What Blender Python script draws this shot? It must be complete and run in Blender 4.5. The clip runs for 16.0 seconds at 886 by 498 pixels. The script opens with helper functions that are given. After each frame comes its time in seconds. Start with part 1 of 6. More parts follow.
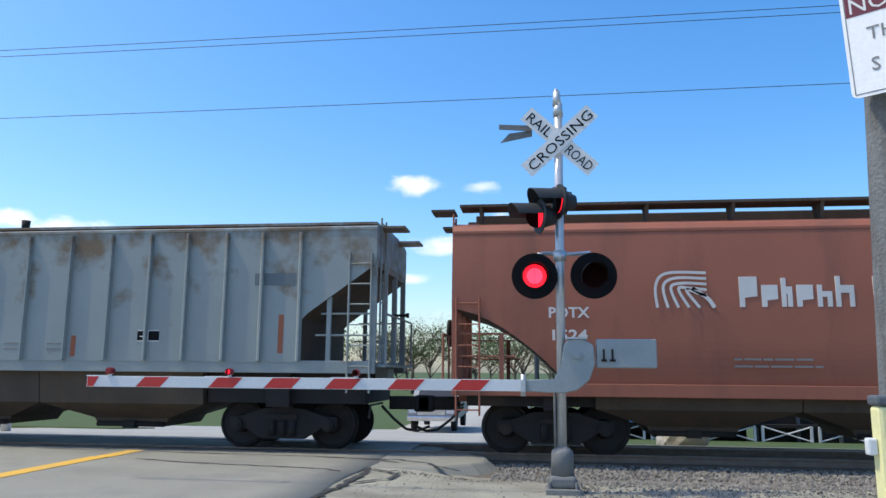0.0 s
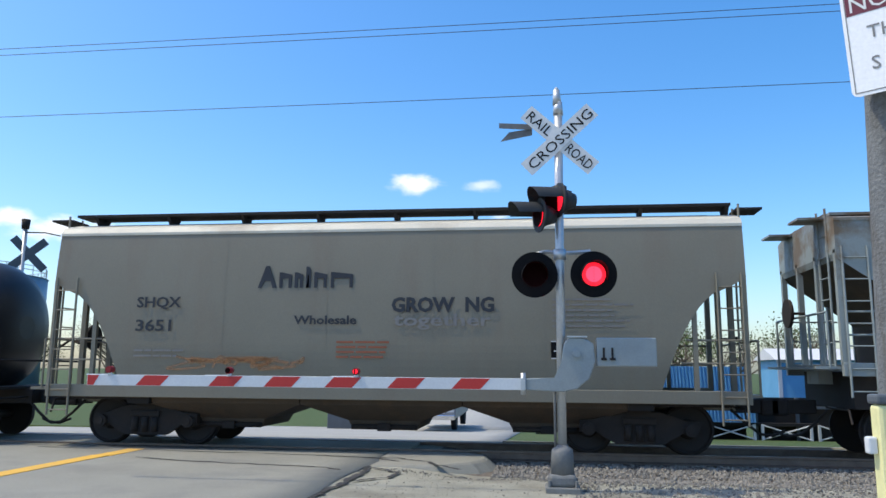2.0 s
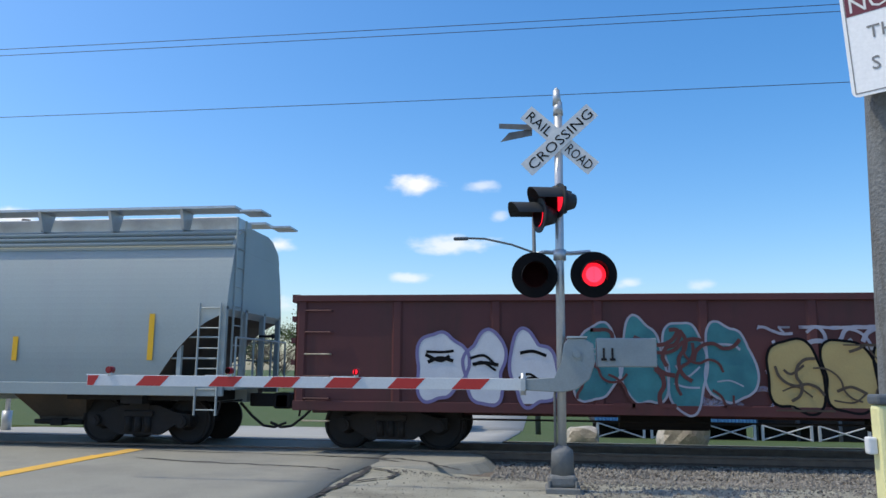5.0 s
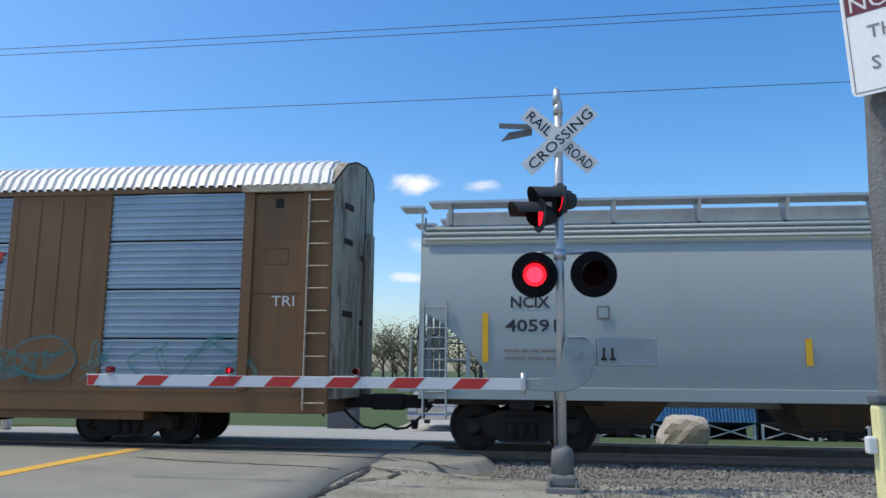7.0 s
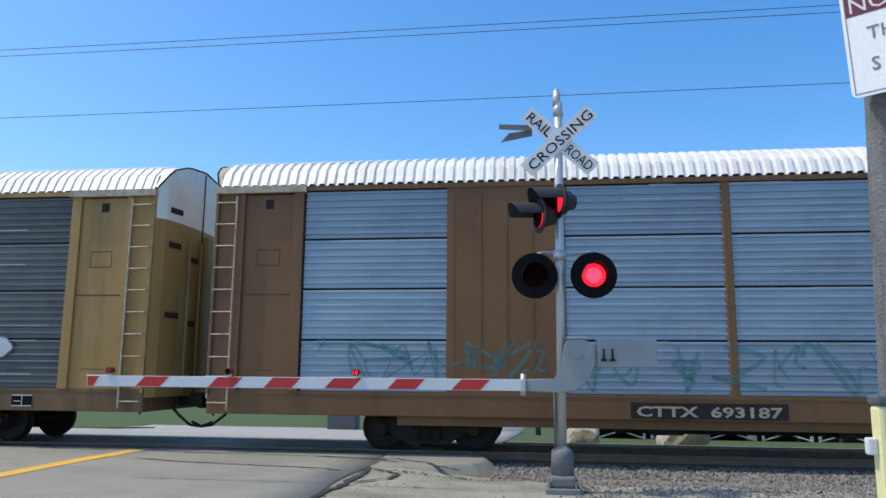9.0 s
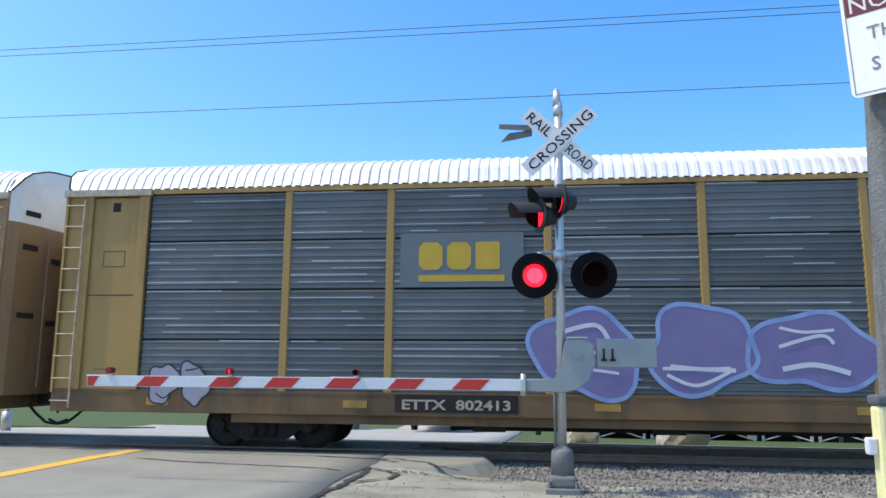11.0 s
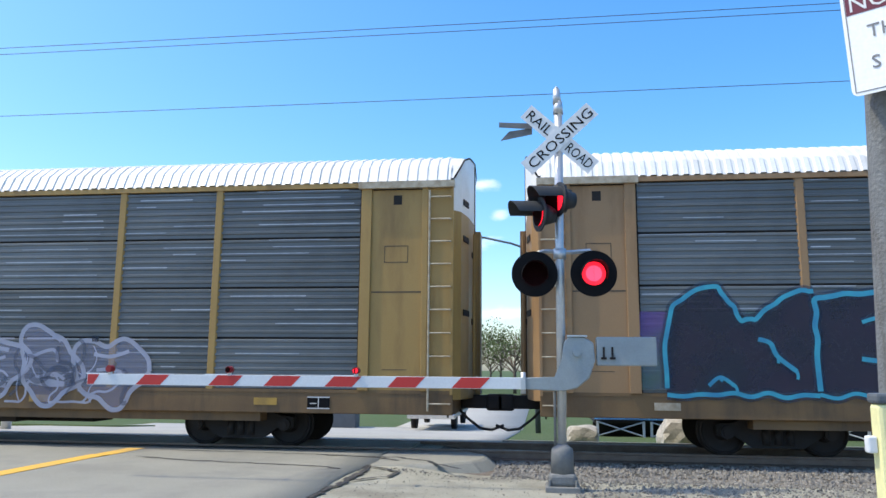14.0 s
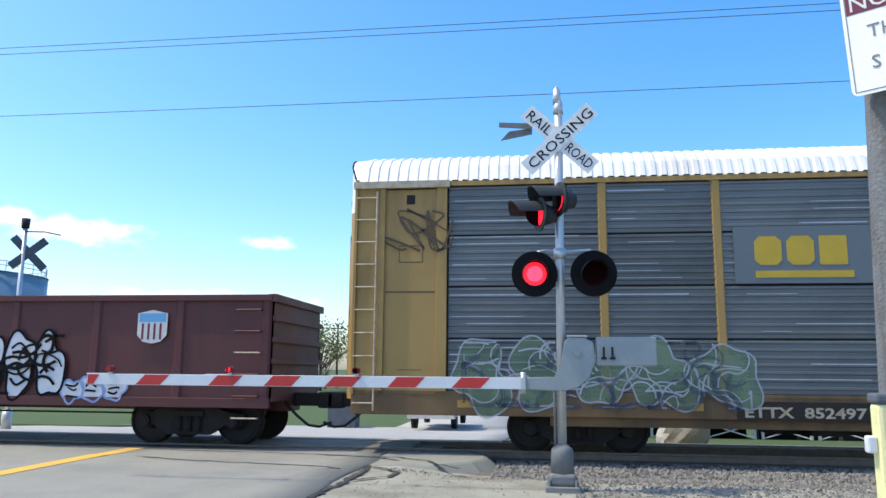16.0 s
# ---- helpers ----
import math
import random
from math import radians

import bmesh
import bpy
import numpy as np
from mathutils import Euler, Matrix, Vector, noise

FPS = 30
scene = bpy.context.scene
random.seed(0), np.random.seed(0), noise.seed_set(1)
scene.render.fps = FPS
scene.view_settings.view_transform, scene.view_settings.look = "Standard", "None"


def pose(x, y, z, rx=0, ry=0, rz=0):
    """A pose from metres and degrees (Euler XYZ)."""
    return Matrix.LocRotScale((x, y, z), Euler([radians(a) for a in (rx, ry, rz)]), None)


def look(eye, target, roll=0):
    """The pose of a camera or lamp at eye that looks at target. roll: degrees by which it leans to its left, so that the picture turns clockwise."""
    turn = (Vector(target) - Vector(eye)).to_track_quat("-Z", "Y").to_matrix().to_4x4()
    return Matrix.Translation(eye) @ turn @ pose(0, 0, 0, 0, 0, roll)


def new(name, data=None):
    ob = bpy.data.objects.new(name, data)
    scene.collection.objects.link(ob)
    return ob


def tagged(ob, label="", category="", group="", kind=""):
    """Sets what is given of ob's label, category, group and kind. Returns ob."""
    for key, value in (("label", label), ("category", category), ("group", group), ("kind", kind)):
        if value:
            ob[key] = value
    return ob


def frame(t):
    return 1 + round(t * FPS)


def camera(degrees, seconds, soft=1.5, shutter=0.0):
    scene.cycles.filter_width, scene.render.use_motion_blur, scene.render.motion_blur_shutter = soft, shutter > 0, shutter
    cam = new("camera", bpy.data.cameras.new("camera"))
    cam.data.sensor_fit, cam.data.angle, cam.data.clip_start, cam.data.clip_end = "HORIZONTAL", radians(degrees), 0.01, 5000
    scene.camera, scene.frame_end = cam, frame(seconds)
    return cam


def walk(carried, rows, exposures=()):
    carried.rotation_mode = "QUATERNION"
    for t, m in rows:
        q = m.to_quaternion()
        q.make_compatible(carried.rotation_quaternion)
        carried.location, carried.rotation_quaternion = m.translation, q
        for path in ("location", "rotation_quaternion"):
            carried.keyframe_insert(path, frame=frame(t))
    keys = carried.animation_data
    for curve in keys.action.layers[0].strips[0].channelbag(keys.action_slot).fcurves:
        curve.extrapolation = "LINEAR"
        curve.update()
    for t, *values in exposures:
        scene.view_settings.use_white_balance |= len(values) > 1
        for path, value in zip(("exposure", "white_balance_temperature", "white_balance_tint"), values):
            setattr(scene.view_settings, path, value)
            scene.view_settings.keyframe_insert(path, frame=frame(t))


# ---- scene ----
cam = camera(61.03, 16.0, soft=1.5)
EYE = (0.0, 0.0, 1.46)
# The camera stands still on its mount; only a slight nod of the mount (degrees of pitch).
NOD = [(0, 0), (1.5, .04), (2, .10), (2.5, .02), (3, 0), (3.5, 0), (4, .09), (4.2, .09), (6.3, .05), (6.5, .05), (7, .1), (8, .11),
       (8.5, .05), (9, .03), (11.5, .04), (12, .06), (12.5, .1), (13, .12), (13.5, .14), (14, .16), (14.5, .13), (15, .13), (15.5, .16), (16, .16)]


def aim(nod):
    p, s = radians(9.3 - nod), radians(7.4)
    d = Vector((-math.sin(s) * math.cos(p), math.cos(s) * math.cos(p), math.sin(p)))
    return look(EYE, Vector(EYE) + d, 0.47)


walk(cam, [(t, aim(n)) for t, n in NOD], exposures=[(0, .30), (3.5, .28), (4.2, .05), (6.3, .05), (7, .02), (8.2, .05), (9.2, .24), (11.3, .55), (16, .6)])

# ---- world and sun ----
SUN_DIR = Vector((-0.47, -0.09, 0.85)).normalized()
world = bpy.data.worlds.new("sky")
scene.world = world
world.use_nodes = True
wn, wl = world.node_tree.nodes, world.node_tree.links
wn.clear()
w_out = wn.new("ShaderNodeOutputWorld")
w_bg = wn.new("ShaderNodeBackground")
w_sky = wn.new("ShaderNodeTexSky")
w_sky.sky_type = "NISHITA"
w_sky.sun_disc = False
w_sky.sun_elevation = math.asin(SUN_DIR.z)
w_sky.sun_rotation = math.atan2(SUN_DIR.x, SUN_DIR.y)
w_sky.air_density, w_sky.dust_density, w_sky.ozone_density = 1.0, 1.7, 3.0
w_bg.inputs[1].default_value = 0.15
w_hs = wn.new("ShaderNodeHueSaturation")
w_hs.inputs["Saturation"].default_value, w_hs.inputs["Value"].default_value = 1.36, 1.35
wl.new(w_sky.outputs[0], w_hs.inputs["Color"])
w_geo = wn.new("ShaderNodeTexCoord")


def cloud_layer(prev, clouds):
    """Small fair-weather clouds: soft ragged ovals far off in the sky."""
    nz = wn.new("ShaderNodeTexNoise")
    nz.inputs["Scale"].default_value, nz.inputs["Detail"].default_value = 34, 6
    stretch = wn.new("ShaderNodeMapping")
    stretch.inputs["Scale"].default_value = (1, 1, 2.0)
    wl.new(w_geo.outputs["Generated"], stretch.inputs["Vector"])
    wl.new(stretch.outputs["Vector"], nz.inputs["Vector"])
    total = None
    for d, w, h, k in clouds:
        mp = wn.new("ShaderNodeMapping")
        mp.vector_type = "TEXTURE"
        mp.inputs["Location"].default_value = d
        mp.inputs["Scale"].default_value = (w * .78, w * .78, h * .74)
        wl.new(w_geo.outputs["Generated"], mp.inputs["Vector"])
        ln = wn.new("ShaderNodeVectorMath")
        ln.operation = "LENGTH"
        wl.new(mp.outputs["Vector"], ln.inputs[0])
        ad = wn.new("ShaderNodeMath")
        ad.operation = "MULTIPLY_ADD"
        wl.new(nz.outputs["Fac"], ad.inputs[0])
        ad.inputs[1].default_value = 1.5
        wl.new(ln.outputs["Value"], ad.inputs[2])
        mr = wn.new("ShaderNodeMapRange")
        mr.interpolation_type = "SMOOTHSTEP"
        for i, val in zip((1, 2, 3, 4), (0.85, 1.75, k, 0.0)):
            mr.inputs[i].default_value = val
        wl.new(ad.outputs[0], mr.inputs[0])
        if total is None:
            total = mr.outputs[0]
        else:
            mx = wn.new("ShaderNodeMath")
            mx.operation = "MAXIMUM"
            wl.new(total, mx.inputs[0])
            wl.new(mr.outputs[0], mx.inputs[1])
            total = mx.outputs[0]
    mix = wn.new("ShaderNodeMix")
    mix.data_type = "RGBA"
    wl.new(total, mix.inputs[0])
    wl.new(prev, mix.inputs[6])
    mix.inputs[7].default_value = (6.6, 6.7, 6.9, 1)
    return mix.outputs[2]


CLOUDS = [((-.162, .956, .245), .05, .022, 1.0), ((-.074, .967, .242), .036, .015, .6), ((-.348, .924, .16), .055, .016, .9),
          ((-.551, .819, .161), .12, .026, .95), ((-.606, .778, .170), .06, .02, .9), ((-.115, .979, .166), .09, .02, .8),
          ((-.053, .978, .203), .022, .015, .5), ((-.169, .978, .121), .045, .012, .7), ((.112, .987, .114), .035, .012, .6),
          ((-.42, .90, .085), .22, .022, .7), ((-.05, .99, .075), .12, .015, .5), ((.20, .97, .110), .03, .012, .5)]
wl.new(cloud_layer(w_hs.outputs[0], CLOUDS), w_bg.inputs[0])
wl.new(w_bg.outputs[0], w_out.inputs[0])

sun = new("sun", bpy.data.lights.new("sun", "SUN"))
sun.data.energy, sun.data.angle, sun.data.color = 2.6, radians(0.53), (1.0, 0.91, 0.70)
sun.matrix_world = look(SUN_DIR * 60, (0, 0, 0))


# ---- materials ----
def surface(name, base, second=None, rough=0.6, metal=0.0, scale=1.5, amount=0.5, grain=40.0, bump=0.15, stain=None, stain_amt=0.0, streak=False, spec=0.4, stain_scale=0.6, band=None):
    """A painted or natural surface: broad blotches, fine grain, optional stains or runs, and fine relief."""
    m = bpy.data.materials.new(name)
    m.use_nodes = True
    n, l = m.node_tree.nodes, m.node_tree.links
    bs = n["Principled BSDF"]
    tc = n.new("ShaderNodeTexCoord")
    big, fine = n.new("ShaderNodeTexNoise"), n.new("ShaderNodeTexNoise")
    big.inputs["Scale"].default_value, big.inputs["Detail"].default_value = scale, 6
    fine.inputs["Scale"].default_value, fine.inputs["Detail"].default_value = grain, 4
    l.new(tc.outputs["Object"], big.inputs["Vector"])
    l.new(tc.outputs["Object"], fine.inputs["Vector"])
    second = second or tuple(c * 0.7 for c in base)
    mr = n.new("ShaderNodeMapRange")
    mr.inputs[1].default_value, mr.inputs[2].default_value, mr.inputs[4].default_value = 0.35, 0.7, amount
    l.new(big.outputs["Fac"], mr.inputs[0])
    mix = n.new("ShaderNodeMix")
    mix.data_type = "RGBA"
    mix.inputs[6].default_value, mix.inputs[7].default_value = (*base, 1), (*second, 1)
    l.new(mr.outputs[0], mix.inputs[0])
    col = mix.outputs[2]
    if stain:
        st = n.new("ShaderNodeTexNoise")
        mp = n.new("ShaderNodeMapping")
        mp.inputs["Scale"].default_value = (2.2, 2.2, 0.45) if streak else (1, 1, 1)
        l.new(tc.outputs["Object"], mp.inputs["Vector"])
        l.new(mp.outputs["Vector"], st.inputs["Vector"])
        st.inputs["Scale"].default_value, st.inputs["Detail"].default_value, st.inputs["Roughness"].default_value = stain_scale, 8, 0.62
        sr = n.new("ShaderNodeMapRange")
        sr.inputs[1].default_value, sr.inputs[2].default_value, sr.inputs[4].default_value = 0.5, 0.68, stain_amt
        if band:
            xyz, lift, add_band = n.new("ShaderNodeSeparateXYZ"), n.new("ShaderNodeMapRange"), n.new("ShaderNodeMath")
            l.new(tc.outputs["Object"], xyz.inputs[0])
            l.new(xyz.outputs["Z"], lift.inputs[0])
            for k, val in zip((1, 2, 3, 4), (band[0], band[1], -.14, .09)):
                lift.inputs[k].default_value = val
            l.new(st.outputs["Fac"], add_band.inputs[0])
            l.new(lift.outputs[0], add_band.inputs[1])
            l.new(add_band.outputs[0], sr.inputs[0])
        else:
            l.new(st.outputs["Fac"], sr.inputs[0])
        m2 = n.new("ShaderNodeMix")
        m2.data_type = "RGBA"
        l.new(sr.outputs[0], m2.inputs[0])
        l.new(col, m2.inputs[6])
        m2.inputs[7].default_value = (*stain, 1)
        col = m2.outputs[2]
    m3 = n.new("ShaderNodeMix")
    m3.data_type, m3.blend_type = "RGBA", "MULTIPLY"
    m3.inputs[0].default_value = 0.35 if rough >= 0.8 else 0.13
    gr = n.new("ShaderNodeMapRange")
    gr.inputs[1].default_value, gr.inputs[2].default_value, gr.inputs[3].default_value, gr.inputs[4].default_value = 0.3, 0.7, 0.6, 1.3
    l.new(fine.outputs["Fac"], gr.inputs[0])
    l.new(col, m3.inputs[6])
    l.new(gr.outputs[0], m3.inputs[7])
    l.new(m3.outputs[2], bs.inputs["Base Color"])
    rr = n.new("ShaderNodeMapRange")
    rr.inputs[3].default_value, rr.inputs[4].default_value = max(rough - 0.12, 0.03), min(rough + 0.15, 1)
    l.new(big.outputs["Fac"], rr.inputs[0])
    l.new(rr.outputs[0], bs.inputs["Roughness"])
    bs.inputs["Metallic"].default_value = metal
    bs.inputs["Specular IOR Level"].default_value = spec
    if bump:
        bp = n.new("ShaderNodeBump")
        bp.inputs["Strength"].default_value, bp.inputs["Distance"].default_value = bump, 0.02
        l.new(fine.outputs["Fac"], bp.inputs["Height"])
        l.new(bp.outputs["Normal"], bs.inputs["Normal"])
    return m


def see_through(m, alpha):
    m.node_tree.nodes["Principled BSDF"].inputs["Alpha"].default_value = alpha
    return m


def glow(name, colour, power):
    m = bpy.data.materials.new(name)
    m.use_nodes = True
    bs = m.node_tree.nodes["Principled BSDF"]
    bs.inputs["Base Color"].default_value = (*colour, 1)
    bs.inputs["Emission Color"].default_value = (*colour, 1)
    bs.inputs["Emission Strength"].default_value = power
    return m


RUST = (0.13, 0.055, 0.025)
M_ASPHALT = surface("road_asphalt", (0.272, 0.268, 0.228), (0.195, 0.192, 0.165), 0.85, scale=0.5, grain=60, bump=0.4, stain=(0.14, 0.14, 0.14), stain_amt=0.5)
M_CONCRETE = surface("far_road_concrete", (0.36, 0.352, 0.32), (0.29, 0.285, 0.26), 0.9, scale=0.4, grain=30, stain=(0.3, 0.29, 0.27), stain_amt=0.4)
M_GRAVEL = surface("gravel_ground", (0.35, 0.34, 0.275), (0.235, 0.23, 0.185), 0.95, scale=1.2, grain=90, bump=0.8, amount=0.8, stain=(0.17, 0.15, 0.12), stain_amt=0.6)
M_BALLAST = surface("ballast_bed", (0.19, 0.16, 0.13), (0.09, 0.08, 0.07), 0.95, scale=9, grain=60, bump=0.9, amount=0.9)
M_STONE = surface("ballast_stone", (0.28, 0.26, 0.225), (0.12, 0.11, 0.095), 0.9, scale=7, grain=50, amount=1.0)
M_CRACK = surface("tar_crack", (0.05, 0.05, 0.05), None, 0.8, grain=60)
M_YELLOW_LINE = surface("road_line_yellow", (0.72, 0.42, 0.06), (0.6, 0.36, 0.08), 0.7, scale=3, stain=(0.3, 0.27, 0.2), stain_amt=0.35)
M_GRASS = surface("grass", (0.052, 0.088, 0.018), (0.09, 0.105, 0.04), 0.95, scale=0.8, grain=25, bump=0.8)
M_RAIL = surface("rail_steel", (0.20, 0.15, 0.12), (0.13, 0.09, 0.07), 0.5, 0.6, scale=6)
M_TIE = surface("tie_wood", (0.09, 0.075, 0.06), None, 0.9, scale=4)
M_GALV = surface("galvanised_steel", (0.55, 0.57, 0.58), (0.42, 0.44, 0.46), 0.42, 0.55, scale=5, grain=30, bump=0.05, stain=(0.35, 0.36, 0.36), stain_amt=0.4)
M_ALU = surface("gate_aluminium", (0.30, 0.335, 0.345), (0.235, 0.265, 0.275), 0.5, 0.3, scale=4, bump=0.05)
M_SIGN_WHITE = surface("sign_white", (0.72, 0.73, 0.72), (0.62, 0.63, 0.63), 0.5, scale=3, bump=0.03)
M_SIGN_BRIGHT = surface("sign_bright_white", (0.9, 0.9, 0.9), (0.86, 0.86, 0.86), 0.4, scale=3, bump=0)
M_BLACK = surface("black_paint", (0.006, 0.006, 0.007), (0.010, 0.010, 0.011), 0.7, scale=4, bump=0.05, spec=0.12)
M_RED_BAND = surface("red_band", (0.50, 0.035, 0.03), (0.42, 0.03, 0.03), 0.45, scale=4, bump=0.03)
M_WHITE_BAND = surface("white_band", (0.66, 0.68, 0.69), (0.58, 0.6, 0.62), 0.45, scale=4, bump=0.03)
M_BASE = surface("weathered_cast_base", (0.20, 0.205, 0.205), (0.11, 0.115, 0.115), 0.75, 0.2, scale=6, grain=30, bump=0.3, stain=(0.3, 0.29, 0.25), stain_amt=0.5)
# black lifted to grey-blue, so haze is put into the colour
M_HOOD = surface("hazed_black_hood", (0.030, 0.034, 0.038), (0.045, 0.048, 0.052), 0.6, scale=5, bump=0.05, spec=0.3)
M_RUNG = surface("worn_pale_rung", (0.46, 0.40, 0.30), (0.30, 0.24, 0.16), 0.55, scale=8, amount=1, bump=0)
M_DULLYEL = surface("faded_yellow_strip", (0.42, 0.25, 0.05), (0.26, 0.16, 0.05), 0.55, scale=4, amount=1, bump=0)
M_LENS_ON = glow("red_lens_lit", (1.0, 0.012, 0.03), 1.3)
M_LENS_RIM = glow("red_lens_core", (1.0, 0.05, 0.11), 1.6)
M_LAMP_RED = surface("gate_lamp_red", (0.26, 0.015, 0.02), (0.18, 0.012, 0.015), 0.35, scale=6, bump=0)
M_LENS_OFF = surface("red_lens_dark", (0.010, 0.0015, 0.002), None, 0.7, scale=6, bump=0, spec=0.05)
M_POLE_WOOD = surface("weathered_pole_wood", (0.175, 0.185, 0.19), (0.095, 0.098, 0.10), 0.9, scale=4, grain=40, bump=0.6, stain=(0.09, 0.08, 0.07), stain_amt=0.7, streak=True, stain_scale=4)
M_MARKER = surface("marker_yellow", (0.78, 0.74, 0.38), (0.68, 0.64, 0.34), 0.5, scale=3, bump=0.05)
M_MAROON = surface("maroon_print", (0.16, 0.03, 0.05), None, 0.5, bump=0)
M_GREY_PRINT = surface("grey_print", (0.22, 0.22, 0.22), None, 0.5, bump=0)
M_UNDER = surface("underframe_black", (0.014, 0.013, 0.013), (0.03, 0.024, 0.02), 0.8, scale=3, stain=(0.05, 0.033, 0.024), stain_amt=0.5)
M_WHEEL = surface("wheel_steel", (0.016, 0.014, 0.014), (0.035, 0.026, 0.02), 0.7, 0.1, scale=5)
M_POTASH = surface("terracotta_car_paint", (0.31, 0.105, 0.062), (0.25, 0.085, 0.052), 0.55, scale=0.7, stain=(0.16, 0.07, 0.05), stain_amt=0.55, streak=True, bump=0.05)
M_GREYCAR = surface("pale_grey_car_paint", (0.27, 0.305, 0.30), (0.205, 0.235, 0.232), 0.55, scale=0.8, stain=(0.145, 0.085, 0.035), stain_amt=0.85, streak=False, bump=0.06, stain_scale=1.5, band=(2.5, 3.9))
M_AGRI = surface("warm_grey_car_paint", (0.213, 0.195, 0.148), (0.176, 0.158, 0.119), 0.5, scale=0.6, stain=(0.19, 0.15, 0.11), stain_amt=0.5, streak=True, bump=0.05)
M_CREAM = surface("cream_roof_paint", (0.62, 0.58, 0.48), (0.5, 0.46, 0.38), 0.55, scale=1, stain=(0.25, 0.18, 0.12), stain_amt=0.5)
M_NCIX = surface("silver_grey_car_paint", (0.34, 0.385, 0.38), (0.29, 0.335, 0.33), 0.42, scale=0.5, stain=(0.32, 0.34, 0.35), stain_amt=0.5, streak=True, bump=0.04)
M_TANK = surface("black_tank_paint", (0.014, 0.016, 0.019), (0.022, 0.024, 0.027), 0.38, scale=1.2, stain=(0.035, 0.034, 0.034), stain_amt=0.5, streak=True, bump=0.04)
M_GONDOLA = surface("oxide_red_car_paint", (0.098, 0.027, 0.027), (0.072, 0.023, 0.023), 0.55, scale=0.9, stain=(0.055, 0.025, 0.02), stain_amt=0.6, streak=True, bump=0.06)
M_BROWN = surface("brown_rack_paint", (0.18, 0.092, 0.036), (0.135, 0.068, 0.028), 0.55, scale=0.8, stain=(0.09, 0.05, 0.025), stain_amt=0.5, streak=True, bump=0.05)
M_RACKYEL = surface("mustard_rack_paint", (0.36, 0.225, 0.07), (0.29, 0.18, 0.055), 0.5, scale=0.8, stain=(0.16, 0.085, 0.03), stain_amt=0.6, streak=True, bump=0.05)
M_RACKTAN = surface("tan_rack_paint", (0.32, 0.195, 0.095), (0.26, 0.155, 0.075), 0.5, scale=0.8, stain=(0.16, 0.08, 0.03), stain_amt=0.6, streak=True, bump=0.05)
M_PANEL = surface("dull_zinc_panel", (0.138, 0.150, 0.155), (0.100, 0.111, 0.116), 0.5, 0.25, scale=0.9, stain=(0.07, 0.08, 0.085), stain_amt=0.5, bump=0.06)
M_PANEL_BLUE = surface("bright_zinc_panel", (0.29, 0.38, 0.455), (0.215, 0.29, 0.37), 0.42, 0.3, scale=0.9, stain=(0.2, 0.25, 0.32), stain_amt=0.5, bump=0.06)
# paler zinc that paints the light caught on flute crests
M_CREST_GLINT = surface("zinc_crest_glint", (0.48, 0.49, 0.51), (0.36, 0.37, 0.39), 0.4, 0.3, scale=6, amount=1, bump=0)
M_STREAKEND = surface("streaked_pale_end", (0.40, 0.36, 0.28), (0.30, 0.255, 0.18), 0.65, scale=1.2, stain=(0.085, 0.05, 0.028), stain_amt=0.95, streak=True, bump=0.06, stain_scale=2.6)
# sill dirt, with the shadow low on the racks mixed into the colour
M_SILLDARK = surface("dirty_shadowed_sill", (0.19, 0.115, 0.05), (0.12, 0.075, 0.04), 0.7, scale=1.2, amount=.9, stain=(0.06, 0.045, 0.03), stain_amt=0.8, streak=True)
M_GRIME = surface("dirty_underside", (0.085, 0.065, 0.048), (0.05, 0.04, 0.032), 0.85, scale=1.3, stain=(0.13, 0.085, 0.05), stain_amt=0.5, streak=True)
M_ROOF = surface("white_rack_roof", (0.80, 0.79, 0.75), (0.7, 0.69, 0.65), 0.45, 0.1, scale=0.8, stain=(0.45, 0.40, 0.32), stain_amt=0.35, bump=0.05)
M_LETTER_WHITE = surface("lettering_white", (0.62, 0.60, 0.58), None, 0.6, bump=0)
M_LETTER_BLACK = surface("lettering_black", (0.03, 0.035, 0.045), None, 0.6, bump=0)
M_LETTER_GREY = surface("lettering_faded", (0.22, 0.21, 0.20), None, 0.6, bump=0)
M_YEL = surface("reflector_yellow", (0.80, 0.45, 0.02), (0.66, 0.36, 0.03), 0.45, bump=0)
M_DARKSPRAY = surface("spray_dark", (0.022, 0.020, 0.032), (0.05, 0.02, 0.05), 0.6, scale=2, bump=0)
M_BLUESPRAY = surface("spray_light_blue", (0.30, 0.42, 0.68), (0.2, 0.28, 0.55), 0.6, scale=2.5, amount=1, bump=0)
see_through(M_BLUESPRAY, .85)
M_WHITESPRAY = surface("spray_white", (0.58, 0.60, 0.64), (0.45, 0.46, 0.52), 0.6, scale=3, bump=0)
M_PURPLESPRAY = surface("spray_purple", (0.16, 0.14, 0.30), (0.20, 0.19, 0.30), 0.6, scale=2, bump=0)
M_GOLDSPRAY = surface("spray_gold", (0.42, 0.32, 0.13), (0.34, 0.25, 0.11), 0.6, scale=2, bump=0)
M_GREENSPRAY = see_through(surface("spray_green", (0.20, 0.30, 0.19), (0.10, 0.17, 0.12), 0.6, scale=1.4, amount=1, bump=0), .7)
see_through(M_GREENSPRAY, .6)
M_AQUA = see_through(surface("spray_aqua", (0.06, 0.27, 0.27), (0.06, 0.2, 0.22), 0.6, scale=2, bump=0), .38)
M_NAVYSPRAY = see_through(surface("spray_navy", (0.035, 0.055, 0.11), (0.03, 0.08, 0.10), 0.6, scale=2, bump=0), .5)
M_PALELINE = see_through(surface("spray_pale_line", (0.50, 0.52, 0.62), (0.38, 0.40, 0.52), 0.6, scale=3, bump=0), .6)
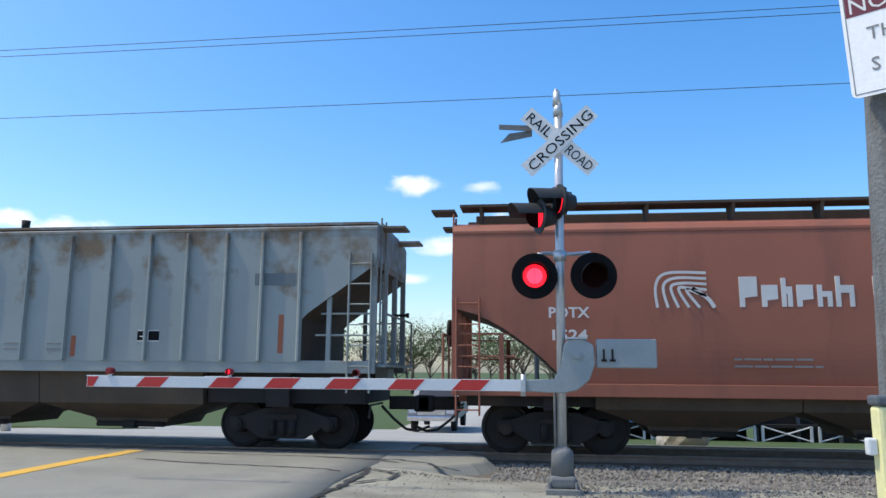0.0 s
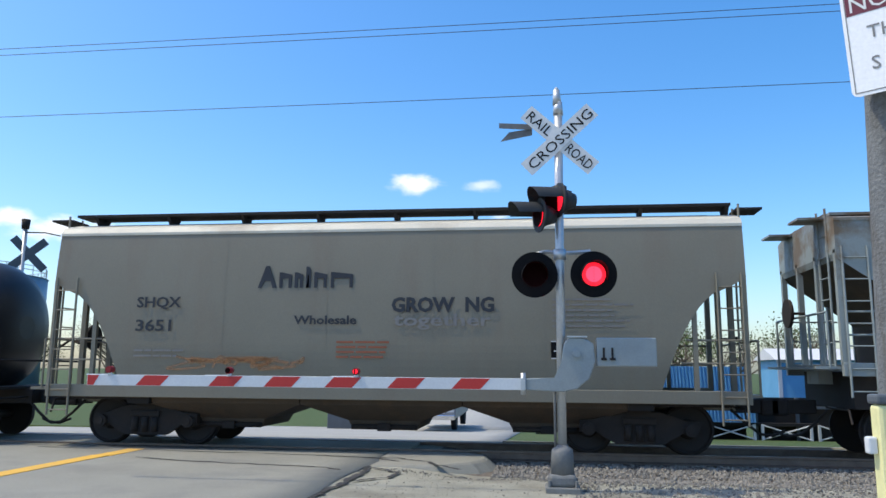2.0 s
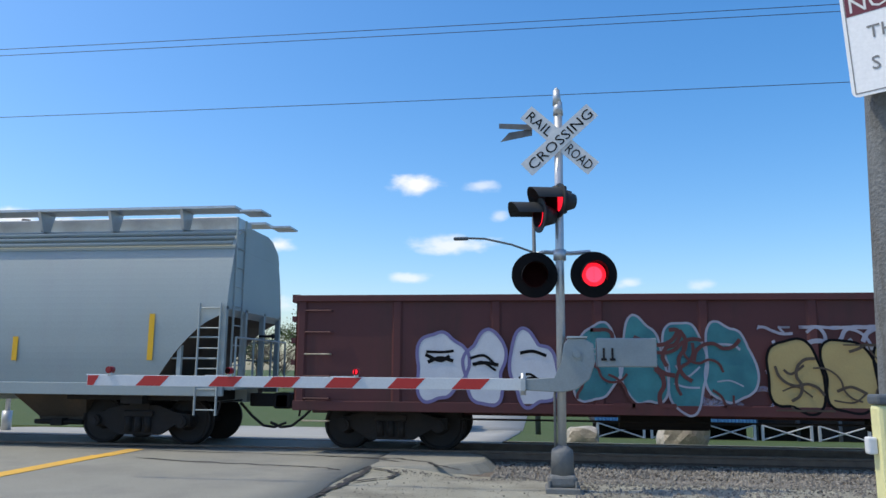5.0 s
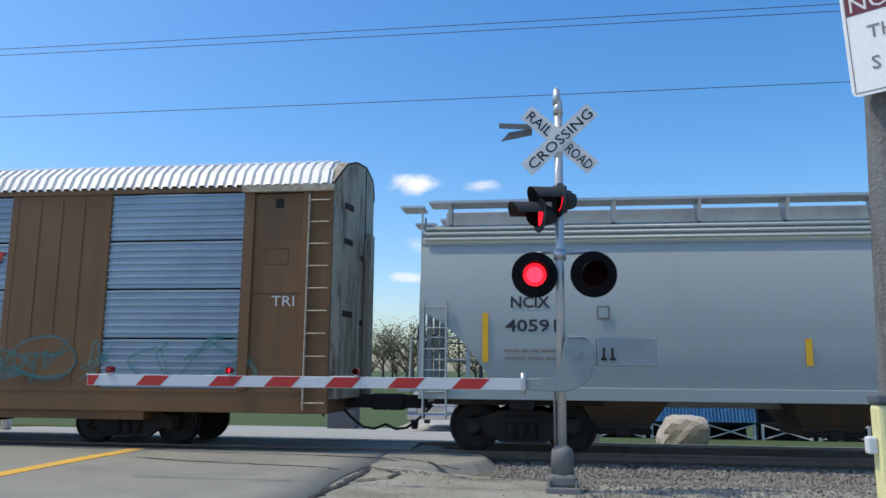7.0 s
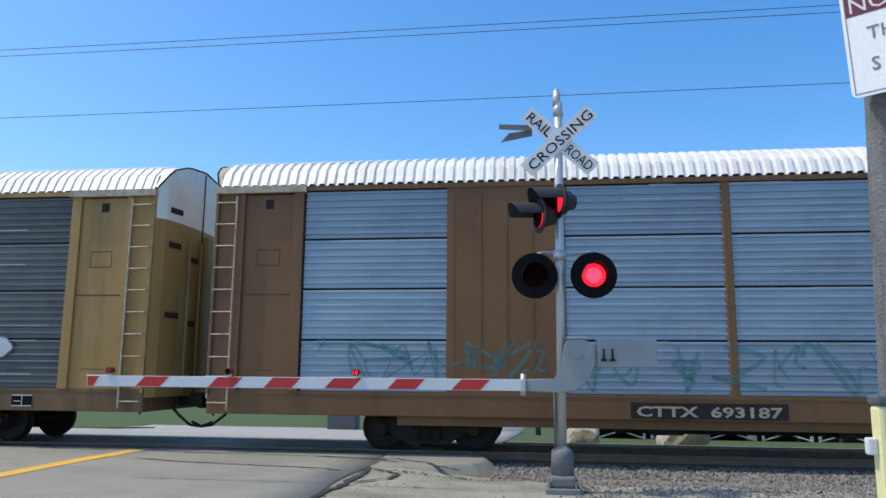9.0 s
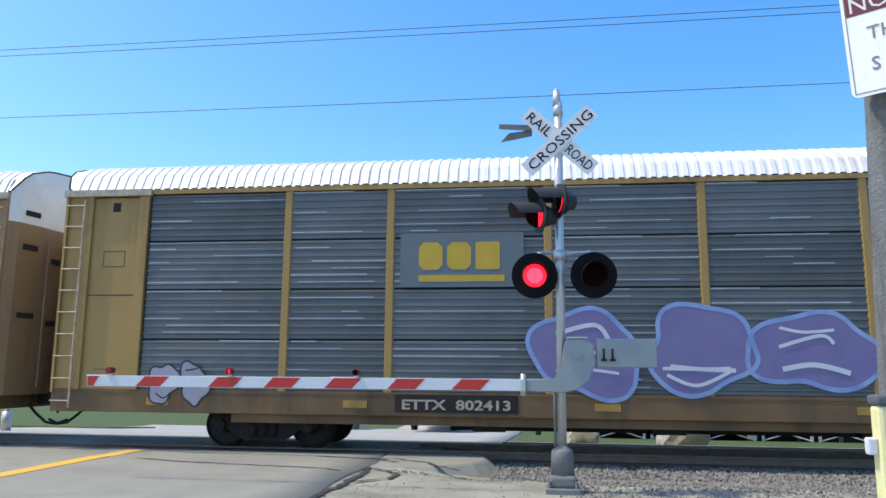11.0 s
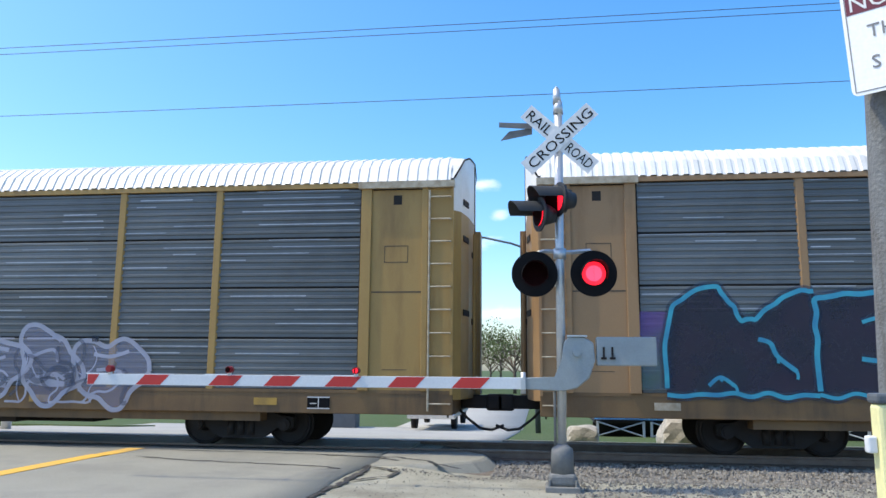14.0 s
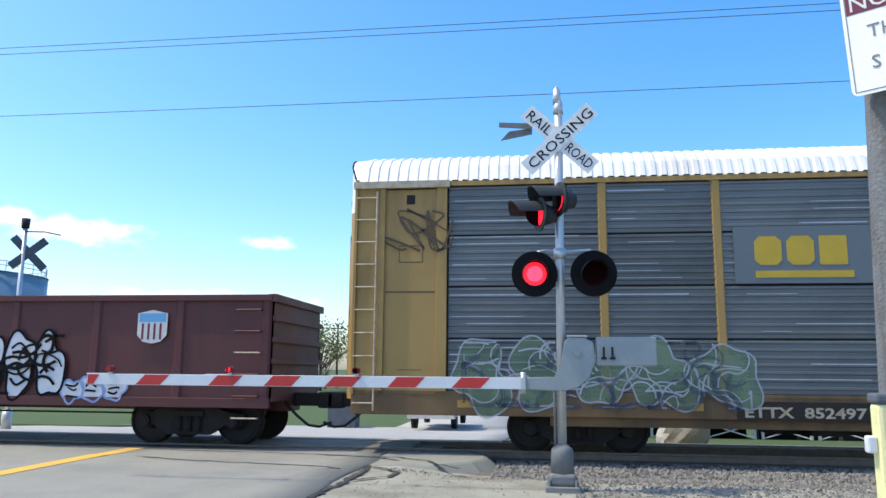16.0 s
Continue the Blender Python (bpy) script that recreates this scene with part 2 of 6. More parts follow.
M_TEALFILL = see_through(surface("spray_teal_fill", (0.05, 0.25, 0.28), (0.03, 0.15, 0.19), 0.6, scale=2, amount=1, bump=0), .8)
M_DEEPGREEN = see_through(surface("spray_deep_green", (0.03, 0.07, 0.025), (0.06, 0.10, 0.03), 0.6, scale=2, amount=1, bump=0), .85)
M_HAZESPRAY = see_through(surface("spray_haze", (0.16, 0.10, 0.30), (0.08, 0.20, 0.12), 0.6, scale=.8, amount=1, bump=0), .5)
M_FADESPRAY = see_through(surface("spray_faded_lilac", (0.34, 0.34, 0.46), (0.26, 0.27, 0.36), 0.6, scale=2, bump=0), .35)
M_BLUE = surface("blue_metal_sheet", (0.13, 0.36, 0.60), (0.10, 0.29, 0.51), 0.45, scale=1.5, bump=0.05)
M_BOULDER = surface("boulder_granite", (0.50, 0.47, 0.42), (0.37, 0.345, 0.31), 0.9, scale=2.5, grain=22, bump=0.6, amount=0.9)
M_SILO = surface("silo_blue_grey", (0.22, 0.32, 0.40), (0.19, 0.28, 0.36), 0.5, 0.2, scale=0.4)
M_GREYBOX = surface("utility_box_grey", (0.10, 0.115, 0.13), None, 0.6, scale=3)
M_BARK = surface("bark", (0.13, 0.10, 0.075), None, 0.95, scale=5)
M_TWIG = surface("spring_twigs", (0.20, 0.165, 0.13), (0.14, 0.125, 0.085), 0.95, scale=0.7)
M_LEAF = surface("leaf_green", (0.09, 0.13, 0.04), (0.13, 0.15, 0.06), 0.9, scale=0.9)
M_TRUCK_PAINT = surface("truck_paint_silver", (0.30, 0.31, 0.33), None, 0.35, 0.2, scale=2, bump=0)
M_GLASS_DARK = surface("dark_glass", (0.02, 0.025, 0.03), None, 0.08, scale=2, bump=0, spec=0.6)
M_CHROME = surface("chrome", (0.75, 0.75, 0.76), None, 0.2, 1.0, scale=3, bump=0)
M_WHITE_WALL = surface("white_siding", (0.62, 0.63, 0.64), (0.52, 0.53, 0.55), 0.7, scale=1.5)
M_WIRE = surface("wire", (0.04, 0.04, 0.045), None, 0.6, bump=0)


def by_piece(m, spread):
    """Each piece a little lighter or darker than the next."""
    n, l = m.node_tree.nodes, m.node_tree.links
    bs = n["Principled BSDF"]
    oi, mr, mx = n.new("ShaderNodeObjectInfo"), n.new("ShaderNodeMapRange"), n.new("ShaderNodeMix")
    mx.data_type, mx.blend_type = "RGBA", "MULTIPLY"
    mx.inputs[0].default_value = 1
    mr.inputs[3].default_value, mr.inputs[4].default_value = 1 - spread, 1 + spread
    l.new(oi.outputs["Random"], mr.inputs[0])
    l.new(bs.inputs["Base Color"].links[0].from_socket, mx.inputs[6])
    l.new(mr.outputs[0], mx.inputs[7])
    l.new(mx.outputs[2], bs.inputs["Base Color"])


by_piece(M_PANEL, .22)
by_piece(M_PANEL_BLUE, .12)


# ---- mesh helpers ----
def box(bm, x0, x1, y0, y1, z0, z1, bevel=0.0):
    vs = [bm.verts.new((x, y, z)) for x in (x0, x1) for y in (y0, y1) for z in (z0, z1)]
    for q in ((0, 1, 3, 2), (4, 6, 7, 5), (0, 4, 5, 1), (2, 3, 7, 6), (0, 2, 6, 4), (1, 5, 7, 3)):
        bm.faces.new([vs[i] for i in q])
    if bevel:
        es = list({e for v in vs for e in v.link_edges})
        bmesh.ops.bevel(bm, geom=es, offset=bevel, segments=2, affect="EDGES", profile=0.5)


def ring_axes(d):
    d = Vector(d).normalized()
    a = d.cross(Vector((0, 0, 1)) if abs(d.z) < 0.9 else Vector((1, 0, 0))).normalized()
    return a, d.cross(a)


def rod(bm, p0, p1, r, n=8, r1=None):
    p0, p1 = Vector(p0), Vector(p1)
    a, b = ring_axes(p1 - p0)
    r1 = r if r1 is None else r1
    rings = [[bm.verts.new(p + (a * math.cos(2 * math.pi * i / n) + b * math.sin(2 * math.pi * i / n)) * q) for i in range(n)] for p, q in ((p0, r), (p1, r1))]
    for i in range(n):
        f = bm.faces.new((rings[0][i], rings[0][(i + 1) % n], rings[1][(i + 1) % n], rings[1][i]))
        f.smooth = n > 6
    bm.faces.new(rings[0][::-1])
    bm.faces.new(rings[1])


def pipe(bm, pts, r, n=6):
    for p, q in zip(pts, pts[1:]):
        rod(bm, p, q, r, n)


def tube(bm, pts, r, n=6):
    """One unbroken tube through the points."""
    rings = []
    for i, p in enumerate(pts):
        a, b = ring_axes(Vector(pts[min(i + 1, len(pts) - 1)]) - Vector(pts[max(i - 1, 0)]))
        rings.append([Vector(p) + (a * math.cos(2 * math.pi * k / n) + b * math.sin(2 * math.pi * k / n)) * r for k in range(n)])
    loft(bm, rings, smooth=True)


def prism(bm, outline, axis, a0, a1):
    """An outline of two coordinates, drawn out along axis: 'x' takes (y, z), 'y' takes (x, z), 'z' takes (x, y)."""
    def at(p, a):
        return {"x": (a, p[0], p[1]), "y": (p[0], a, p[1]), "z": (p[0], p[1], a)}[axis]
    lo, hi = [bm.verts.new(at(p, a0)) for p in outline], [bm.verts.new(at(p, a1)) for p in outline]
    n = len(outline)
    for i in range(n):
        bm.faces.new((lo[i], lo[(i + 1) % n], hi[(i + 1) % n], hi[i]))
    bm.faces.new(lo[::-1])
    bm.faces.new(hi)


def loft(bm, rings, caps=True, smooth=False):
    rows = [[bm.verts.new(p) for p in r] for r in rings]
    n = len(rows[0])
    for a, b in zip(rows, rows[1:]):
        for i in range(n):
            bm.faces.new((a[i], a[(i + 1) % n], b[(i + 1) % n], b[i])).smooth = smooth
    if caps:
        bm.faces.new(rows[0][::-1])
        bm.faces.new(rows[-1])


def as_mesh(name, bm, material):
    bmesh.ops.recalc_face_normals(bm, faces=bm.faces)
    me = bpy.data.meshes.new(name)
    bm.to_mesh(me)
    bm.free()
    if material:
        me.materials.append(material)
    return me


def part(name, bm, material, parent=None, label=""):
    ob = new(name, as_mesh(name, bm, material))
    ob.parent = parent
    return tagged(ob, label)


def thing(name, label, category, group="", at=None, kind=""):
    ob = new(name)
    ob.empty_display_size = 0.2
    if at is not None:
        ob.matrix_basis = at
    return tagged(ob, label, category, group, kind)


def lettering(name, text, size, material, parent, at, label="", extrude=0.002, width=None, align="LEFT", fat=0.0):
    """Words set in the built-in font, as a thin mesh."""
    cu = bpy.data.curves.new(name, "FONT")
    cu.body, cu.size, cu.extrude, cu.align_x, cu.resolution_u, cu.offset = text, size, extrude, align, 2, fat
    tmp = new(name, cu)
    bpy.context.view_layer.update()
    me = bpy.data.meshes.new_from_object(tmp.evaluated_get(bpy.context.evaluated_depsgraph_get()))
    bpy.data.objects.remove(tmp)
    xs = [v.co.x for v in me.vertices]
    if width and xs:
        k = width / (max(xs) - min(xs))
        for v in me.vertices:
            v.co.x *= k
    me.materials.clear()
    me.materials.append(material)
    ob = new(name, me)
    ob.parent = parent
    ob.matrix_basis = at
    return tagged(ob, label)


# ---- the ground ----
TRACK_Y = 15.15


def step(a, b, v):
    k = min(max((v - a) / (b - a), 0.0), 1.0)
    return k * k * (3 - 2 * k)


def ground_height(x, y):
    far = -0.10 - 0.95 * min(max((y - 16.8) / 15.2, 0), 1)
    right = step(-2.4, -0.9, x)
    near = -0.05 - right * 0.17 * step(10.6, 12.6, y) + 0.02 * noise.noise((x * 0.9, y * 0.9, 0)) * right
    bed = -0.06 - 0.15 * right
    k = step(16.4, 17.2, y)
    return (near if y < 12.6 else bed) * (1 - k) + far * k


def ground():
    bm = bmesh.new()
    xs = [-3000, -600, -150, -60] + [-30 + i * 1.5 for i in range(18)] + [-3 + i * 0.25 for i in range(36)] + [6 + 1.5 * i for i in range(17)] + [60, 150, 600, 3000]
    ys = [-600, -60, -10, 0, 3, 6] + [7 + 0.25 * i for i in range(45)] + [18.5 + 1.5 * i for i in range(12)] + [45, 60, 90, 150, 400, 1200, 3500]
    rows = [[bm.verts.new((x, y, ground_height(x, y))) for x in xs] for y in ys]
    for a, b in zip(rows, rows[1:]):
        for i in range(len(xs) - 1):
            f = bm.faces.new((a[i], a[i + 1], b[i + 1], b[i]))
            c = f.calc_center_median()
            f.smooth = True
            f.material_index = 1 if c.y > 17.3 else (2 if 12.4 < c.y and c.x > -2 else 0)
    me = as_mesh("ground", bm, M_GRAVEL)
    me.materials.append(M_GRASS)
    me.materials.append(M_BALLAST)
    tagged(new("ground", me), "dusty gravel verge, ballast and grass around the crossing", "ground", kind="structure")


def slab(name, pts, material, label, lift=0.03, category="road", depth=0.12, grid=0.8):
    """A paved sheet lying on the ground, with thickness at its edges."""
    bm = bmesh.new()
    x0, x1, y0, y1 = pts
    nx, ny = max(2, int((x1 - x0) / grid)), max(2, int((y1 - y0) / grid))
    top = [[bm.verts.new((x0 + (x1 - x0) * i / nx, y0 + (y1 - y0) * j / ny, 0)) for i in range(nx + 1)] for j in range(ny + 1)]
    for r in top:
        for v in r:
            if abs(v.co.x - x1) < 1e-6 or abs(v.co.x - x0) < 1e-6:
                v.co.x += (0.16 if name == "road" else 0) * noise.noise((v.co.y * 1.3, v.co.x, 3))
            v.co.z = ground_height(min(v.co.x, -2.9) if v.co.y < 17 else v.co.x, v.co.y) + lift
    for a, b in zip(top, top[1:]):
        for i in range(nx):
            bm.faces.new((a[i], a[i + 1], b[i + 1], b[i])).smooth = True
    edge = [e for e in bm.edges if e.is_boundary]
    ext = bmesh.ops.extrude_edge_only(bm, edges=edge)
    for v in [g for g in ext["geom"] if isinstance(g, bmesh.types.BMVert)]:
        v.co.z -= depth
    return tagged(new(name, as_mesh(name, bm, material)), label, category, kind="structure")


def apron():
    """The rounded end of the asphalt beside the rails, sloping to the ballast."""
    bm = bmesh.new()
    top = [(-2.8, 14.33), (-1.35, 14.33), (-1.0, 14.0), (-.92, 13.4), (-1.15, 12.8), (-1.6, 12.35), (-2.3, 12.1), (-2.8, 12.0)]
    c = Vector((-2.4, 13.3, 0))
    fine = []
    for (xa, ya), (xb, yb) in zip(top, top[1:]):
        for k in range(5):
            fine.append((xa + (xb - xa) * k / 5 + .05 * noise.noise((xa * 3 + k, ya, 1)), ya + (yb - ya) * k / 5 + (.05 * noise.noise((xa, ya * 3 + k, 5)) if ya < 14.2 else 0)))
    fine.append(top[-1])
    loft(bm, [[(c.x + (x - c.x) * 1.16, min(14.33, c.y + (y - c.y) * 1.16), -.26) for x, y in fine], [(x, y, -.062) for x, y in fine], [(c.x + (x - c.x) * .96, c.y + (y - c.y) * .96 if y < 14.25 else y, -.034) for x, y in fine]])
    tagged(new("road_apron", as_mesh("road_apron", bm, M_ASPHALT)), "rounded asphalt shoulder beside the rails", "road", kind="structure")


def rails():
    prof = [(-.07, -.18), (.07, -.18), (.07, -.165), (.012, -.14), (.012, -.045), (.036, -.035), (.036, 0), (-.036, 0), (-.036, -.035), (-.012, -.045), (-.012, -.14), (-.07, -.165)]
    for y in (-.753, .753):
        bm = bmesh.new()
        prism(bm, [(TRACK_Y + y + a, b) for a, b in prof], "x", -400, 400)
        tagged(new("rail", as_mesh("rail", bm, M_RAIL)), "worn steel rail of the railway track", "rail", "rails of the track", kind="structure")
    bm = bmesh.new()
    for i in range(-60, 70):
        x = i * 0.53
        if not -12.6 < x < -2.4:
            box(bm, x - .11, x + .11, TRACK_Y - 1.3, TRACK_Y + 1.3, -.30, -.185)
    tagged(new("ties", as_mesh("ties", bm, M_TIE)), "dark timber ties half sunk in ballast", "railway ties", kind="stuff")
    bm = bmesh.new()
    for a, b in ((-.70, .70),):
        box(bm, -12.4, -2.5, TRACK_Y + a, TRACK_Y + b, -.12, -.012)
    tagged(new("crossing_panel", as_mesh("crossing_panel", bm, M_ASPHALT)), "asphalt crossing panel between the rails", "crossing panel", kind="structure")


def ballast_stones():
    rng = random.Random(5)
    bm = bmesh.new()
    base = [Vector(p).normalized() for p in ((1, 0, 0), (-1, 0, 0), (0, 1, 0), (0, -1, 0), (0, 0, 1), (0, 0, -1))]
    faces = ((0, 2, 4), (2, 1, 4), (1, 3, 4), (3, 0, 4), (2, 0, 5), (1, 2, 5), (3, 1, 5), (0, 3, 5))
    for i in range(17000):
        y = rng.uniform(11.4, 14.3) if i % 2 else rng.uniform(8.2, 12)
        x = rng.uniform(-1.6 if y > 12 else -2.4, 6.5)
        if -3.0 < x < -.8 and 11.9 < y < 14.35:
            continue
        if y < 12.3 and x < .35 + .25 * noise.noise((x, y, 3)) + (y - 10) * -.25 and rng.random() < .72:
            continue
        r = rng.uniform(.018, .045) * (.45 if y < 12.3 and x < .2 else 1) * (1 if y > 11.6 else rng.choice((.3, .4, .5, .75)))
        z = ground_height(x, y) + r * .35
        m = Euler((rng.uniform(0, 6), rng.uniform(0, 6), rng.uniform(0, 6))).to_matrix()
        vs = [bm.verts.new(Vector((x, y, z)) + m @ (p * r * rng.uniform(.6, 1.25))) for p in base]
        for f in faces:
            bm.faces.new([vs[k] for k in f])
    tagged(new("ballast", as_mesh("ballast", bm, M_STONE)), "loose grey-brown crushed ballast stones", "ballast", kind="stuff")


# ---- railway cars ----
def wheelset_mesh(r):
    """Two wheels and their axle, turned as one body."""
    half = [(0, .08), (.62, .08), (.64, r * .30), (.67, r * .80), (.675, r + .025), (.705, r + .025), (.715, r), (.82, r - .012), (.83, r * .90), (.80, r * .84), (.79, r * .40), (.84, r * .34), (.90, r * .28), (.91, .08), (1.0, .08)]
    prof = [(-y, q) for y, q in half[:0:-1]] + half
    bm = bmesh.new()
    loft(bm, [[(q * math.cos(2 * math.pi * i / 28), y, q * math.sin(2 * math.pi * i / 28)) for i in range(28)] for y, q in prof])
    return as_mesh("wheelset", bm, M_WHEEL)


WHEELS = {}
ROLLING = []


def bogie(car, x, r=0.457, half=0.89):
    """A three-piece freight truck: two cast side frames, bolster, springs, bearing caps and two wheelsets."""
    bm = bmesh.new()
    for s in (-1, 1):
        y = s * 1.02
        out = [(-half - .16, r - .06), (-half - .16, r + .14), (-half + .1, r + .16), (-.38, r + .30), (.38, r + .30), (half - .1, r + .16), (half + .16, r + .14), (half + .16, r - .06),
               (half - .10, r - .04), (.42, r - .26), (-.42, r - .26), (-half + .10, r - .04)]
        prism(bm, [(x + a, b) for a, b in out], "y", y - .07, y + .07)
        for dx in (-half, half):
            rod(bm, (x + dx, y + s * .05, r), (x + dx, y + s * .16, r), .115, 14)
            rod(bm, (x + dx, y + s * .16, r), (x + dx, y + s * .18, r), .07, 10)
        for dx in (-.2, 0, .2):
            rod(bm, (x + dx, y + s * .075, r - .2), (x + dx, y + s * .075, r + .08), .07, 10)
        box(bm, x - .30, x + .30, y - .1 + s * .02, y + .1 + s * .02, r + .08, r + .2, .02)
    box(bm, x - .2, x + .2, -1.1, 1.1, r + .10, r + .34)
    tr = part("truck", bm, M_UNDER, car, "dark cast-steel truck")
    if r not in WHEELS:
        WHEELS[r] = wheelset_mesh(r)
    for dx in (-half, half):
        w = new("wheelset", WHEELS[r])
        w.parent = tr
        w.location = (x + dx, 0, r)
        ROLLING.append((w, x + dx, r))
    return tr


def coupler(car, x, s):
    bm = bmesh.new()
    box(bm, min(x, x + s * .55), max(x, x + s * .55), -.12, .12, .72, .98, .02)
    box(bm, min(x + s * .5, x + s * .85), max(x + s * .5, x + s * .85), -.17, .17, .68, 1.0, .05)
    pipe(bm, [(x - s * .1, -.35, .80), (x + s * .15, -.36, .55), (x + s * .4, -.36, .36), (x + s * .62, -.33, .33), (x + s * .85, -.3, .42)], .028)
    pipe(bm, [(x - s * .1, -.3, .85), (x - s * .1, -1.35, .85), (x - s * .1, -1.45, .62)], .02)
    part("coupler", bm, M_UNDER, car, "dark coupler with a drooping air hose")


def ladder(bm, x, y, z0, z1, w=0.42, gap=0.38, r=0.014, axis="x"):
    d = Vector((w / 2, 0, 0)) if axis == "x" else Vector((0, w / 2, 0))
    for s in (-1, 1):
        rod(bm, Vector((x, y, z0)) + d * s, Vector((x, y, z1)) + d * s, r * 1.5, 6)
    z = z0 + .1
    while z < z1:
        rod(bm, Vector((x, y, z)) - d, Vector((x, y, z)) + d, r, 6)
        z += gap


def bars(name, car, x, z, w, rows, material, height=.05, gap=.09, y=-1.56, label="faded data lines"):
    """Small print that cannot be read: plain bars."""
    rng = random.Random(int((x + 50) * 100) + rows)
    bm = bmesh.new()
    for i in range(rows):
        k = w * rng.uniform(.72, 1)
        a = x
        while a < x + k:
            b = min(a + rng.uniform(.12, .4), x + k)
            box(bm, a, b, y - .004, y, z - i * gap, z - i * gap + height * .7)
            a = b + .035
    return tagged(part(name, bm, material, car, label), kind="stuff")


def hopper_car(name, label, L, paint, roof_paint, sill=1.10, eave=3.95, top=4.35, ribs=(), slope_low=2.1, slope_z=2.6, bays=3, lift_walk=.35, curved=True, deep=0.0, walk_paint=None, knee=None, bay_in=None, bulge=.6, bay_top=1.0, top_in=.10):
    """A covered hopper: one sheet-steel body with sloped ends, side sills, outlet bays, end cages, ladders and a roof walk. Centre at x = 0, rail top at z = 0."""
    car = thing(name, label, "railway car", "cars of the freight train")
    h = L / 2
    W = 1.55
    bm = bmesh.new()
    n = 22
    rings = []
    for i in range(n + 1):
        z = sill + (eave - sill) * i / n
        w = W - .01 - top_in * max(0, (i / n - .38) / .62) ** 2 - .08 * max(0, (.30 - i / n) / .30) ** 2 if curved else W
        k = min(1, max(0, (slope_z - z) / (slope_z - (knee or sill))))
        e = h - slope_low * (k ** bulge if curved else k)
        rings.append([(-e, -w, z), (e, -w, z), (e, w, z), (-e, w, z)])
    loft(bm, rings, smooth=False)
    me = as_mesh("body", bm, paint)
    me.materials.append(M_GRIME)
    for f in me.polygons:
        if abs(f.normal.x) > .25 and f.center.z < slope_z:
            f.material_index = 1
    body = new("body", me)
    body.parent = car
    if curved:
        for i in range(1, 5):
            seams = bmesh.new()
            x = -h + slope_low + (L - 2 * slope_low) * i / 5
            for ra, rb in zip(rings[1:], rings[2:]):
                (ya, za), (yb, zb) = ra[0][1:], rb[0][1:]
                seams.faces.new([seams.verts.new(q) for q in ((x - .014, ya - .003, za), (x + .014, ya - .003, za), (x + .014, yb - .003, zb), (x - .014, yb - .003, zb))])
            bmesh.ops.remove_doubles(seams, verts=seams.verts, dist=1e-4)
            part("weld_seam", seams, paint, car)
    bm = bmesh.new()
    w = W - .01 - top_in if curved else W
    ins = .45 if curved else .25
    pr = [(-w - .015, eave + .001), (-w - .015, eave + .05), (-w + .06, eave + (top - eave) * .45), (-w + ins, top - .06), (-.5, top), (.5, top), (w - ins, top - .06), (w - .06, eave + (top - eave) * .45), (w + .015, eave + .05), (w + .015, eave + .001)]
    prism(bm, pr, "x", -h, h)
    part("roof", bm, roof_paint, car)
    # roof walk on brackets
    bm = bmesh.new()
    for s in (-1, 1):
        y = s * .86
        box(bm, -h + .1, h - .1, y - .28, y + .28, top + lift_walk - .05, top + lift_walk)
        x = -h + .5
        while x < h:
            prism(bm, [(y - .25, top + lift_walk - .05), (y + .25, top + lift_walk - .05), (y + .12, top - .08), (y - .12, top - .08)], "x", x - .03, x + .03)
            x += 1.55
        for e in (-1, 1):
            box(bm, min(e * h, e * (h + .45)), max(e * h, e * (h + .45)), y - .28, y + .28, top + lift_walk - .13, top + lift_walk - .09)
    part("roof_walk", bm, walk_paint or (M_UNDER if paint is not M_NCIX else M_GALV), car, "grated steel roof walk")
    if lift_walk > .1:
        bm = bmesh.new()
        box(bm, -h + .35, h - .35, -.40, .40, top - .02, top + lift_walk - .07, .02)
        part("hatch_trough", bm, M_GALV if paint is M_NCIX else M_GRIME, car, "long raised loading trough")
    for i in range(0 if lift_walk > .1 else max(3, int(L / 3))):
        x = -h + 1.2 + i * (L - 2.4) / max(2, int(L / 3) - 1)
        bm = bmesh.new()
        box(bm, x - .55, x + .55, -.4, .4, top - .02, top + .16, .04)
        part("hatch_cover", bm, roof_paint, car)
    if paint is M_NCIX:
        for k, (y, z) in enumerate(((-1.30, eave + .10), (-1.22, eave + .22), (-1.10, eave + .34))):
            bm = bmesh.new()
            tube(bm, [(-h + .05, y, z), (h - .05, y, z)], .035, 8)
            part("roof_stringer", bm, paint, car)
    # side sill and its end posts
    bm = bmesh.new()
    for s in (-1, 1):
        box(bm, -h, h, s * (W - .06) - .05, s * (W - .06) + .05, sill - .20, sill + .03, .012)
    box(bm, -h, h, -.3, .3, sill - .35, sill - .1)
    part("side_sill", bm, paint, car)
    for e in (-1, 1):
        bm = bmesh.new()
        x = e * (h - .05)
        for y in (-W + .08, -.5, .5, W - .08):
            box(bm, x - .05, x + .05, y - .05, y + .05, sill, slope_z + .15)
        for y in (-W + .08, W - .08):
            box(bm, x - e * .85 - .04, x - e * .85 + .04, y - .04, y + .04, sill, slope_z - .45)
            rod(bm, (x, y, sill + .5), (x - e * 1.1, y, sill + .5), .02, 6)
            rod(bm, (x, y, sill + .9), (x - e * 1.0, y, sill + .9), .02, 6)
        box(bm, x - .45, x + .25, -1.4, 1.4, sill - .08, sill - .03)
        rod(bm, (x + e * .22, -1.4, sill + .9), (x + e * .22, 1.4, sill + .9), .022, 6)
        for y in (-1.4, -.5, .5, 1.4):
            rod(bm, (x + e * .22, y, sill - .05), (x + e * .22, y, sill + .9), .022, 6)
        part("end_frame", bm, paint, car)
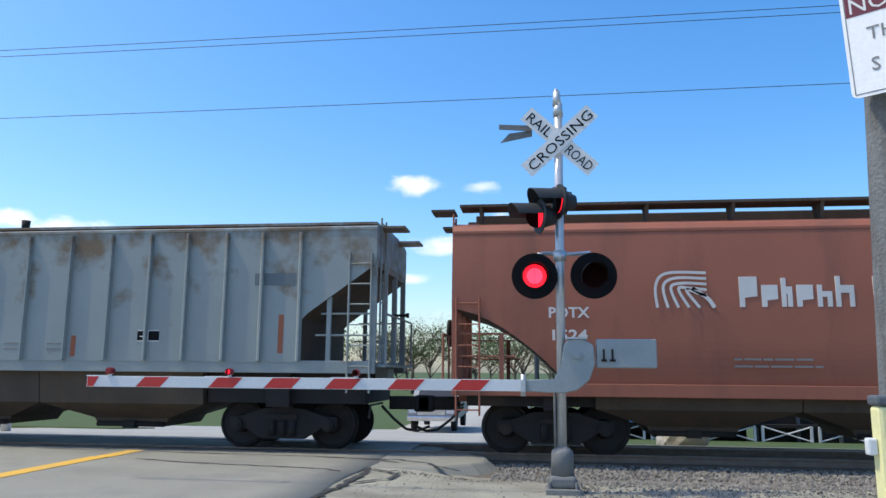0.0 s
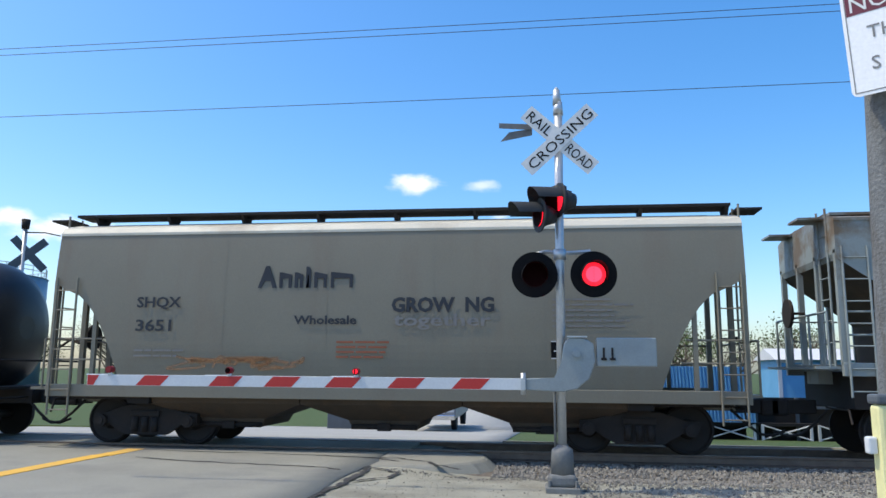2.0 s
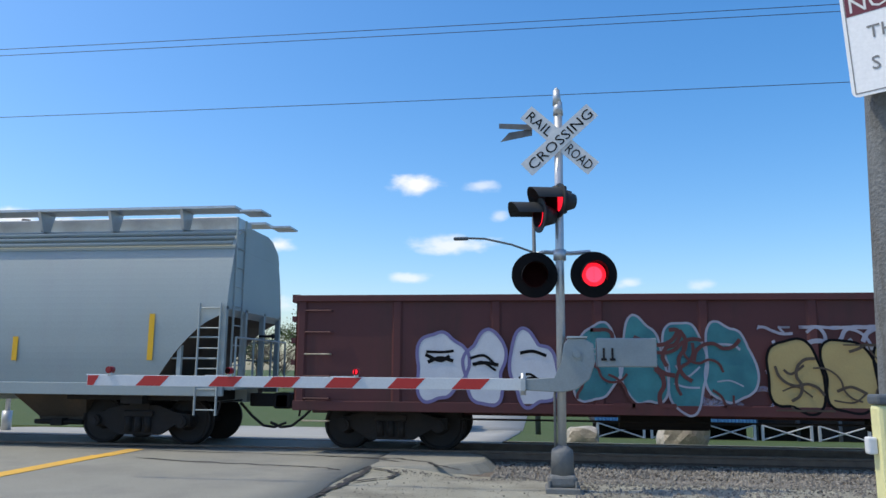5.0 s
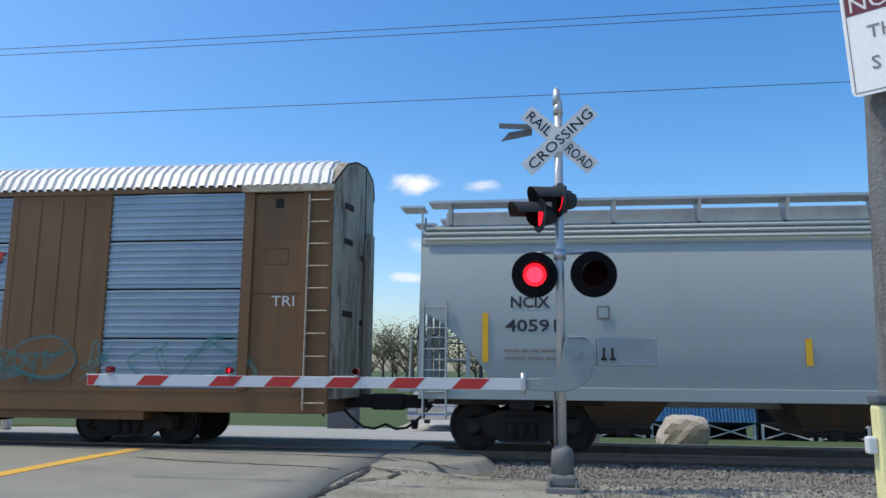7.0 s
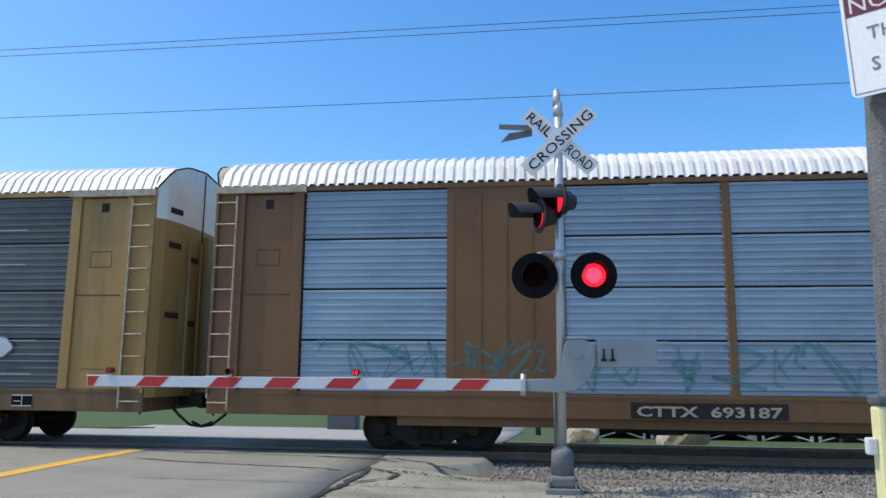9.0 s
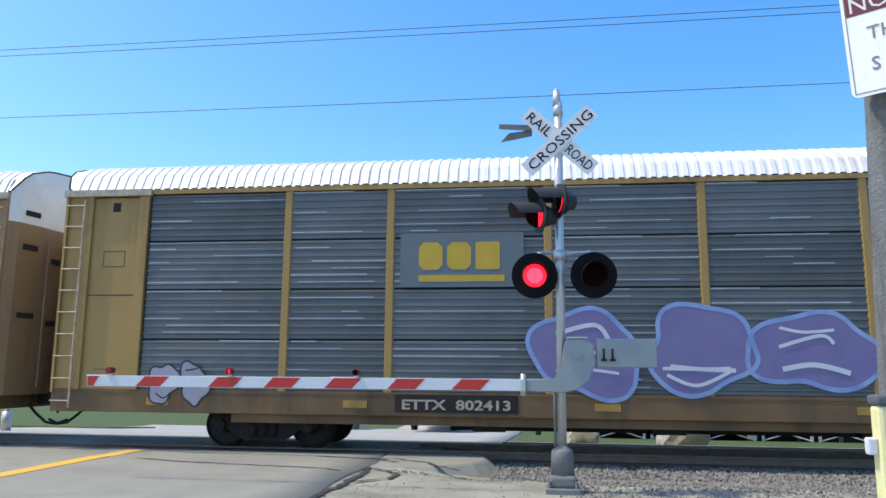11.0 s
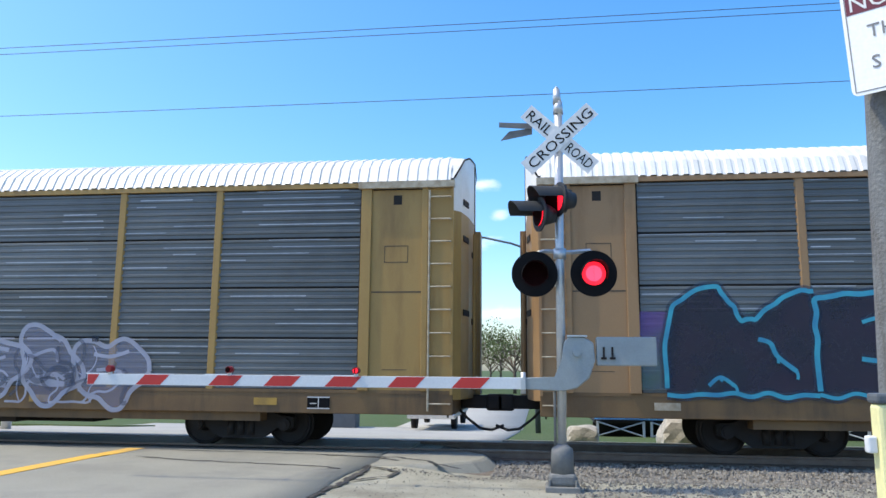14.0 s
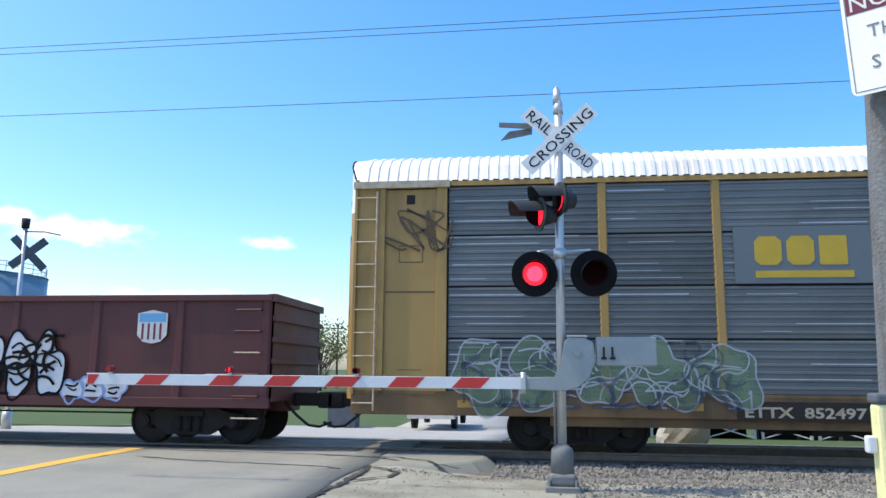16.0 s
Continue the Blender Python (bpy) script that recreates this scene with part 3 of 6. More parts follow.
        bm = bmesh.new()
        ladder(bm, x - e * .25, -W - .02, sill - .55, slope_z + .2)
        ladder(bm, x + e * .06, -W + .55, sill - .1, top + .1, axis="y")
        part("end_ladder", bm, paint, car)
        bm = bmesh.new()
        rod(bm, (x + e * .28, .35, sill + 1.0), (x + e * .34, .35, sill + 1.0), .28 if e < 0 else .05, 16)
        rod(bm, (x, .35, sill + 1.0), (x + e * .3, .35, sill + 1.0), .03, 6)
        part("brake_wheel", bm, M_UNDER, car)
        coupler(car, e * h, e)
    span = L - 2 * (bay_in or slope_low) - .9
    for i in range(bays):
        x = (i - (bays - 1) / 2) * span / bays
        d = span / bays / 2 - .12
        bm = bmesh.new()
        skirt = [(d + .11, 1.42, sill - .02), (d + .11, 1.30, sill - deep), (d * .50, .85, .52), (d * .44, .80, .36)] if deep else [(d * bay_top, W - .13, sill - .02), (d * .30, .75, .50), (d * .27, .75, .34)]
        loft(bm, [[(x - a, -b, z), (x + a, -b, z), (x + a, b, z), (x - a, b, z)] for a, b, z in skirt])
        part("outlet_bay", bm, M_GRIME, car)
        bm = bmesh.new()
        rod(bm, (x - d * (.45 if deep else .30), -.85, .40), (x + d * (.45 if deep else .30), -.85, .40), .05, 8)
        box(bm, x - .12, x + .12, -.95, -.76, .33, .47)
        part("outlet_gate", bm, M_UNDER, car)
    if ribs:
        rib = bmesh.new()
        prism(rib, [(-.05, 0), (.05, 0), (.036, -.085), (.004, -.085)], "z", sill + .02, eave - .04)
        rib_me = as_mesh("side_post", rib, paint)
        for x in ribs:
            for s in (1, -1):
                o = new("side_post", rib_me)
                o.parent = car
                o.location = (x, -W * s, 0)
                if s < 0:
                    o.rotation_euler = (0, 0, math.pi)
    for e in (-1, 1):
        bm = bmesh.new()
        a, b = sorted((e * (h - .25), e * (h - 3.3)))
        box(bm, a, b, -1.22, 1.22, .86, sill - .12)
        box(bm, e * (h - 1.85) - .22, e * (h - 1.85) + .22, -1.42, 1.42, .80, sill - .05)
        part("body_bolster", bm, M_UNDER, car, "dark underframe over the truck")
        bogie(car, e * (h - 1.85))
    return car


def tank_car(L):
    car = thing("tank_car", "black tank car with yellow reflector bars and a railed top platform", "railway car", "cars of the freight train")
    h, R, cz = L / 2, 1.42, 2.31
    bm = bmesh.new()
    rings = []
    prof = [(-h, .25), (-h + .05, .62), (-h + .16, .95), (-h + .34, 1.22), (-h + .58, 1.38), (-h + .75, R)] + [(-h + .75 + (L - 1.5) * i / 6, R) for i in range(1, 7)]
    prof += [(-x, r) for x, r in prof[:5]][::-1]
    for x, r in prof:
        rings.append([(x, r * math.sin(2 * math.pi * i / 48), cz + r * math.cos(2 * math.pi * i / 48)) for i in range(48)])
    loft(bm, rings, smooth=True)
    part("shell", bm, M_TANK, car)
    for x in (-h + .78, h - .78):
        bm = bmesh.new()
        rings = [[(x + dx, (R + .008) * math.sin(2 * math.pi * i / 48), cz + (R + .008) * math.cos(2 * math.pi * i / 48)) for i in range(48)] for dx in (-.03, .03)]
        loft(bm, rings, caps=False, smooth=True)
        part("weld_band", bm, M_TANK, car)
    for x, z0, z1, lean in ((-5.02, 2.05, 2.95, .10), (-1.98, 2.25, 2.70, 0), (-.54, 2.25, 2.70, 0), (1.92, 2.25, 2.70, 0), (5.08, 2.05, 2.95, -.10)):
        bm = bmesh.new()
        rr = R + .002
        pts = []
        for i in range(7):
            z = z0 + (z1 - z0) * i / 6
            pts.append((-math.sqrt(max(rr * rr - (z - cz) ** 2, .01)) - .012, z))
        for (ya, za), (yb, zb) in zip(pts, pts[1:]):
            vs = [bm.verts.new(p) for p in ((x - .055, ya, za), (x + .055, ya, za), (x + .055, yb, zb), (x - .055, yb, zb))]
            bm.faces.new(vs)
        bmesh.ops.remove_doubles(bm, verts=bm.verts, dist=1e-4)
        ex = bmesh.ops.extrude_face_region(bm, geom=bm.faces[:])
        for v in [g for g in ex["geom"] if isinstance(g, bmesh.types.BMVert)]:
            v.co.y += .01
        part("reflector_bar", bm, M_YEL, car, "yellow reflector bar")
    # top platform, dome and rails
    px = 0.48
    bm = bmesh.new()
    box(bm, px - 0.84, px + 0.92, -.75, .75, cz + R + .02, cz + R + .07)
    box(bm, px - 0.24, px + 0.24, -.35, .35, cz + R + .05, cz + R + .18, .04)
    rod(bm, (px - 0.624, 0, cz + R), (px - 0.624, 0, cz + R + .42), .30, 20)
    rod(bm, (px - 0.624, 0, cz + R + .42), (px - 0.624, 0, cz + R + .46), .33, 20)
    rod(bm, (px + 0.16, .1, cz + R), (px + 0.16, .1, cz + R + .3), .1, 12)
    part("top_platform", bm, M_TANK, car, "black platform with a fittings housing")
    bm = bmesh.new()
    zt = cz + R + .05
    for y in (-.72, .72):
        bm = bmesh.new()
        pipe(bm, [(px - 0.96, y, zt + 0.311), (px - 0.8, y, zt + 0.651), (px + 0.016, y, zt + 0.651), (px + 0.096, y, zt + 0.592), (px + 0.096, y, zt)], .03)
        pipe(bm, [(px - 0.96, y, zt + 0.311), (px - 0.8, y, zt + 0.252)], .03)
        rod(bm, (px - 0.496, y, zt), (px - 0.496, y, zt + 0.651), .025)
        pipe(bm, [(px + 0.36, y, zt), (px + 0.36, y, zt + 0.133), (px + 0.496, y, zt + 0.252), (px + 0.736, y, zt + 0.296), (px + 0.784, y, zt + 0.607), (px + 0.84, y, zt + 0.651), (px + 1.04, y, zt + 0.651), (px + 0.84, y, zt + 0.444)], .03)
        rod(bm, (px + 0.88, y, zt), (px + 0.92, y, zt + 0.629), .025)
        part("railing", bm, M_TANK, car, "black tube railing")
    bm = bmesh.new()
    arc = [((R + .06) * math.cos(radians(a)), cz + (R + .06) * math.sin(radians(a))) for a in range(66, 23, -6)]
    for s in (-1, 1):
        tube(bm, [(px + .62 + s * .3 - .012 * k, -y, z) for k, (y, z) in enumerate(arc)], .022, 6)
    for y, z in arc[1::2]:
        rod(bm, (px + .32, -y, z), (px + .92, -y, z), .018, 6)
    part("side_ladder", bm, M_TANK, car)
    bm = bmesh.new()
    for e in (-1, 1):
        box(bm, min(e * (h + .55), e * (h - 3.2)), max(e * (h + .55), e * (h - 3.2)), -.4, .4, .72, 1.05)
        box(bm, e * (h - 1.6) - .25, e * (h - 1.6) + .25, -1.3, 1.3, .9, 1.2)
        box(bm, e * (h - .1) - .5, e * (h - .1) + .5, -1.45, 1.45, 1.02, 1.07)
        for y in (-1.4, 1.4):
            pipe(bm, [(e * (h + .45), y, 1.05), (e * (h + .45), y, 2.0), (e * (h + .1), y, 2.1), (e * (h - .2), y, 1.9)], .028)
        rod(bm, (e * (h + .45), -1.4, 1.6), (e * (h + .45), 1.4, 1.6), .025, 6)
        box(bm, e * (h + .3) - .2, e * (h + .3) + .2, -1.5, -1.2, .45, .5)
        rod(bm, (e * (h + .3) - .2, -1.4, .45), (e * (h + .3) - .2, -1.4, 1.05), .02, 6)
        rod(bm, (e * (h + .3) + .2, -1.4, .45), (e * (h + .3) + .2, -1.4, 1.05), .02, 6)
        coupler(car, e * (h + .55), e)
        bogie(car, e * (h - 1.55))
    box(bm, -h + 3, h - 3, -1.46, -1.40, .94, 1.0)
    rod(bm, (-2.2, -.5, .72), (2.6, -.5, .72), .04, 6)
    rod(bm, (-.3, 0, .35), (-.3, 0, 1.0), .14, 12)
    box(bm, .9, 1.7, -.6, .1, .5, .9)
    part("underframe", bm, M_UNDER, car)
    y = -R - .012
    lettering("reporting_mark", "TCBX  136115", .30, M_LETTER_WHITE, car, pose(-4.15, -1.425, 2.21, 90, 0, 0), "white reporting mark", width=2.05, fat=.008)
    bars("data_lines", car, -h + 1.15, 1.92, 1.75, 2, M_LETTER_WHITE, .06, .15, y=-1.40)
    bars("data_lines", car, -h + 3.75, 1.90, 1.0, 3, M_LETTER_GREY, .04, .09, y=-1.40)
    bars("data_lines", car, h - 4.8, 1.90, .9, 3, M_LETTER_GREY, .04, .09, y=-1.40)
    bars("data_lines", car, h - 1.75, 2.35, .95, 5, M_LETTER_WHITE, .06, .10, y=-1.45)
    for x, w, z, hh in ((h - 2.9, .8, 2.32, .28), (h - 1.75, .4, 2.80, .12)):
        bm = bmesh.new()
        box(bm, x, x + w, -1.455, -1.445, z, z + hh)
        part("placard", bm, M_LETTER_GREY, car, "pale data placard")
    return car


def gondola(L, label):
    car = thing("gondola_car", label, "railway car", "cars of the freight train")
    h, W, z0, z1 = L / 2, 1.52, .85, 2.78

    def piece(name, x0, x1, y0, y1, za, zb, bevel=0.0):
        bm = bmesh.new()
        box(bm, x0, x1, y0, y1, za, zb, bevel)
        return part(name, bm, M_GONDOLA, car)
    for s in (-1, 1):
        piece("side_wall", -h, h, s * (W - .03) - .03, s * (W - .03) + .03, z0, z1)
        piece("top_chord", -h, h, s * W - .07, s * W + .07, z1 - .06, z1 + .06, .01)
        piece("side_sill", -h, h, s * W - .05, s * W + .05, z0 - .12, z0 + .06, .01)
    for e in (-1, 1):
        piece("end_wall", e * (h - .03) - .03, e * (h - .03) + .03, -W, W, z0, z1)
        piece("end_chord", e * h - .07, e * h + .07, -W - .06, W + .06, z1 - .075, z1 + .07)
        for z in (1.2, 1.6, 2.0, 2.4):
            piece("end_rib", *sorted((e * h, e * (h + .08))), -W, W, z - .05, z + .05)
    piece("floor_plate", -h + .05, h - .05, -W + .05, W - .05, z0 + .1, z0 + .16)
    piece("centre_sill", -h, h, -.3, .3, .62, z0)
    rib = bmesh.new()
    prism(rib, [(-.10, 0), (.10, 0), (.06, -.04), (-.06, -.04)], "z", z0 - .1, z1 - .05)
    me = as_mesh("side_post", rib, M_GONDOLA)
    n = 11
    for i in range(n):
        for s in (1, -1):
            o = new("side_post", me)
            o.parent = car
            o.location = (-h + .12 + (L - .24) * i / (n - 1), -W * s, 0)
            if s < 0:
                o.rotation_euler = (0, 0, math.pi)
    for e in (-1, 1):
        for k in range(6):
            bm = bmesh.new()
            z, x = z0 - .3 + k * .4, e * (h - .45)
            pipe(bm, [(x - .24, -W - .02, z), (x - .24, -W - .09, z), (x + .24, -W - .09, z), (x + .24, -W - .02, z)], .016)
            part("grab_iron", bm, M_GONDOLA if k % 3 else M_RUNG, car)
        coupler(car, e * h, e)
        bogie(car, e * (h - 1.75))
    bm = bmesh.new()
    rod(bm, (-3.2, -.6, .62), (-1.6, -.6, .62), .2, 14)
    rod(bm, (-h + 3, -.9, .58), (h - 3, -.9, .58), .02, 6)
    box(bm, 1.2, 2.0, -.9, -.3, .45, .75)
    part("brake_gear", bm, M_UNDER, car)
    return car


def corrugated(bm, x0, x1, z0, z1, n, y, depth):
    """A pressed sheet with level flutes, standing proud of y."""
    pts = []
    for i in range(n):
        a = z0 + (z1 - z0) * i / n
        d = (z1 - z0) / n
        pts += [(y, a), (y, a + d * .5), (y - depth, a + d * .62), (y - depth, a + d * .9)]
    pts.append((y, z1))
    lo, hi = [bm.verts.new((x0, p, q)) for p, q in pts], [bm.verts.new((x1, p, q)) for p, q in pts]
    for i in range(len(pts) - 1):
        bm.faces.new((lo[i], hi[i], hi[i + 1], lo[i + 1]))


RACK_L = 27.15
RACKS = []


def auto_rack(label, frame_mat, panel_mat, solid_narrow=False, end_mat=None, sill_mat=None, base_mat=None):
    """An enclosed auto rack: flat-car sill, posts, pressed side panels, white ribbed roof and tall folding end doors."""
    car = thing("auto_rack_car", label, "railway car", "cars of the freight train")
    end_mat = end_mat or frame_mat
    h, W = RACK_L / 2, 1.55
    z0, z1 = 1.08, 4.86
    bays, x = [], -h + 1.72
    for w in (2.81, 1.96, 2.87, 2.68, 2.68, 2.68, 2.87, 1.96, 2.81):
        bays.append((x, x + w))
        x += w
    scale = (2 * h - 3.44) / (x - (-h + 1.72))
    bays = [((a + h - 1.72) * scale - h + 1.72 + .06, (b + h - 1.72) * scale - h + 1.72 - .06) for a, b in bays]
    cache = {}
    nrow = 4
    for i, (a, b) in enumerate(bays):
        narrow = i in (1, 7)
        w = round(b - a, 2)
        if narrow and solid_narrow:
            bm = bmesh.new()
            box(bm, a - .14, b + .14, -W - .004, -W + .03, z0, z1)
            part("side_plate", bm, frame_mat, car)
            for k in (.25, .5, .75):
                bm = bmesh.new()
                box(bm, a + (b - a) * k - .03, a + (b - a) * k + .03, -W - .014, -W - .005, z0 + .1, z1 - .1)
                part("plate_rib", bm, frame_mat, car)
            continue
        for j in range(nrow):
            za, zb = z0 + (z1 - z0) * j / nrow + .020, z0 + (z1 - z0) * (j + 1) / nrow - .020
            key = w
            if key not in cache:
                bm = bmesh.new()
                corrugated(bm, 0, w, 0, zb - za, 7, 0, .022)
                cache[key] = as_mesh("side_panel", bm, panel_mat)
            o = new("side_panel", cache[key])
            o.parent = car
            o.location = (a, -W + .03, za)
    RACKS.append(label)
    rng = random.Random(len(RACKS) + 3)
    # random pale strips stand in for highlights along the flutes
    for i, (a, b) in enumerate(bays):
        if i in (1, 7) and solid_narrow:
            continue
        bm = bmesh.new()
        for j in range(nrow):
            za = z0 + (z1 - z0) * j / nrow + .020
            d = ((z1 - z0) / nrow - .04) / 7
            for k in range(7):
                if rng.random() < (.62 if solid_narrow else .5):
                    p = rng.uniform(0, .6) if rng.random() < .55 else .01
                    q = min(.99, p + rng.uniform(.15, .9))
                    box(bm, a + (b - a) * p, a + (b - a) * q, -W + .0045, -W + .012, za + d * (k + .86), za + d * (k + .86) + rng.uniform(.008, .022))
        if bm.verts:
            tagged(part("crest_highlight", bm, M_CREST_GLINT, car, "pale strips painted as highlights on the zinc flute crests"), kind="stuff")
        else:
            bm.free()
    post = bmesh.new()
    prism(post, [(-.085, 0), (.085, 0), (.06, -.04), (-.06, -.04)], "z", z0, z1 + .02)
    pm = as_mesh("rack_post", post, frame_mat)
    xs = [(bays[i][1] + bays[i + 1][0]) / 2 for i in range(8)]
    for x in xs:
        o = new("rack_post", pm)
        o.parent = car
        o.location = (x, -W + .03, 0)
    bm = bmesh.new()
    box(bm, -h + .1, h - .1, -W + .06, W, z0 - .3, z1)
    part("rack_interior", bm, M_UNDER, car, "dark inner rack structure")
    bm = bmesh.new()
    box(bm, -h, h, -W - .002, W + .02, .66, z0, .015)
    box(bm, -h, h, -W - .010, -W + .02, z0 - .05, z0 + .01)
    box(bm, -h + 3.6, h - 3.6, -W + .1, W - .1, .5, .66)
    part("side_sill", bm, sill_mat or (M_SILLDARK if frame_mat is not M_BROWN else frame_mat), car)
    bm = bmesh.new()
    box(bm, -h, h, -W - .03, W + .03, z1, z1 + .09)
    part("top_rail", bm, frame_mat, car)
    # ends: recessed side door, posts, rungs, bowed end doors under a white gable
    arch = [(-W - .02, z1 + .09), (-1.42, z1 + .40), (-1.15, z1 + .62), (-.7, z1 + .78), (0, z1 + .85), (.7, z1 + .78), (1.15, z1 + .62), (1.42, z1 + .40), (W + .02, z1 + .09)]
    bow = [(-W + .02, 0), (-1.35, .12), (-.8, .21), (-.02, .25), (.02, .25), (.8, .21), (1.35, .12), (W - .02, 0)]

    def along(curve, y):
        for (ya, va), (yb, vb) in zip(curve, curve[1:]):
            if ya <= y <= yb:
                return va + (vb - va) * (y - ya) / (yb - ya)
        return curve[0][1] if y < 0 else curve[-1][1]

    zw = 4.40
    for e in (-1, 1):
        def sheet(name, u0, u1, y0, y1, za, zb, material=frame_mat, label="", bevel=0.0):
            bm = bmesh.new()
            a, b = sorted((e * (h - u0), e * (h - u1)))
            box(bm, a, b, -W - y0, -W + y1, za, zb, bevel)
            return part(name, bm, material, car, label)
        sheet("end_plate", .02, .48, .0, .05, z0, z1)
        sheet("corner_post", .0, .05, .05, .05, z0 - .06, z1)
        sheet("end_post", .475, .585, .055, .05, z0, z1, bevel=.008)
        sheet("end_post", 1.55, 1.75, .045, .05, z0, z1, bevel=.008)
        sheet("side_door", .585, 1.55, .0, .05, z0, z1 - .06)
        sheet("latch_hole", .98, 1.14, .003, .004, 4.52, 4.70, M_UNDER, "dark latch opening")
        for za, zb, ua, ub in ((3.42, 3.435, .85, 1.30), (3.725, 3.74, .85, 1.30), (3.435, 3.725, .85, .862), (3.435, 3.725, 1.288, 1.30), (2.86, 2.885, .60, 1.53), (1.45, 1.462, .85, 1.30)):
            sheet("door_seam", ua, ub, .003, .003, za, zb, M_GRIME)
        sheet("eave_strip", -.02, 1.8, .10, .0, z1 - .035, z1 + .095, M_RUNG, "pale worn eave strip")
        c = [(y, d) for y, d in bow[:4]] + [(-.02, -.05), (-W + .02, -.05)]
        for sd in (1, -1):
            bm = bmesh.new()
            prism(bm, [(e * (h + d), y * sd) for y, d in c], "z", z0 - .15, zw)
            part("end_door", bm, end_mat, car, "bowed folding end door")
        # the gable follows the roof's arch and the doors' bow
        bm = bmesh.new()
        ys = [-1.53 + 3.06 * k / 16 for k in range(17)]
        low = [bm.verts.new((e * (h + along(bow, y)), y, zw)) for y in ys]
        mid = [bm.verts.new((e * (h + along(bow, y)), y, along(arch, y) - .02)) for y in ys]
        back = [bm.verts.new((e * (h - .12), y, along(arch, y) + .004)) for y in ys]
        for ra, rb in ((low, mid), (mid, back)):
            for k in range(16):
                bm.faces.new((ra[k], ra[k + 1], rb[k + 1], rb[k]))
        part("end_gable", bm, end_mat if solid_narrow else M_ROOF, car, "arched end gable under the roof")
        bm = bmesh.new()
        tube(bm, [(e * (h + along(bow, y) + .004), y, along(arch, y) - .015) for y in ys], .018, 6)
        part("gable_edge", bm, M_UNDER, car, "dark seal along the gable")
        bm = bmesh.new()
        box(bm, *sorted((e * (h + .25), e * (h + .262))), -.018, .018, z0, 5.64)
        part("door_gap", bm, M_UNDER, car)
        bm = bmesh.new()
        box(bm, *sorted((e * (h + .255), e * (h + .37))), .06, .42, z0 - .1, 4.28, .01)
        part("door_edge", bm, end_mat, car)
        for z, ya, yb in ((4.62, -1.22, -.86), (3.92, -1.22, -.86), (3.72, -.42, -.16), (2.52, -1.22, -.82), (2.40, -.42, -.16)):
            bm = bmesh.new()
            prism(bm, [(e * (h + along(bow, ya) + .002), ya), (e * (h + along(bow, yb) + .002), yb), (e * (h + along(bow, yb) + .022), yb), (e * (h + along(bow, ya) + .022), ya)], "z", z - .055, z + .055)
            part("door_slot", bm, M_UNDER, car, "dark slot in the end door")
        for y in (-.62, -.10):
            bm = bmesh.new()
            rod(bm, (e * (h + .30), y, z0), (e * (h + .30), y, 4.1), .024, 6)
            part("locking_bar", bm, end_mat, car)
        bm = bmesh.new()
        rod(bm, (e * (h - .44), -W - .10, z0 - .35), (e * (h - .44), -W - .10, z1 - .1), .02, 6)
        part("ladder_stile", bm, M_RUNG, car)
        for k in range(10):
            bm = bmesh.new()
            z = z0 - .22 + k * .42
            pipe(bm, [(e * (h - .05), -W - .03, z), (e * (h - .05), -W - .10, z), (e * (h - .44), -W - .10, z)], .015)
            part("ladder_rung", bm, M_RUNG, car)
        coupler(car, e * h, e)
        bogie(car, e * (h - 4.1), r=.42, half=.86)
    # ribbed roof
    bm = bmesh.new()
    pitch, rise = .19, (.034 if solid_narrow else .020)
    xs, x = [], -h + .06
    while x < h - .06 - pitch:
        xs += [(x, 0), (x + pitch * .30, 0), (x + pitch * .42, rise), (x + pitch * .88, rise)]
        x += pitch
    xs.append((x, 0))
    xs.append((h - .06, 0))
    cols = [[bm.verts.new((x, y * (1 + d * .6), z + d)) for y, z in arch] for x, d in xs]
    for a, b in zip(cols, cols[1:]):
        for i in range(len(arch) - 1):
            bm.faces.new((a[i], a[i + 1], b[i + 1], b[i]))
    bmesh.ops.remove_doubles(bm, verts=bm.verts, dist=1e-4)
    part("roof", bm, M_ROOF, car, "white ribbed roof")
    bm = bmesh.new()
    rod(bm, (-2.0, -.9, .45), (2.0, -.9, .45), .03, 6)
    box(bm, -6, 6, -.35, .35, .35, .55)
    for x in (-5.2, -2, 1.5, 4.5):
        box(bm, x - .3, x + .3, -1.1, -.5, .38, .6)
    part("brake_gear", bm, M_UNDER, car)
    return car


# ---- the freight train ----
def blocks(name, car, x, z, w, hgt, n, material, label, y=-1.60, slant=0.0, thick=.006):
    """A brand mark drawn as plain upright shapes in its colour."""
    bm = bmesh.new()
    d = w / n
    for i in range(n):
        a, b = x + i * d, x + (i + .78) * d
        prism(bm, [(a, z), (b, z), (b + slant, z + hgt), (a + slant, z + hgt)], "y", y - thick, y)
    return part(name, bm, material, car, label)


def potash_car():
    car = hopper_car("hopper_car", "terracotta-red covered hopper with pale side lettering", 15.6, M_POTASH, M_POTASH, sill=1.25, eave=4.0, top=4.33, lift_walk=.30, deep=.42, walk_paint=M_GRIME)
    return car


def rib_positions(u_mid):
    return [u - .43 - u_mid for u in (-18.13, -17.42, -16.71, -15.86, -15.09, -14.3, -13.46, -12.56, -11.64, -10.71, -9.79, -8.9, -8.05, -7.24, -6.48, -5.69, -4.97, -4.22)]


TRAIN = []


def add(car, right, left):
    TRAIN.append((car, (right + left) / 2))
    return car


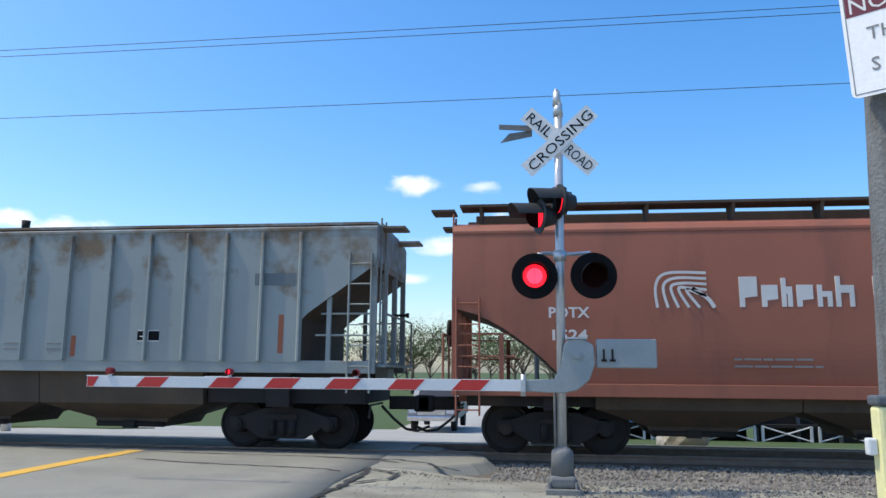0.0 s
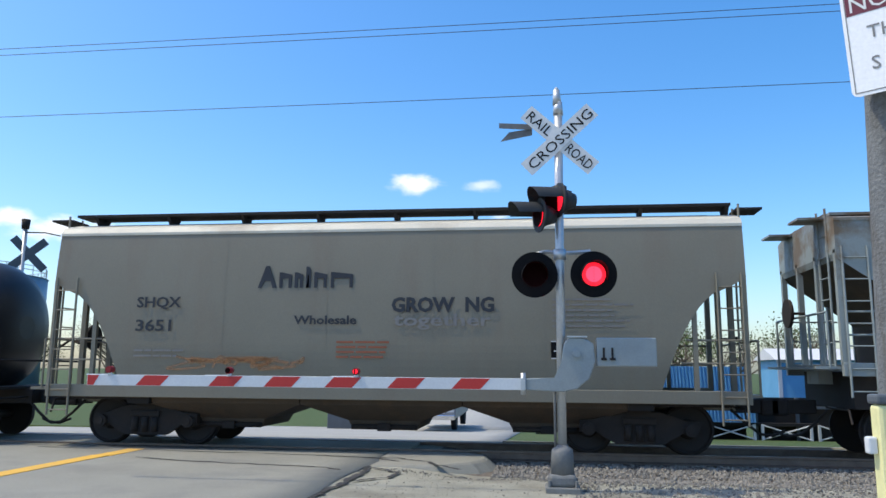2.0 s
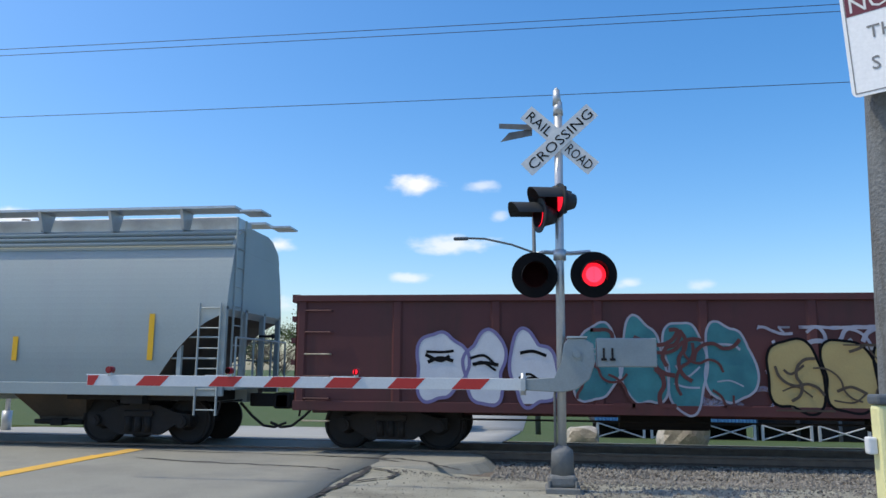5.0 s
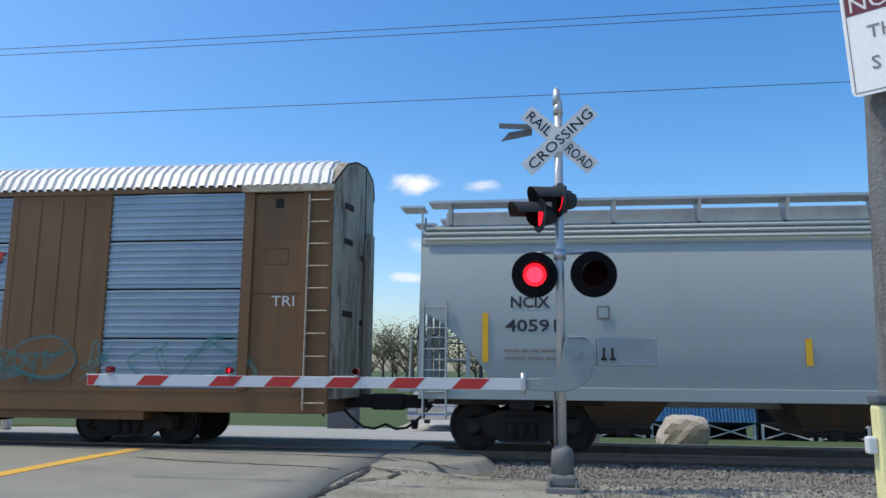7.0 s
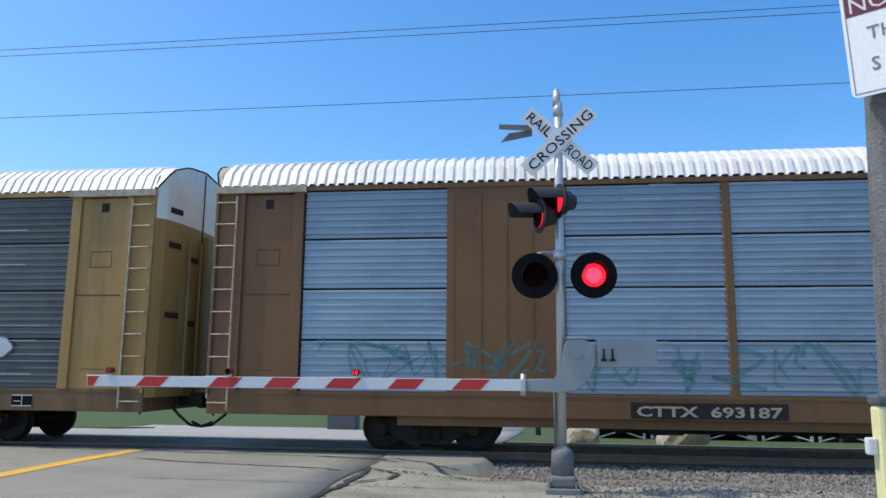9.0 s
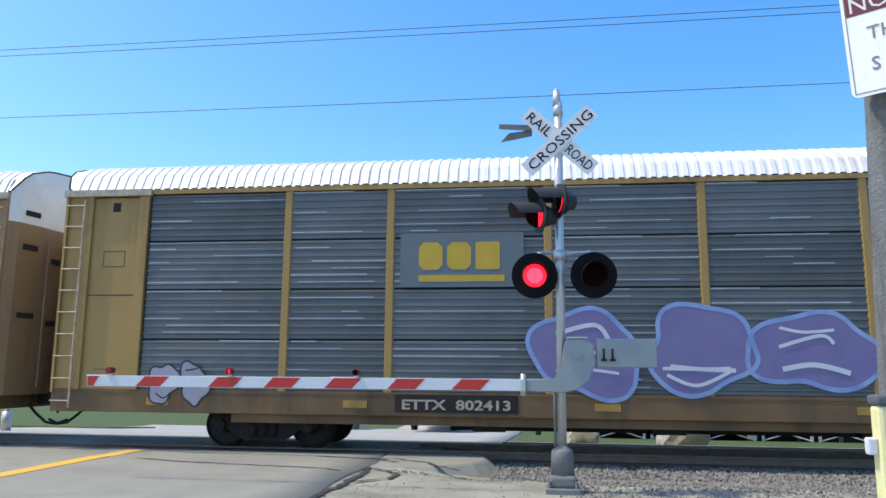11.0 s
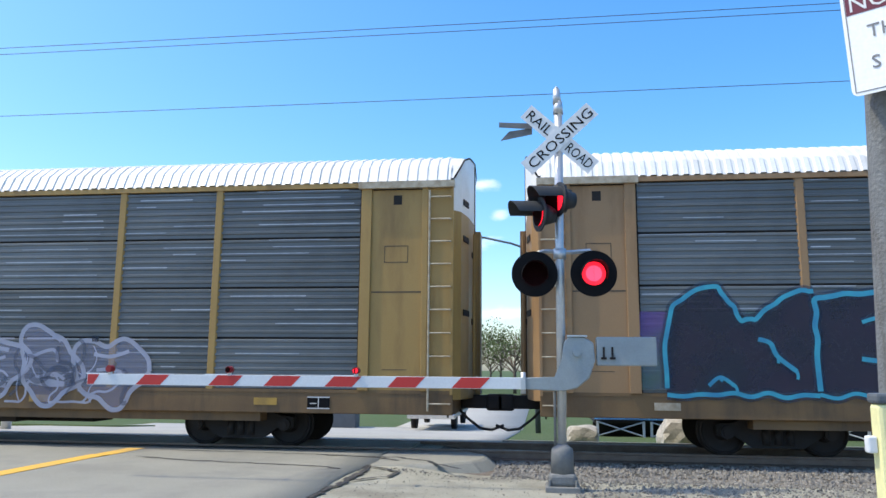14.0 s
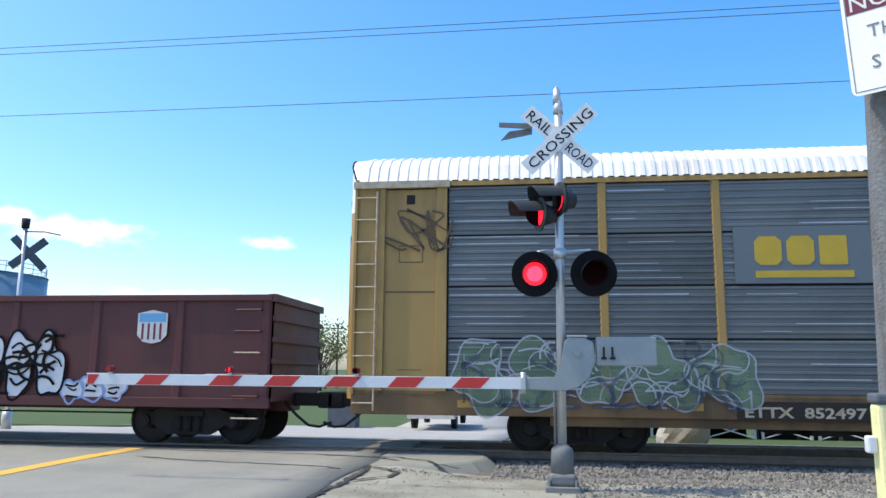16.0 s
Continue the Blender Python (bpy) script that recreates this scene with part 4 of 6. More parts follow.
def build_train():
    add(potash_car(), -1.78 + 15.6, -1.78)
    mid = (-3.19 - 19.99) / 2
    add(hopper_car("hopper_car", "rust-streaked pale grey covered hopper with upright side posts", 16.8, M_GREYCAR, M_GREYCAR, sill=1.62, eave=4.10, top=4.28, ribs=rib_positions(mid), lift_walk=.05, curved=False, slope_low=1.4, slope_z=3.45, knee=2.45, bay_in=2.9, deep=.80, walk_paint=M_GREYCAR), -3.19, -19.99)
    add(hopper_car("hopper_car", "warm grey covered hopper with a cream roof edge", 13.05, M_AGRI, M_CREAM, sill=1.12, eave=4.05, top=4.40, lift_walk=.14, slope_low=1.5, slope_z=3.0, bays=3, deep=.30, bulge=.40), -21.49, -34.54)
    add(tank_car(11.5), -36.18, -47.63)
    add(gondola(18.3, "oxide-red gondola car with spray-painted sides"), -49.07, -67.37)
    add(hopper_car("hopper_car", "silver-grey long covered hopper with yellow reflector bars", 21.9, M_NCIX, M_NCIX, sill=1.16, eave=3.80, top=4.33, lift_walk=.36, slope_low=1.4, slope_z=2.5, bays=5, bay_top=.52, top_in=.30), -68.75, -90.65)
    add(auto_rack("brown auto rack with bright zinc side panels", M_BROWN, M_PANEL_BLUE, True, M_STREAKEND), -92.32, -119.47)
    add(auto_rack("mustard auto rack with dull grey side panels", M_RACKYEL, M_PANEL), -120.73, -147.88)
    add(auto_rack("tan auto rack with teal and blue spray paint", M_RACKTAN, M_PANEL), -149.16, -176.31)
    add(auto_rack("mustard auto rack with faded spray paint along its base", M_RACKYEL, M_PANEL), -177.86, -205.01)
    add(gondola(17.3, "oxide-red gondola car with white spray paint"), -206.55, -223.85)


# ---- the crossing signal ----
def signal_mast():
    s = thing("crossing_signal", "galvanised crossing signal with crossbuck, red flashers and lowered gate", "crossing signal", at=pose(.26, 10.1, -.03))
    bm = bmesh.new()
    rod(bm, (0, 0, .5), (0.02, 0, 5.15), .058, 20)
    part("mast", bm, M_GALV, s)
    bm = bmesh.new()
    loft(bm, [[(q * math.cos(2 * math.pi * k / 20), q * math.sin(2 * math.pi * k / 20), z) for k in range(20)] for q, z in ((.15, .19), (.142, .45), (.135, .50), (.10, .53), (.062, .56))], smooth=True)
    part("base_sleeve", bm, M_BASE, s, "dull cast sleeve round the mast foot")
    bm = bmesh.new()
    box(bm, -.22, .22, -.22, .22, -.05, .05, .015)
    box(bm, -.17, .17, -.17, .17, .05, .20, .04)
    for x in (-.17, .17):
        for y in (-.17, .17):
            rod(bm, (x, y, .05), (x, y, .13), .025, 6)
    part("base", bm, M_BASE, s, "cast base with bolts")
    bm = bmesh.new()
    rod(bm, (.02, 0, 5.0), (.02, 0, 5.18), .07, 16, .058)
    rod(bm, (.01, 0, 5.15), (.0, 0, 5.36), .062, 16, .045)
    rod(bm, (0, 0, 5.36), (0, 0, 5.40), .045, 12, .015)
    part("finial", bm, M_GALV, s)
    bm = bmesh.new()
    tube(bm, [(-.085, -.02, .45), (-.085, -.02, 1.2), (-.06, -.02, 1.32), (.02, -.03, 1.42)], .018, 8)
    part("conduit", bm, M_BASE, s, "cable conduit beside the mast")
    # crossbuck
    for i, (ang, words) in enumerate(((-42.5, ("RAIL", "ROAD")), (42.5, ("CROSSING",)))):
        bm = bmesh.new()
        box(bm, -.61, .61, -.004, .004, -.115, .115)
        b = part("crossbuck_blade", bm, M_SIGN_WHITE, s, "white crossbuck blade")
        b.matrix_basis = pose(.03, -.075 - i * .015, 4.62, 0, -ang, 0)
        for w in words:
            x0, ww = {"RAIL": (-.57, .40), "ROAD": (.14, .42), "CROSSING": (-.56, 1.12)}[w]
            lettering("word", w, .20, M_BLACK, b, pose(x0, -.006, -.072, 90, 0, 0), width=ww)
    # street-lamp shaped bracket of the far side sign
    bm = bmesh.new()
    prism(bm, [(-.80, 4.86), (-.80, 4.93), (-.34, 4.90), (-.34, 4.82)], "y", .06, .075)
    prism(bm, [(-.78, 4.67), (-.62, 4.70), (-.34, 4.75), (-.34, 4.84), (-.66, 4.80)], "y", .08, .095)
    part("rear_blade", bm, M_BASE, s)
    # flasher pairs
    def head(x, z, yaw, on_first, r=.305):
        m = pose(x, -.02, z, 0, 0, yaw)
        bm = bmesh.new()
        rod(bm, (0, -.13, 0), (0, -.12, 0), r, 40)
        rod(bm, (0, -.12, 0), (0, .10, 0), .17, 24, .12)
        hd = part("flasher_head", bm, M_BLACK, s, "black round flasher backing")
        hd.matrix_basis = m
        bm = bmesh.new()
        ring, n = [], 18
        for k in range(n + 1):
            a = math.pi * (-.12 + 1.24 * k / n)
            ring.append((.175 * math.cos(a), .175 * math.sin(a)))
        for (xa, za), (xb, zb) in zip(ring, ring[1:]):
            da, db = .12 + .24 * max(0, za / .175), .12 + .24 * max(0, zb / .175)
            vs = [(xa, -.13, za), (xb, -.13, zb), (xb, -.13 - db, zb - .03), (xa, -.13 - da, za - .03)]
            bm.faces.new([bm.verts.new(p) for p in vs])
        bmesh.ops.remove_doubles(bm, verts=bm.verts, dist=1e-4)
        bmesh.ops.solidify(bm, geom=bm.faces[:], thickness=.006)
        part("visor", bm, M_BLACK, hd)
        bm = bmesh.new()
        rod(bm, (0, -.140, 0), (0, -.134, 0), .155, 28)
        part("lens", bm, M_LENS_ON, hd, "lit red lens")
        bm = bmesh.new()
        rod(bm, (0, -.1425, 0), (0, -.1405, 0), .105, 24)
        part("lens_core", bm, M_LENS_RIM, hd)
        # added vane, no part of a real flasher: it blinks the lens
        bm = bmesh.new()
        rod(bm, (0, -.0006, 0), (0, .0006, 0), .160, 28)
        sh = part("shutter", bm, M_LENS_OFF, hd, "added dark red vane that blinks the lens")
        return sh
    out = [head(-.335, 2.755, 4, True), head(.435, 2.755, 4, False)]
    bm = bmesh.new()
    pipe(bm, [(-.34, .06, 3.05), (-.2, .05, 3.09), (.15, .05, 3.07), (.42, .06, 3.09)], .03)
    pipe(bm, [(-.34, .06, 2.75), (-.34, .06, 3.05)], .03)
    pipe(bm, [(.425, .06, 2.75), (.425, .06, 3.09)], .03)
    rod(bm, (.01, 0, 2.97), (.01, 0, 3.11), .085, 16)
    part("crossarm", bm, M_GALV, s)
    return s, out


def side_flashers(s):
    """The upper pair, turned to the cross street and seen from the side."""
    vanes = []
    for x, z in ((-.14, 3.57), (.12, 3.77)):
        m = pose(x, -.05, z, 0, 0, -68)
        bm = bmesh.new()
        rod(bm, (0, -.13, 0), (0, -.11, 0), .235, 36)
        rod(bm, (0, -.11, 0), (0, .10, 0), .17, 24, .10)
        hd = part("flasher_head", bm, M_HOOD, s, "black flasher turned to the cross street")
        hd.matrix_basis = m
        bm = bmesh.new()
        n = 16
        ring = [(.178 * math.cos(math.pi * (.02 + .96 * k / n)), .178 * math.sin(math.pi * (.02 + .96 * k / n))) for k in range(n + 1)]
        for (xa, za), (xb, zb) in zip(ring, ring[1:]):
            da, db = .34 + .08 * max(0, za / .178), .34 + .08 * max(0, zb / .178)
            bm.faces.new([bm.verts.new(p) for p in ((xa, -.13, za), (xb, -.13, zb), (xb, -.13 - db, zb - .02), (xa, -.13 - da, za - .02))])
        bmesh.ops.remove_doubles(bm, verts=bm.verts, dist=1e-4)
        bmesh.ops.solidify(bm, geom=bm.faces[:], thickness=.006)
        part("visor", bm, M_HOOD, hd)
        bm = bmesh.new()
        rod(bm, (0, -.140, 0), (0, -.132, 0), .15, 24, .155)
        part("lens", bm, M_LENS_ON, hd, "lit red lens")
        # the same added vane blinks the side lens
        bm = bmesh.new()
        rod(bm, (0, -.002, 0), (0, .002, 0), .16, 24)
        vanes.append(part("shutter", bm, M_LENS_OFF, hd, "added dark red vane that blinks the lens"))
    bm = bmesh.new()
    rod(bm, (.02, 0, 3.62), (.02, 0, 3.98), .10, 16)
    rod(bm, (-.12, .0, 3.62), (.02, .0, 3.70), .035, 8)
    rod(bm, (.05, .0, 3.92), (.18, .0, 3.88), .035, 8)
    part("side_bracket", bm, M_HOOD, s)
    return vanes


def gate(s):
    bm = bmesh.new()
    out = [(-.48, 1.25), (-.48, 1.40), (-.08, 1.40), (.02, 1.62), (.04, 1.85), (.10, 1.93), (.30, 1.93), (.42, 1.85), (.44, 1.62), (.36, 1.40), (.20, 1.27), (.02, 1.23)]
    prism(bm, out, "y", -.13, -.08)
    bmesh.ops.bevel(bm, geom=bm.edges[:], offset=.012, segments=1, affect="EDGES")
    rod(bm, (.20, -.20, 1.72), (.20, -.05, 1.72), .05, 12)
    part("arm_bracket", bm, M_ALU, s, "cast aluminium gate arm bracket")
    bm = bmesh.new()
    box(bm, .46, 1.22, -.10, .10, 1.56, 1.93, .015)
    part("counterweight", bm, M_ALU, s, "pale metal counterweight box")
    for x in (.55, .66):
        bm = bmesh.new()
        box(bm, x - .012, x + .012, -.118, -.104, 1.64, 1.80)
        box(bm, x - .035, x + .035, -.125, -.104, 1.64, 1.67)
        part("latch", bm, M_UNDER, s)
    bm = bmesh.new()
    box(bm, .08, .34, -.16, .1, 1.93, 1.95)
    part("bracket_cap", bm, M_GALV, s)
    bm = bmesh.new()
    rod(bm, (-.49, -.1, 1.19), (-.49, -.1, 1.47), .035, 8)
    box(bm, -.52, -.46, -.18, -.06, 1.25, 1.4)
    part("pivot_pin", bm, M_GALV, s)
    # the striped arm
    arm = bmesh.new()
    box(arm, -6.58, -.45, -.118, -.086, 1.25, 1.40, .004)
    a = part("gate_arm", arm, M_WHITE_BAND, s, "white gate arm with slanted red bands")
    for x0, x1 in ((-1.36, -.98 - .0), (-2.22, -1.84), (-3.08, -2.70), (-3.93, -3.54), (-4.72, -4.36), (-5.78, -5.42)):
        bm = bmesh.new()
        prism(bm, [(x0 - .07, 1.256), (x1 - .07, 1.256), (x1 + .06, 1.394), (x0 + .06, 1.394)], "y", -.121, -.1185)
        part("red_band", bm, M_RED_BAND, a)
    bm = bmesh.new()
    prism(bm, [(-6.57, 1.256), (-6.48, 1.256), (-6.40, 1.394), (-6.57, 1.394)], "y", -.121, -.1185)
    part("red_band", bm, M_RED_BAND, a)
    bm = bmesh.new()
    for x in (-6.25, -4.5, -2.72):
        rod(bm, (x, -.10, 1.39), (x, -.10, 1.45), .03, 8)
        box(bm, x - .35, x, -.11, -.09, 1.395, 1.41)
    part("lamp_brackets", bm, M_WHITE_BAND, a)
    vanes = []
    for x in (-6.25, -4.5, -2.72):
        bm = bmesh.new()
        rod(bm, (x, -.15, 1.47), (x, -.05, 1.47), .048, 14)
        rod(bm, (x, -.16, 1.47), (x, -.15, 1.47), .04, 14)
        part("gate_lamp", bm, M_LAMP_RED, a, "small red gate lamp")
        if x < -6:
            continue
        bm = bmesh.new()
        rod(bm, (x, -.166, 1.47), (x, -.161, 1.47), .032, 14)
        part("gate_lens", bm, M_LENS_ON, a)
        # small added vane that blinks the gate lens
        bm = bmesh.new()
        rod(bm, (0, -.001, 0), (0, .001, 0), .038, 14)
        vanes.append((part("lamp_blink_vane", bm, M_LENS_OFF, a), x))
    return vanes


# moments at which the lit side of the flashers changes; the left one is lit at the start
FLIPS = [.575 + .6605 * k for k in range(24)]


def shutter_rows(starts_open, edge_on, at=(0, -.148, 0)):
    """A vane added in front of its lens to blink it turns edge-on to let the light out, and flat to hide it; both are
    dark for a moment.
    """
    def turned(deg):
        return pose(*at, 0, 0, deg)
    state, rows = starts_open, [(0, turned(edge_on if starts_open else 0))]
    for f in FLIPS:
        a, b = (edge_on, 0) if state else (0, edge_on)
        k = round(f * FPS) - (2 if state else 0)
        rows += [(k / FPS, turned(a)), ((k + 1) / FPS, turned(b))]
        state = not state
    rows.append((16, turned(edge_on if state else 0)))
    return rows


# ---- lettering and spray paint on the cars ----
def blob(rng, cx, cz, w, h, n=22, wob=.16, square=2.6):
    out, ph = [], [rng.uniform(0, 6.28) for _ in range(4)]
    for i in range(n):
        a = 2 * math.pi * i / n
        c, s = math.cos(a), math.sin(a)
        r = (abs(c) ** square + abs(s) ** square) ** (-1 / square)
        r *= 1 + wob * (math.sin(2 * a + ph[0]) * .5 + math.sin(3 * a + ph[1]) * .4 + math.sin(5 * a + ph[2]) * .3)
        out.append((cx + c * r * w / 2, cz + s * r * h / 2))
    return out


def stroke(bm, pts, w, y, thick=.0015):
    """A flat painted line through the points, smoothed a little."""
    fine = []
    for i in range(len(pts) - 1):
        p0, p1, p2, p3 = pts[max(i - 1, 0)], pts[i], pts[i + 1], pts[min(i + 2, len(pts) - 1)]
        for k in range(6):
            t = k / 6
            fine.append(tuple(.5 * (2 * b + (c - a) * t + (2 * a - 5 * b + 4 * c - d) * t * t + (3 * b - a - 3 * c + d) * t ** 3) for a, b, c, d in zip(p0, p1, p2, p3)))
    fine.append(pts[-1])
    edge = []
    for i in range(len(fine)):
        a, b = fine[max(i - 1, 0)], fine[min(i + 1, len(fine) - 1)]
        t = Vector((b[0] - a[0], b[1] - a[1]))
        t = t.normalized() if t.length > 1e-6 else Vector((1, 0))
        edge.append(((fine[i][0] - t.y * w / 2, fine[i][1] + t.x * w / 2), (fine[i][0] + t.y * w / 2, fine[i][1] - t.x * w / 2)))
    L, R = [bm.verts.new((e[0][0], y - thick, e[0][1])) for e in edge], [bm.verts.new((e[1][0], y - thick, e[1][1])) for e in edge]
    for i in range(len(edge) - 1):
        bm.faces.new((L[i], R[i], R[i + 1], L[i + 1]))


def flat(bm, out, y):
    bm.faces.new([bm.verts.new((x, y, z)) for x, z in out])


def spray(car, x0, x1, z0, z1, n, fill, line, seed, y=-1.563, line_w=.07, inner=None, back=None, wob=.16, square=2.6, inner_n=4, label="spray-painted lettering"):
    """A graffiti piece: swollen letter shapes with outlines and inner strokes, no readable words."""
    rng = random.Random(seed)
    layers = {"back": bmesh.new(), "inner": bmesh.new()}
    w, h = (x1 - x0) / n, z1 - z0
    if back:
        flat(layers["back"], blob(rng, (x0 + x1) / 2, (z0 + z1) / 2, (x1 - x0) * 1.06, h * 1.12, 40, .06, 5), y)
    for i in range(n):
        cx, cz = x0 + (i + .5) * w + rng.uniform(-.06, .06) * w, (z0 + z1) / 2 + rng.uniform(-.05, .05) * h
        out = blob(rng, cx, cz, w * rng.uniform(.94, 1.08), h * rng.uniform(.85, 1.0), 26, wob, square)
        d = .0008 * i
        for key, material in (("outline", line), ("letter", fill)):
            bm = bmesh.new()
            if key == "outline":
                stroke(bm, out + [out[0]], line_w, y - .0055 - d)
            else:
                flat(bm, out, y - .003 - d)
            part("spray_" + key, bm, material, car, label if key == "letter" else "")
        for k in range(inner_n):
            zz = cz + rng.uniform(-.32, .32) * h
            a = [(cx + rng.uniform(-.36, -.2) * w, zz), (cx + rng.uniform(-.1, .1) * w, zz + rng.uniform(-.14, .14) * h), (cx + rng.uniform(.15, .36) * w, zz + rng.uniform(-.1, .1) * h)]
            if k % 2:
                zz = cz + rng.choice((-.2, .05, .22)) * h
                a = [(cx - .28 * w, zz), (cx, zz + rng.uniform(-.05, .08) * h), (cx + .3 * w, zz + rng.uniform(-.08, .05) * h)]
            stroke(layers["inner"], a, line_w * rng.uniform(.6, 1.1), y - .012 - .0005 * (i * inner_n + k))
    for key, name, material in (("back", "spray_shading", back), ("inner", "spray_line", inner or line)):
        if layers[key].verts and material:
            tagged(part(name, layers[key], material, car), kind="stuff")
        else:
            layers[key].free()


def scribble(car, x0, x1, z0, z1, n, material, seed, y=-1.562, w=.05):
    rng = random.Random(seed)
    bm = bmesh.new()
    for i in range(n):
        cx = x0 + (x1 - x0) * (i + rng.random()) / n
        pts = [(cx + rng.uniform(-.5, .5), rng.uniform(z0, z1)) for _ in range(5)]
        stroke(bm, pts, w * rng.uniform(.6, 1.4), y - .0005 * i)
    tagged(part("spray_line", bm, material, car, "faded sprayed scrawl"), kind="stuff")


def plate(car, name, x0, x1, z0, z1, material, label, y=-1.560, depth=.004):
    bm = bmesh.new()
    box(bm, x0, x1, y - depth, y, z0, z1)
    return part(name, bm, material, car, label)


def words(car, text, x, z, size, width, material, y=-1.560, label="painted lettering", fat=.006):
    return lettering("lettering", text, size, material, car, pose(x, y, z, 90, 0, 0), label, extrude=.001, width=width, fat=fat)


def shield(car, x0, x1, z0, z1, y=-1.566):
    w, h = x1 - x0, z1 - z0
    bm = bmesh.new()
    prism(bm, [(x0, z0 + .25 * h), (x0 + w * .2, z0 + .06 * h), (x0 + w / 2, z0), (x1 - w * .2, z0 + .06 * h), (x1, z0 + .25 * h), (x1, z1 - .1 * h), (x0 + w / 2, z1), (x0, z1 - .1 * h)], "y", y - .002, y)
    part("emblem", bm, M_LETTER_WHITE, car, "pale shield emblem with a blue top and red bars")
    bm = bmesh.new()
    box(bm, x0 + .03, x1 - .03, y - .005, y - .0025, z0 + .64 * h, z0 + .9 * h)
    part("emblem_top", bm, M_BLUE, car)
    bm = bmesh.new()
    for i in range(4):
        x = x0 + w * (.18 + .2 * i)
        box(bm, x - .022, x + .022, y - .005, y - .0025, z0 + .12 * h, z0 + .6 * h)
    part("emblem_bars", bm, M_MAROON, car)


def data_box(car, x0, z0, w=.5, h=.32, material=None, y=-1.560):
    plate(car, "data_panel", x0, x0 + w, z0, z0 + h, M_BLACK, "black data panel", y)
    bm = bmesh.new()
    box(bm, x0, x0 + w, y - .006, y - .0045, z0 + h - .02, z0 + h)
    box(bm, x0, x0 + w, y - .006, y - .0045, z0, z0 + .02)
    box(bm, x0 + w * .48, x0 + w * .52, y - .006, y - .0045, z0 + .021, z0 + h - .021)
    box(bm, x0 + .05, x0 + w * .42, y - .006, y - .0045, z0 + h * .4, z0 + h * .48)
    tagged(part("data_lines", bm, M_LETTER_WHITE, car), kind="stuff")


def block_emblem(car, x0, x1, z0, z1):
    plate(car, "emblem_field", x0 - .35, x1 + .35, z0 - .32, z1 + .18, M_GREYPANEL, "smooth grey field behind the emblem", -1.556)
    w = (x1 - x0) / 3
    for k in range(3):
        bm = bmesh.new()
        a, b = x0 + k * w, x0 + (k + .84) * w
        r = .09 if k < 2 else .02
        prism(bm, [(a + r, z0), (b - r, z0), (b, z0 + r), (b, z1 - r), (b - r, z1), (a + r, z1), (a, z1 - r), (a, z0 + r)], "y", -1.566, -1.5605)
        part("emblem_block", bm, M_EMBLEM_YEL, car, "yellow emblem block")
    bm = bmesh.new()
    box(bm, x0, x1, -1.566, -1.5605, z0 - .22, z0 - .10)
    part("emblem_bar", bm, M_EMBLEM_YEL, car, "yellow bar under the emblem")


M_GREYPANEL = surface("smooth_grey_field", (0.128, 0.152, 0.168), (0.105, 0.128, 0.142), 0.5, scale=1, bump=0.03)
M_EMBLEM_YEL = surface("emblem_yellow", (0.50, 0.34, 0.03), (0.42, 0.28, 0.04), 0.5, scale=3, bump=0)
M_ORANGE = surface("orange_placard", (0.55, 0.12, 0.02), None, 0.5, bump=0)
M_REDMARK = surface("faded_red_bar", (0.32, 0.10, 0.05), None, 0.6, bump=0)


# letter outlines and inner marks in a unit box
FIRST = ((0, .03), (-.01, .45), (.06, .82), (.22, .98), (.36, 1.0), (.44, .86), (.52, .68), (.62, .70), (.80, .90), (.92, .97), (1, .95))
BLOCK = ((0, .02), (0, .5), (.01, .88), (.2, .92), (.5, .94), (.8, .97), (.96, .95), (1, .9))
INNER = (
    (((.62, .50), (.70, .46), (.74, .34), (.86, .20)), ((.28, .06), (.36, .14), (.46, .05))),
    (((.30, .66), (.42, .70), (.55, .63), (.70, .68), (.86, .64), (.95, .58)), ((.28, .32), (.45, .30), (.62, .36), (.80, .30))),
    (((.30, .62), (.42, .58), (.55, .62)), ((.28, .20), (.32, .30), (.60, .26), (.93, .36))),
    (((.25, .64), (.45, .60), (.62, .64)), ((.28, .30), (.48, .26), (.66, .34), (.80, .42))))


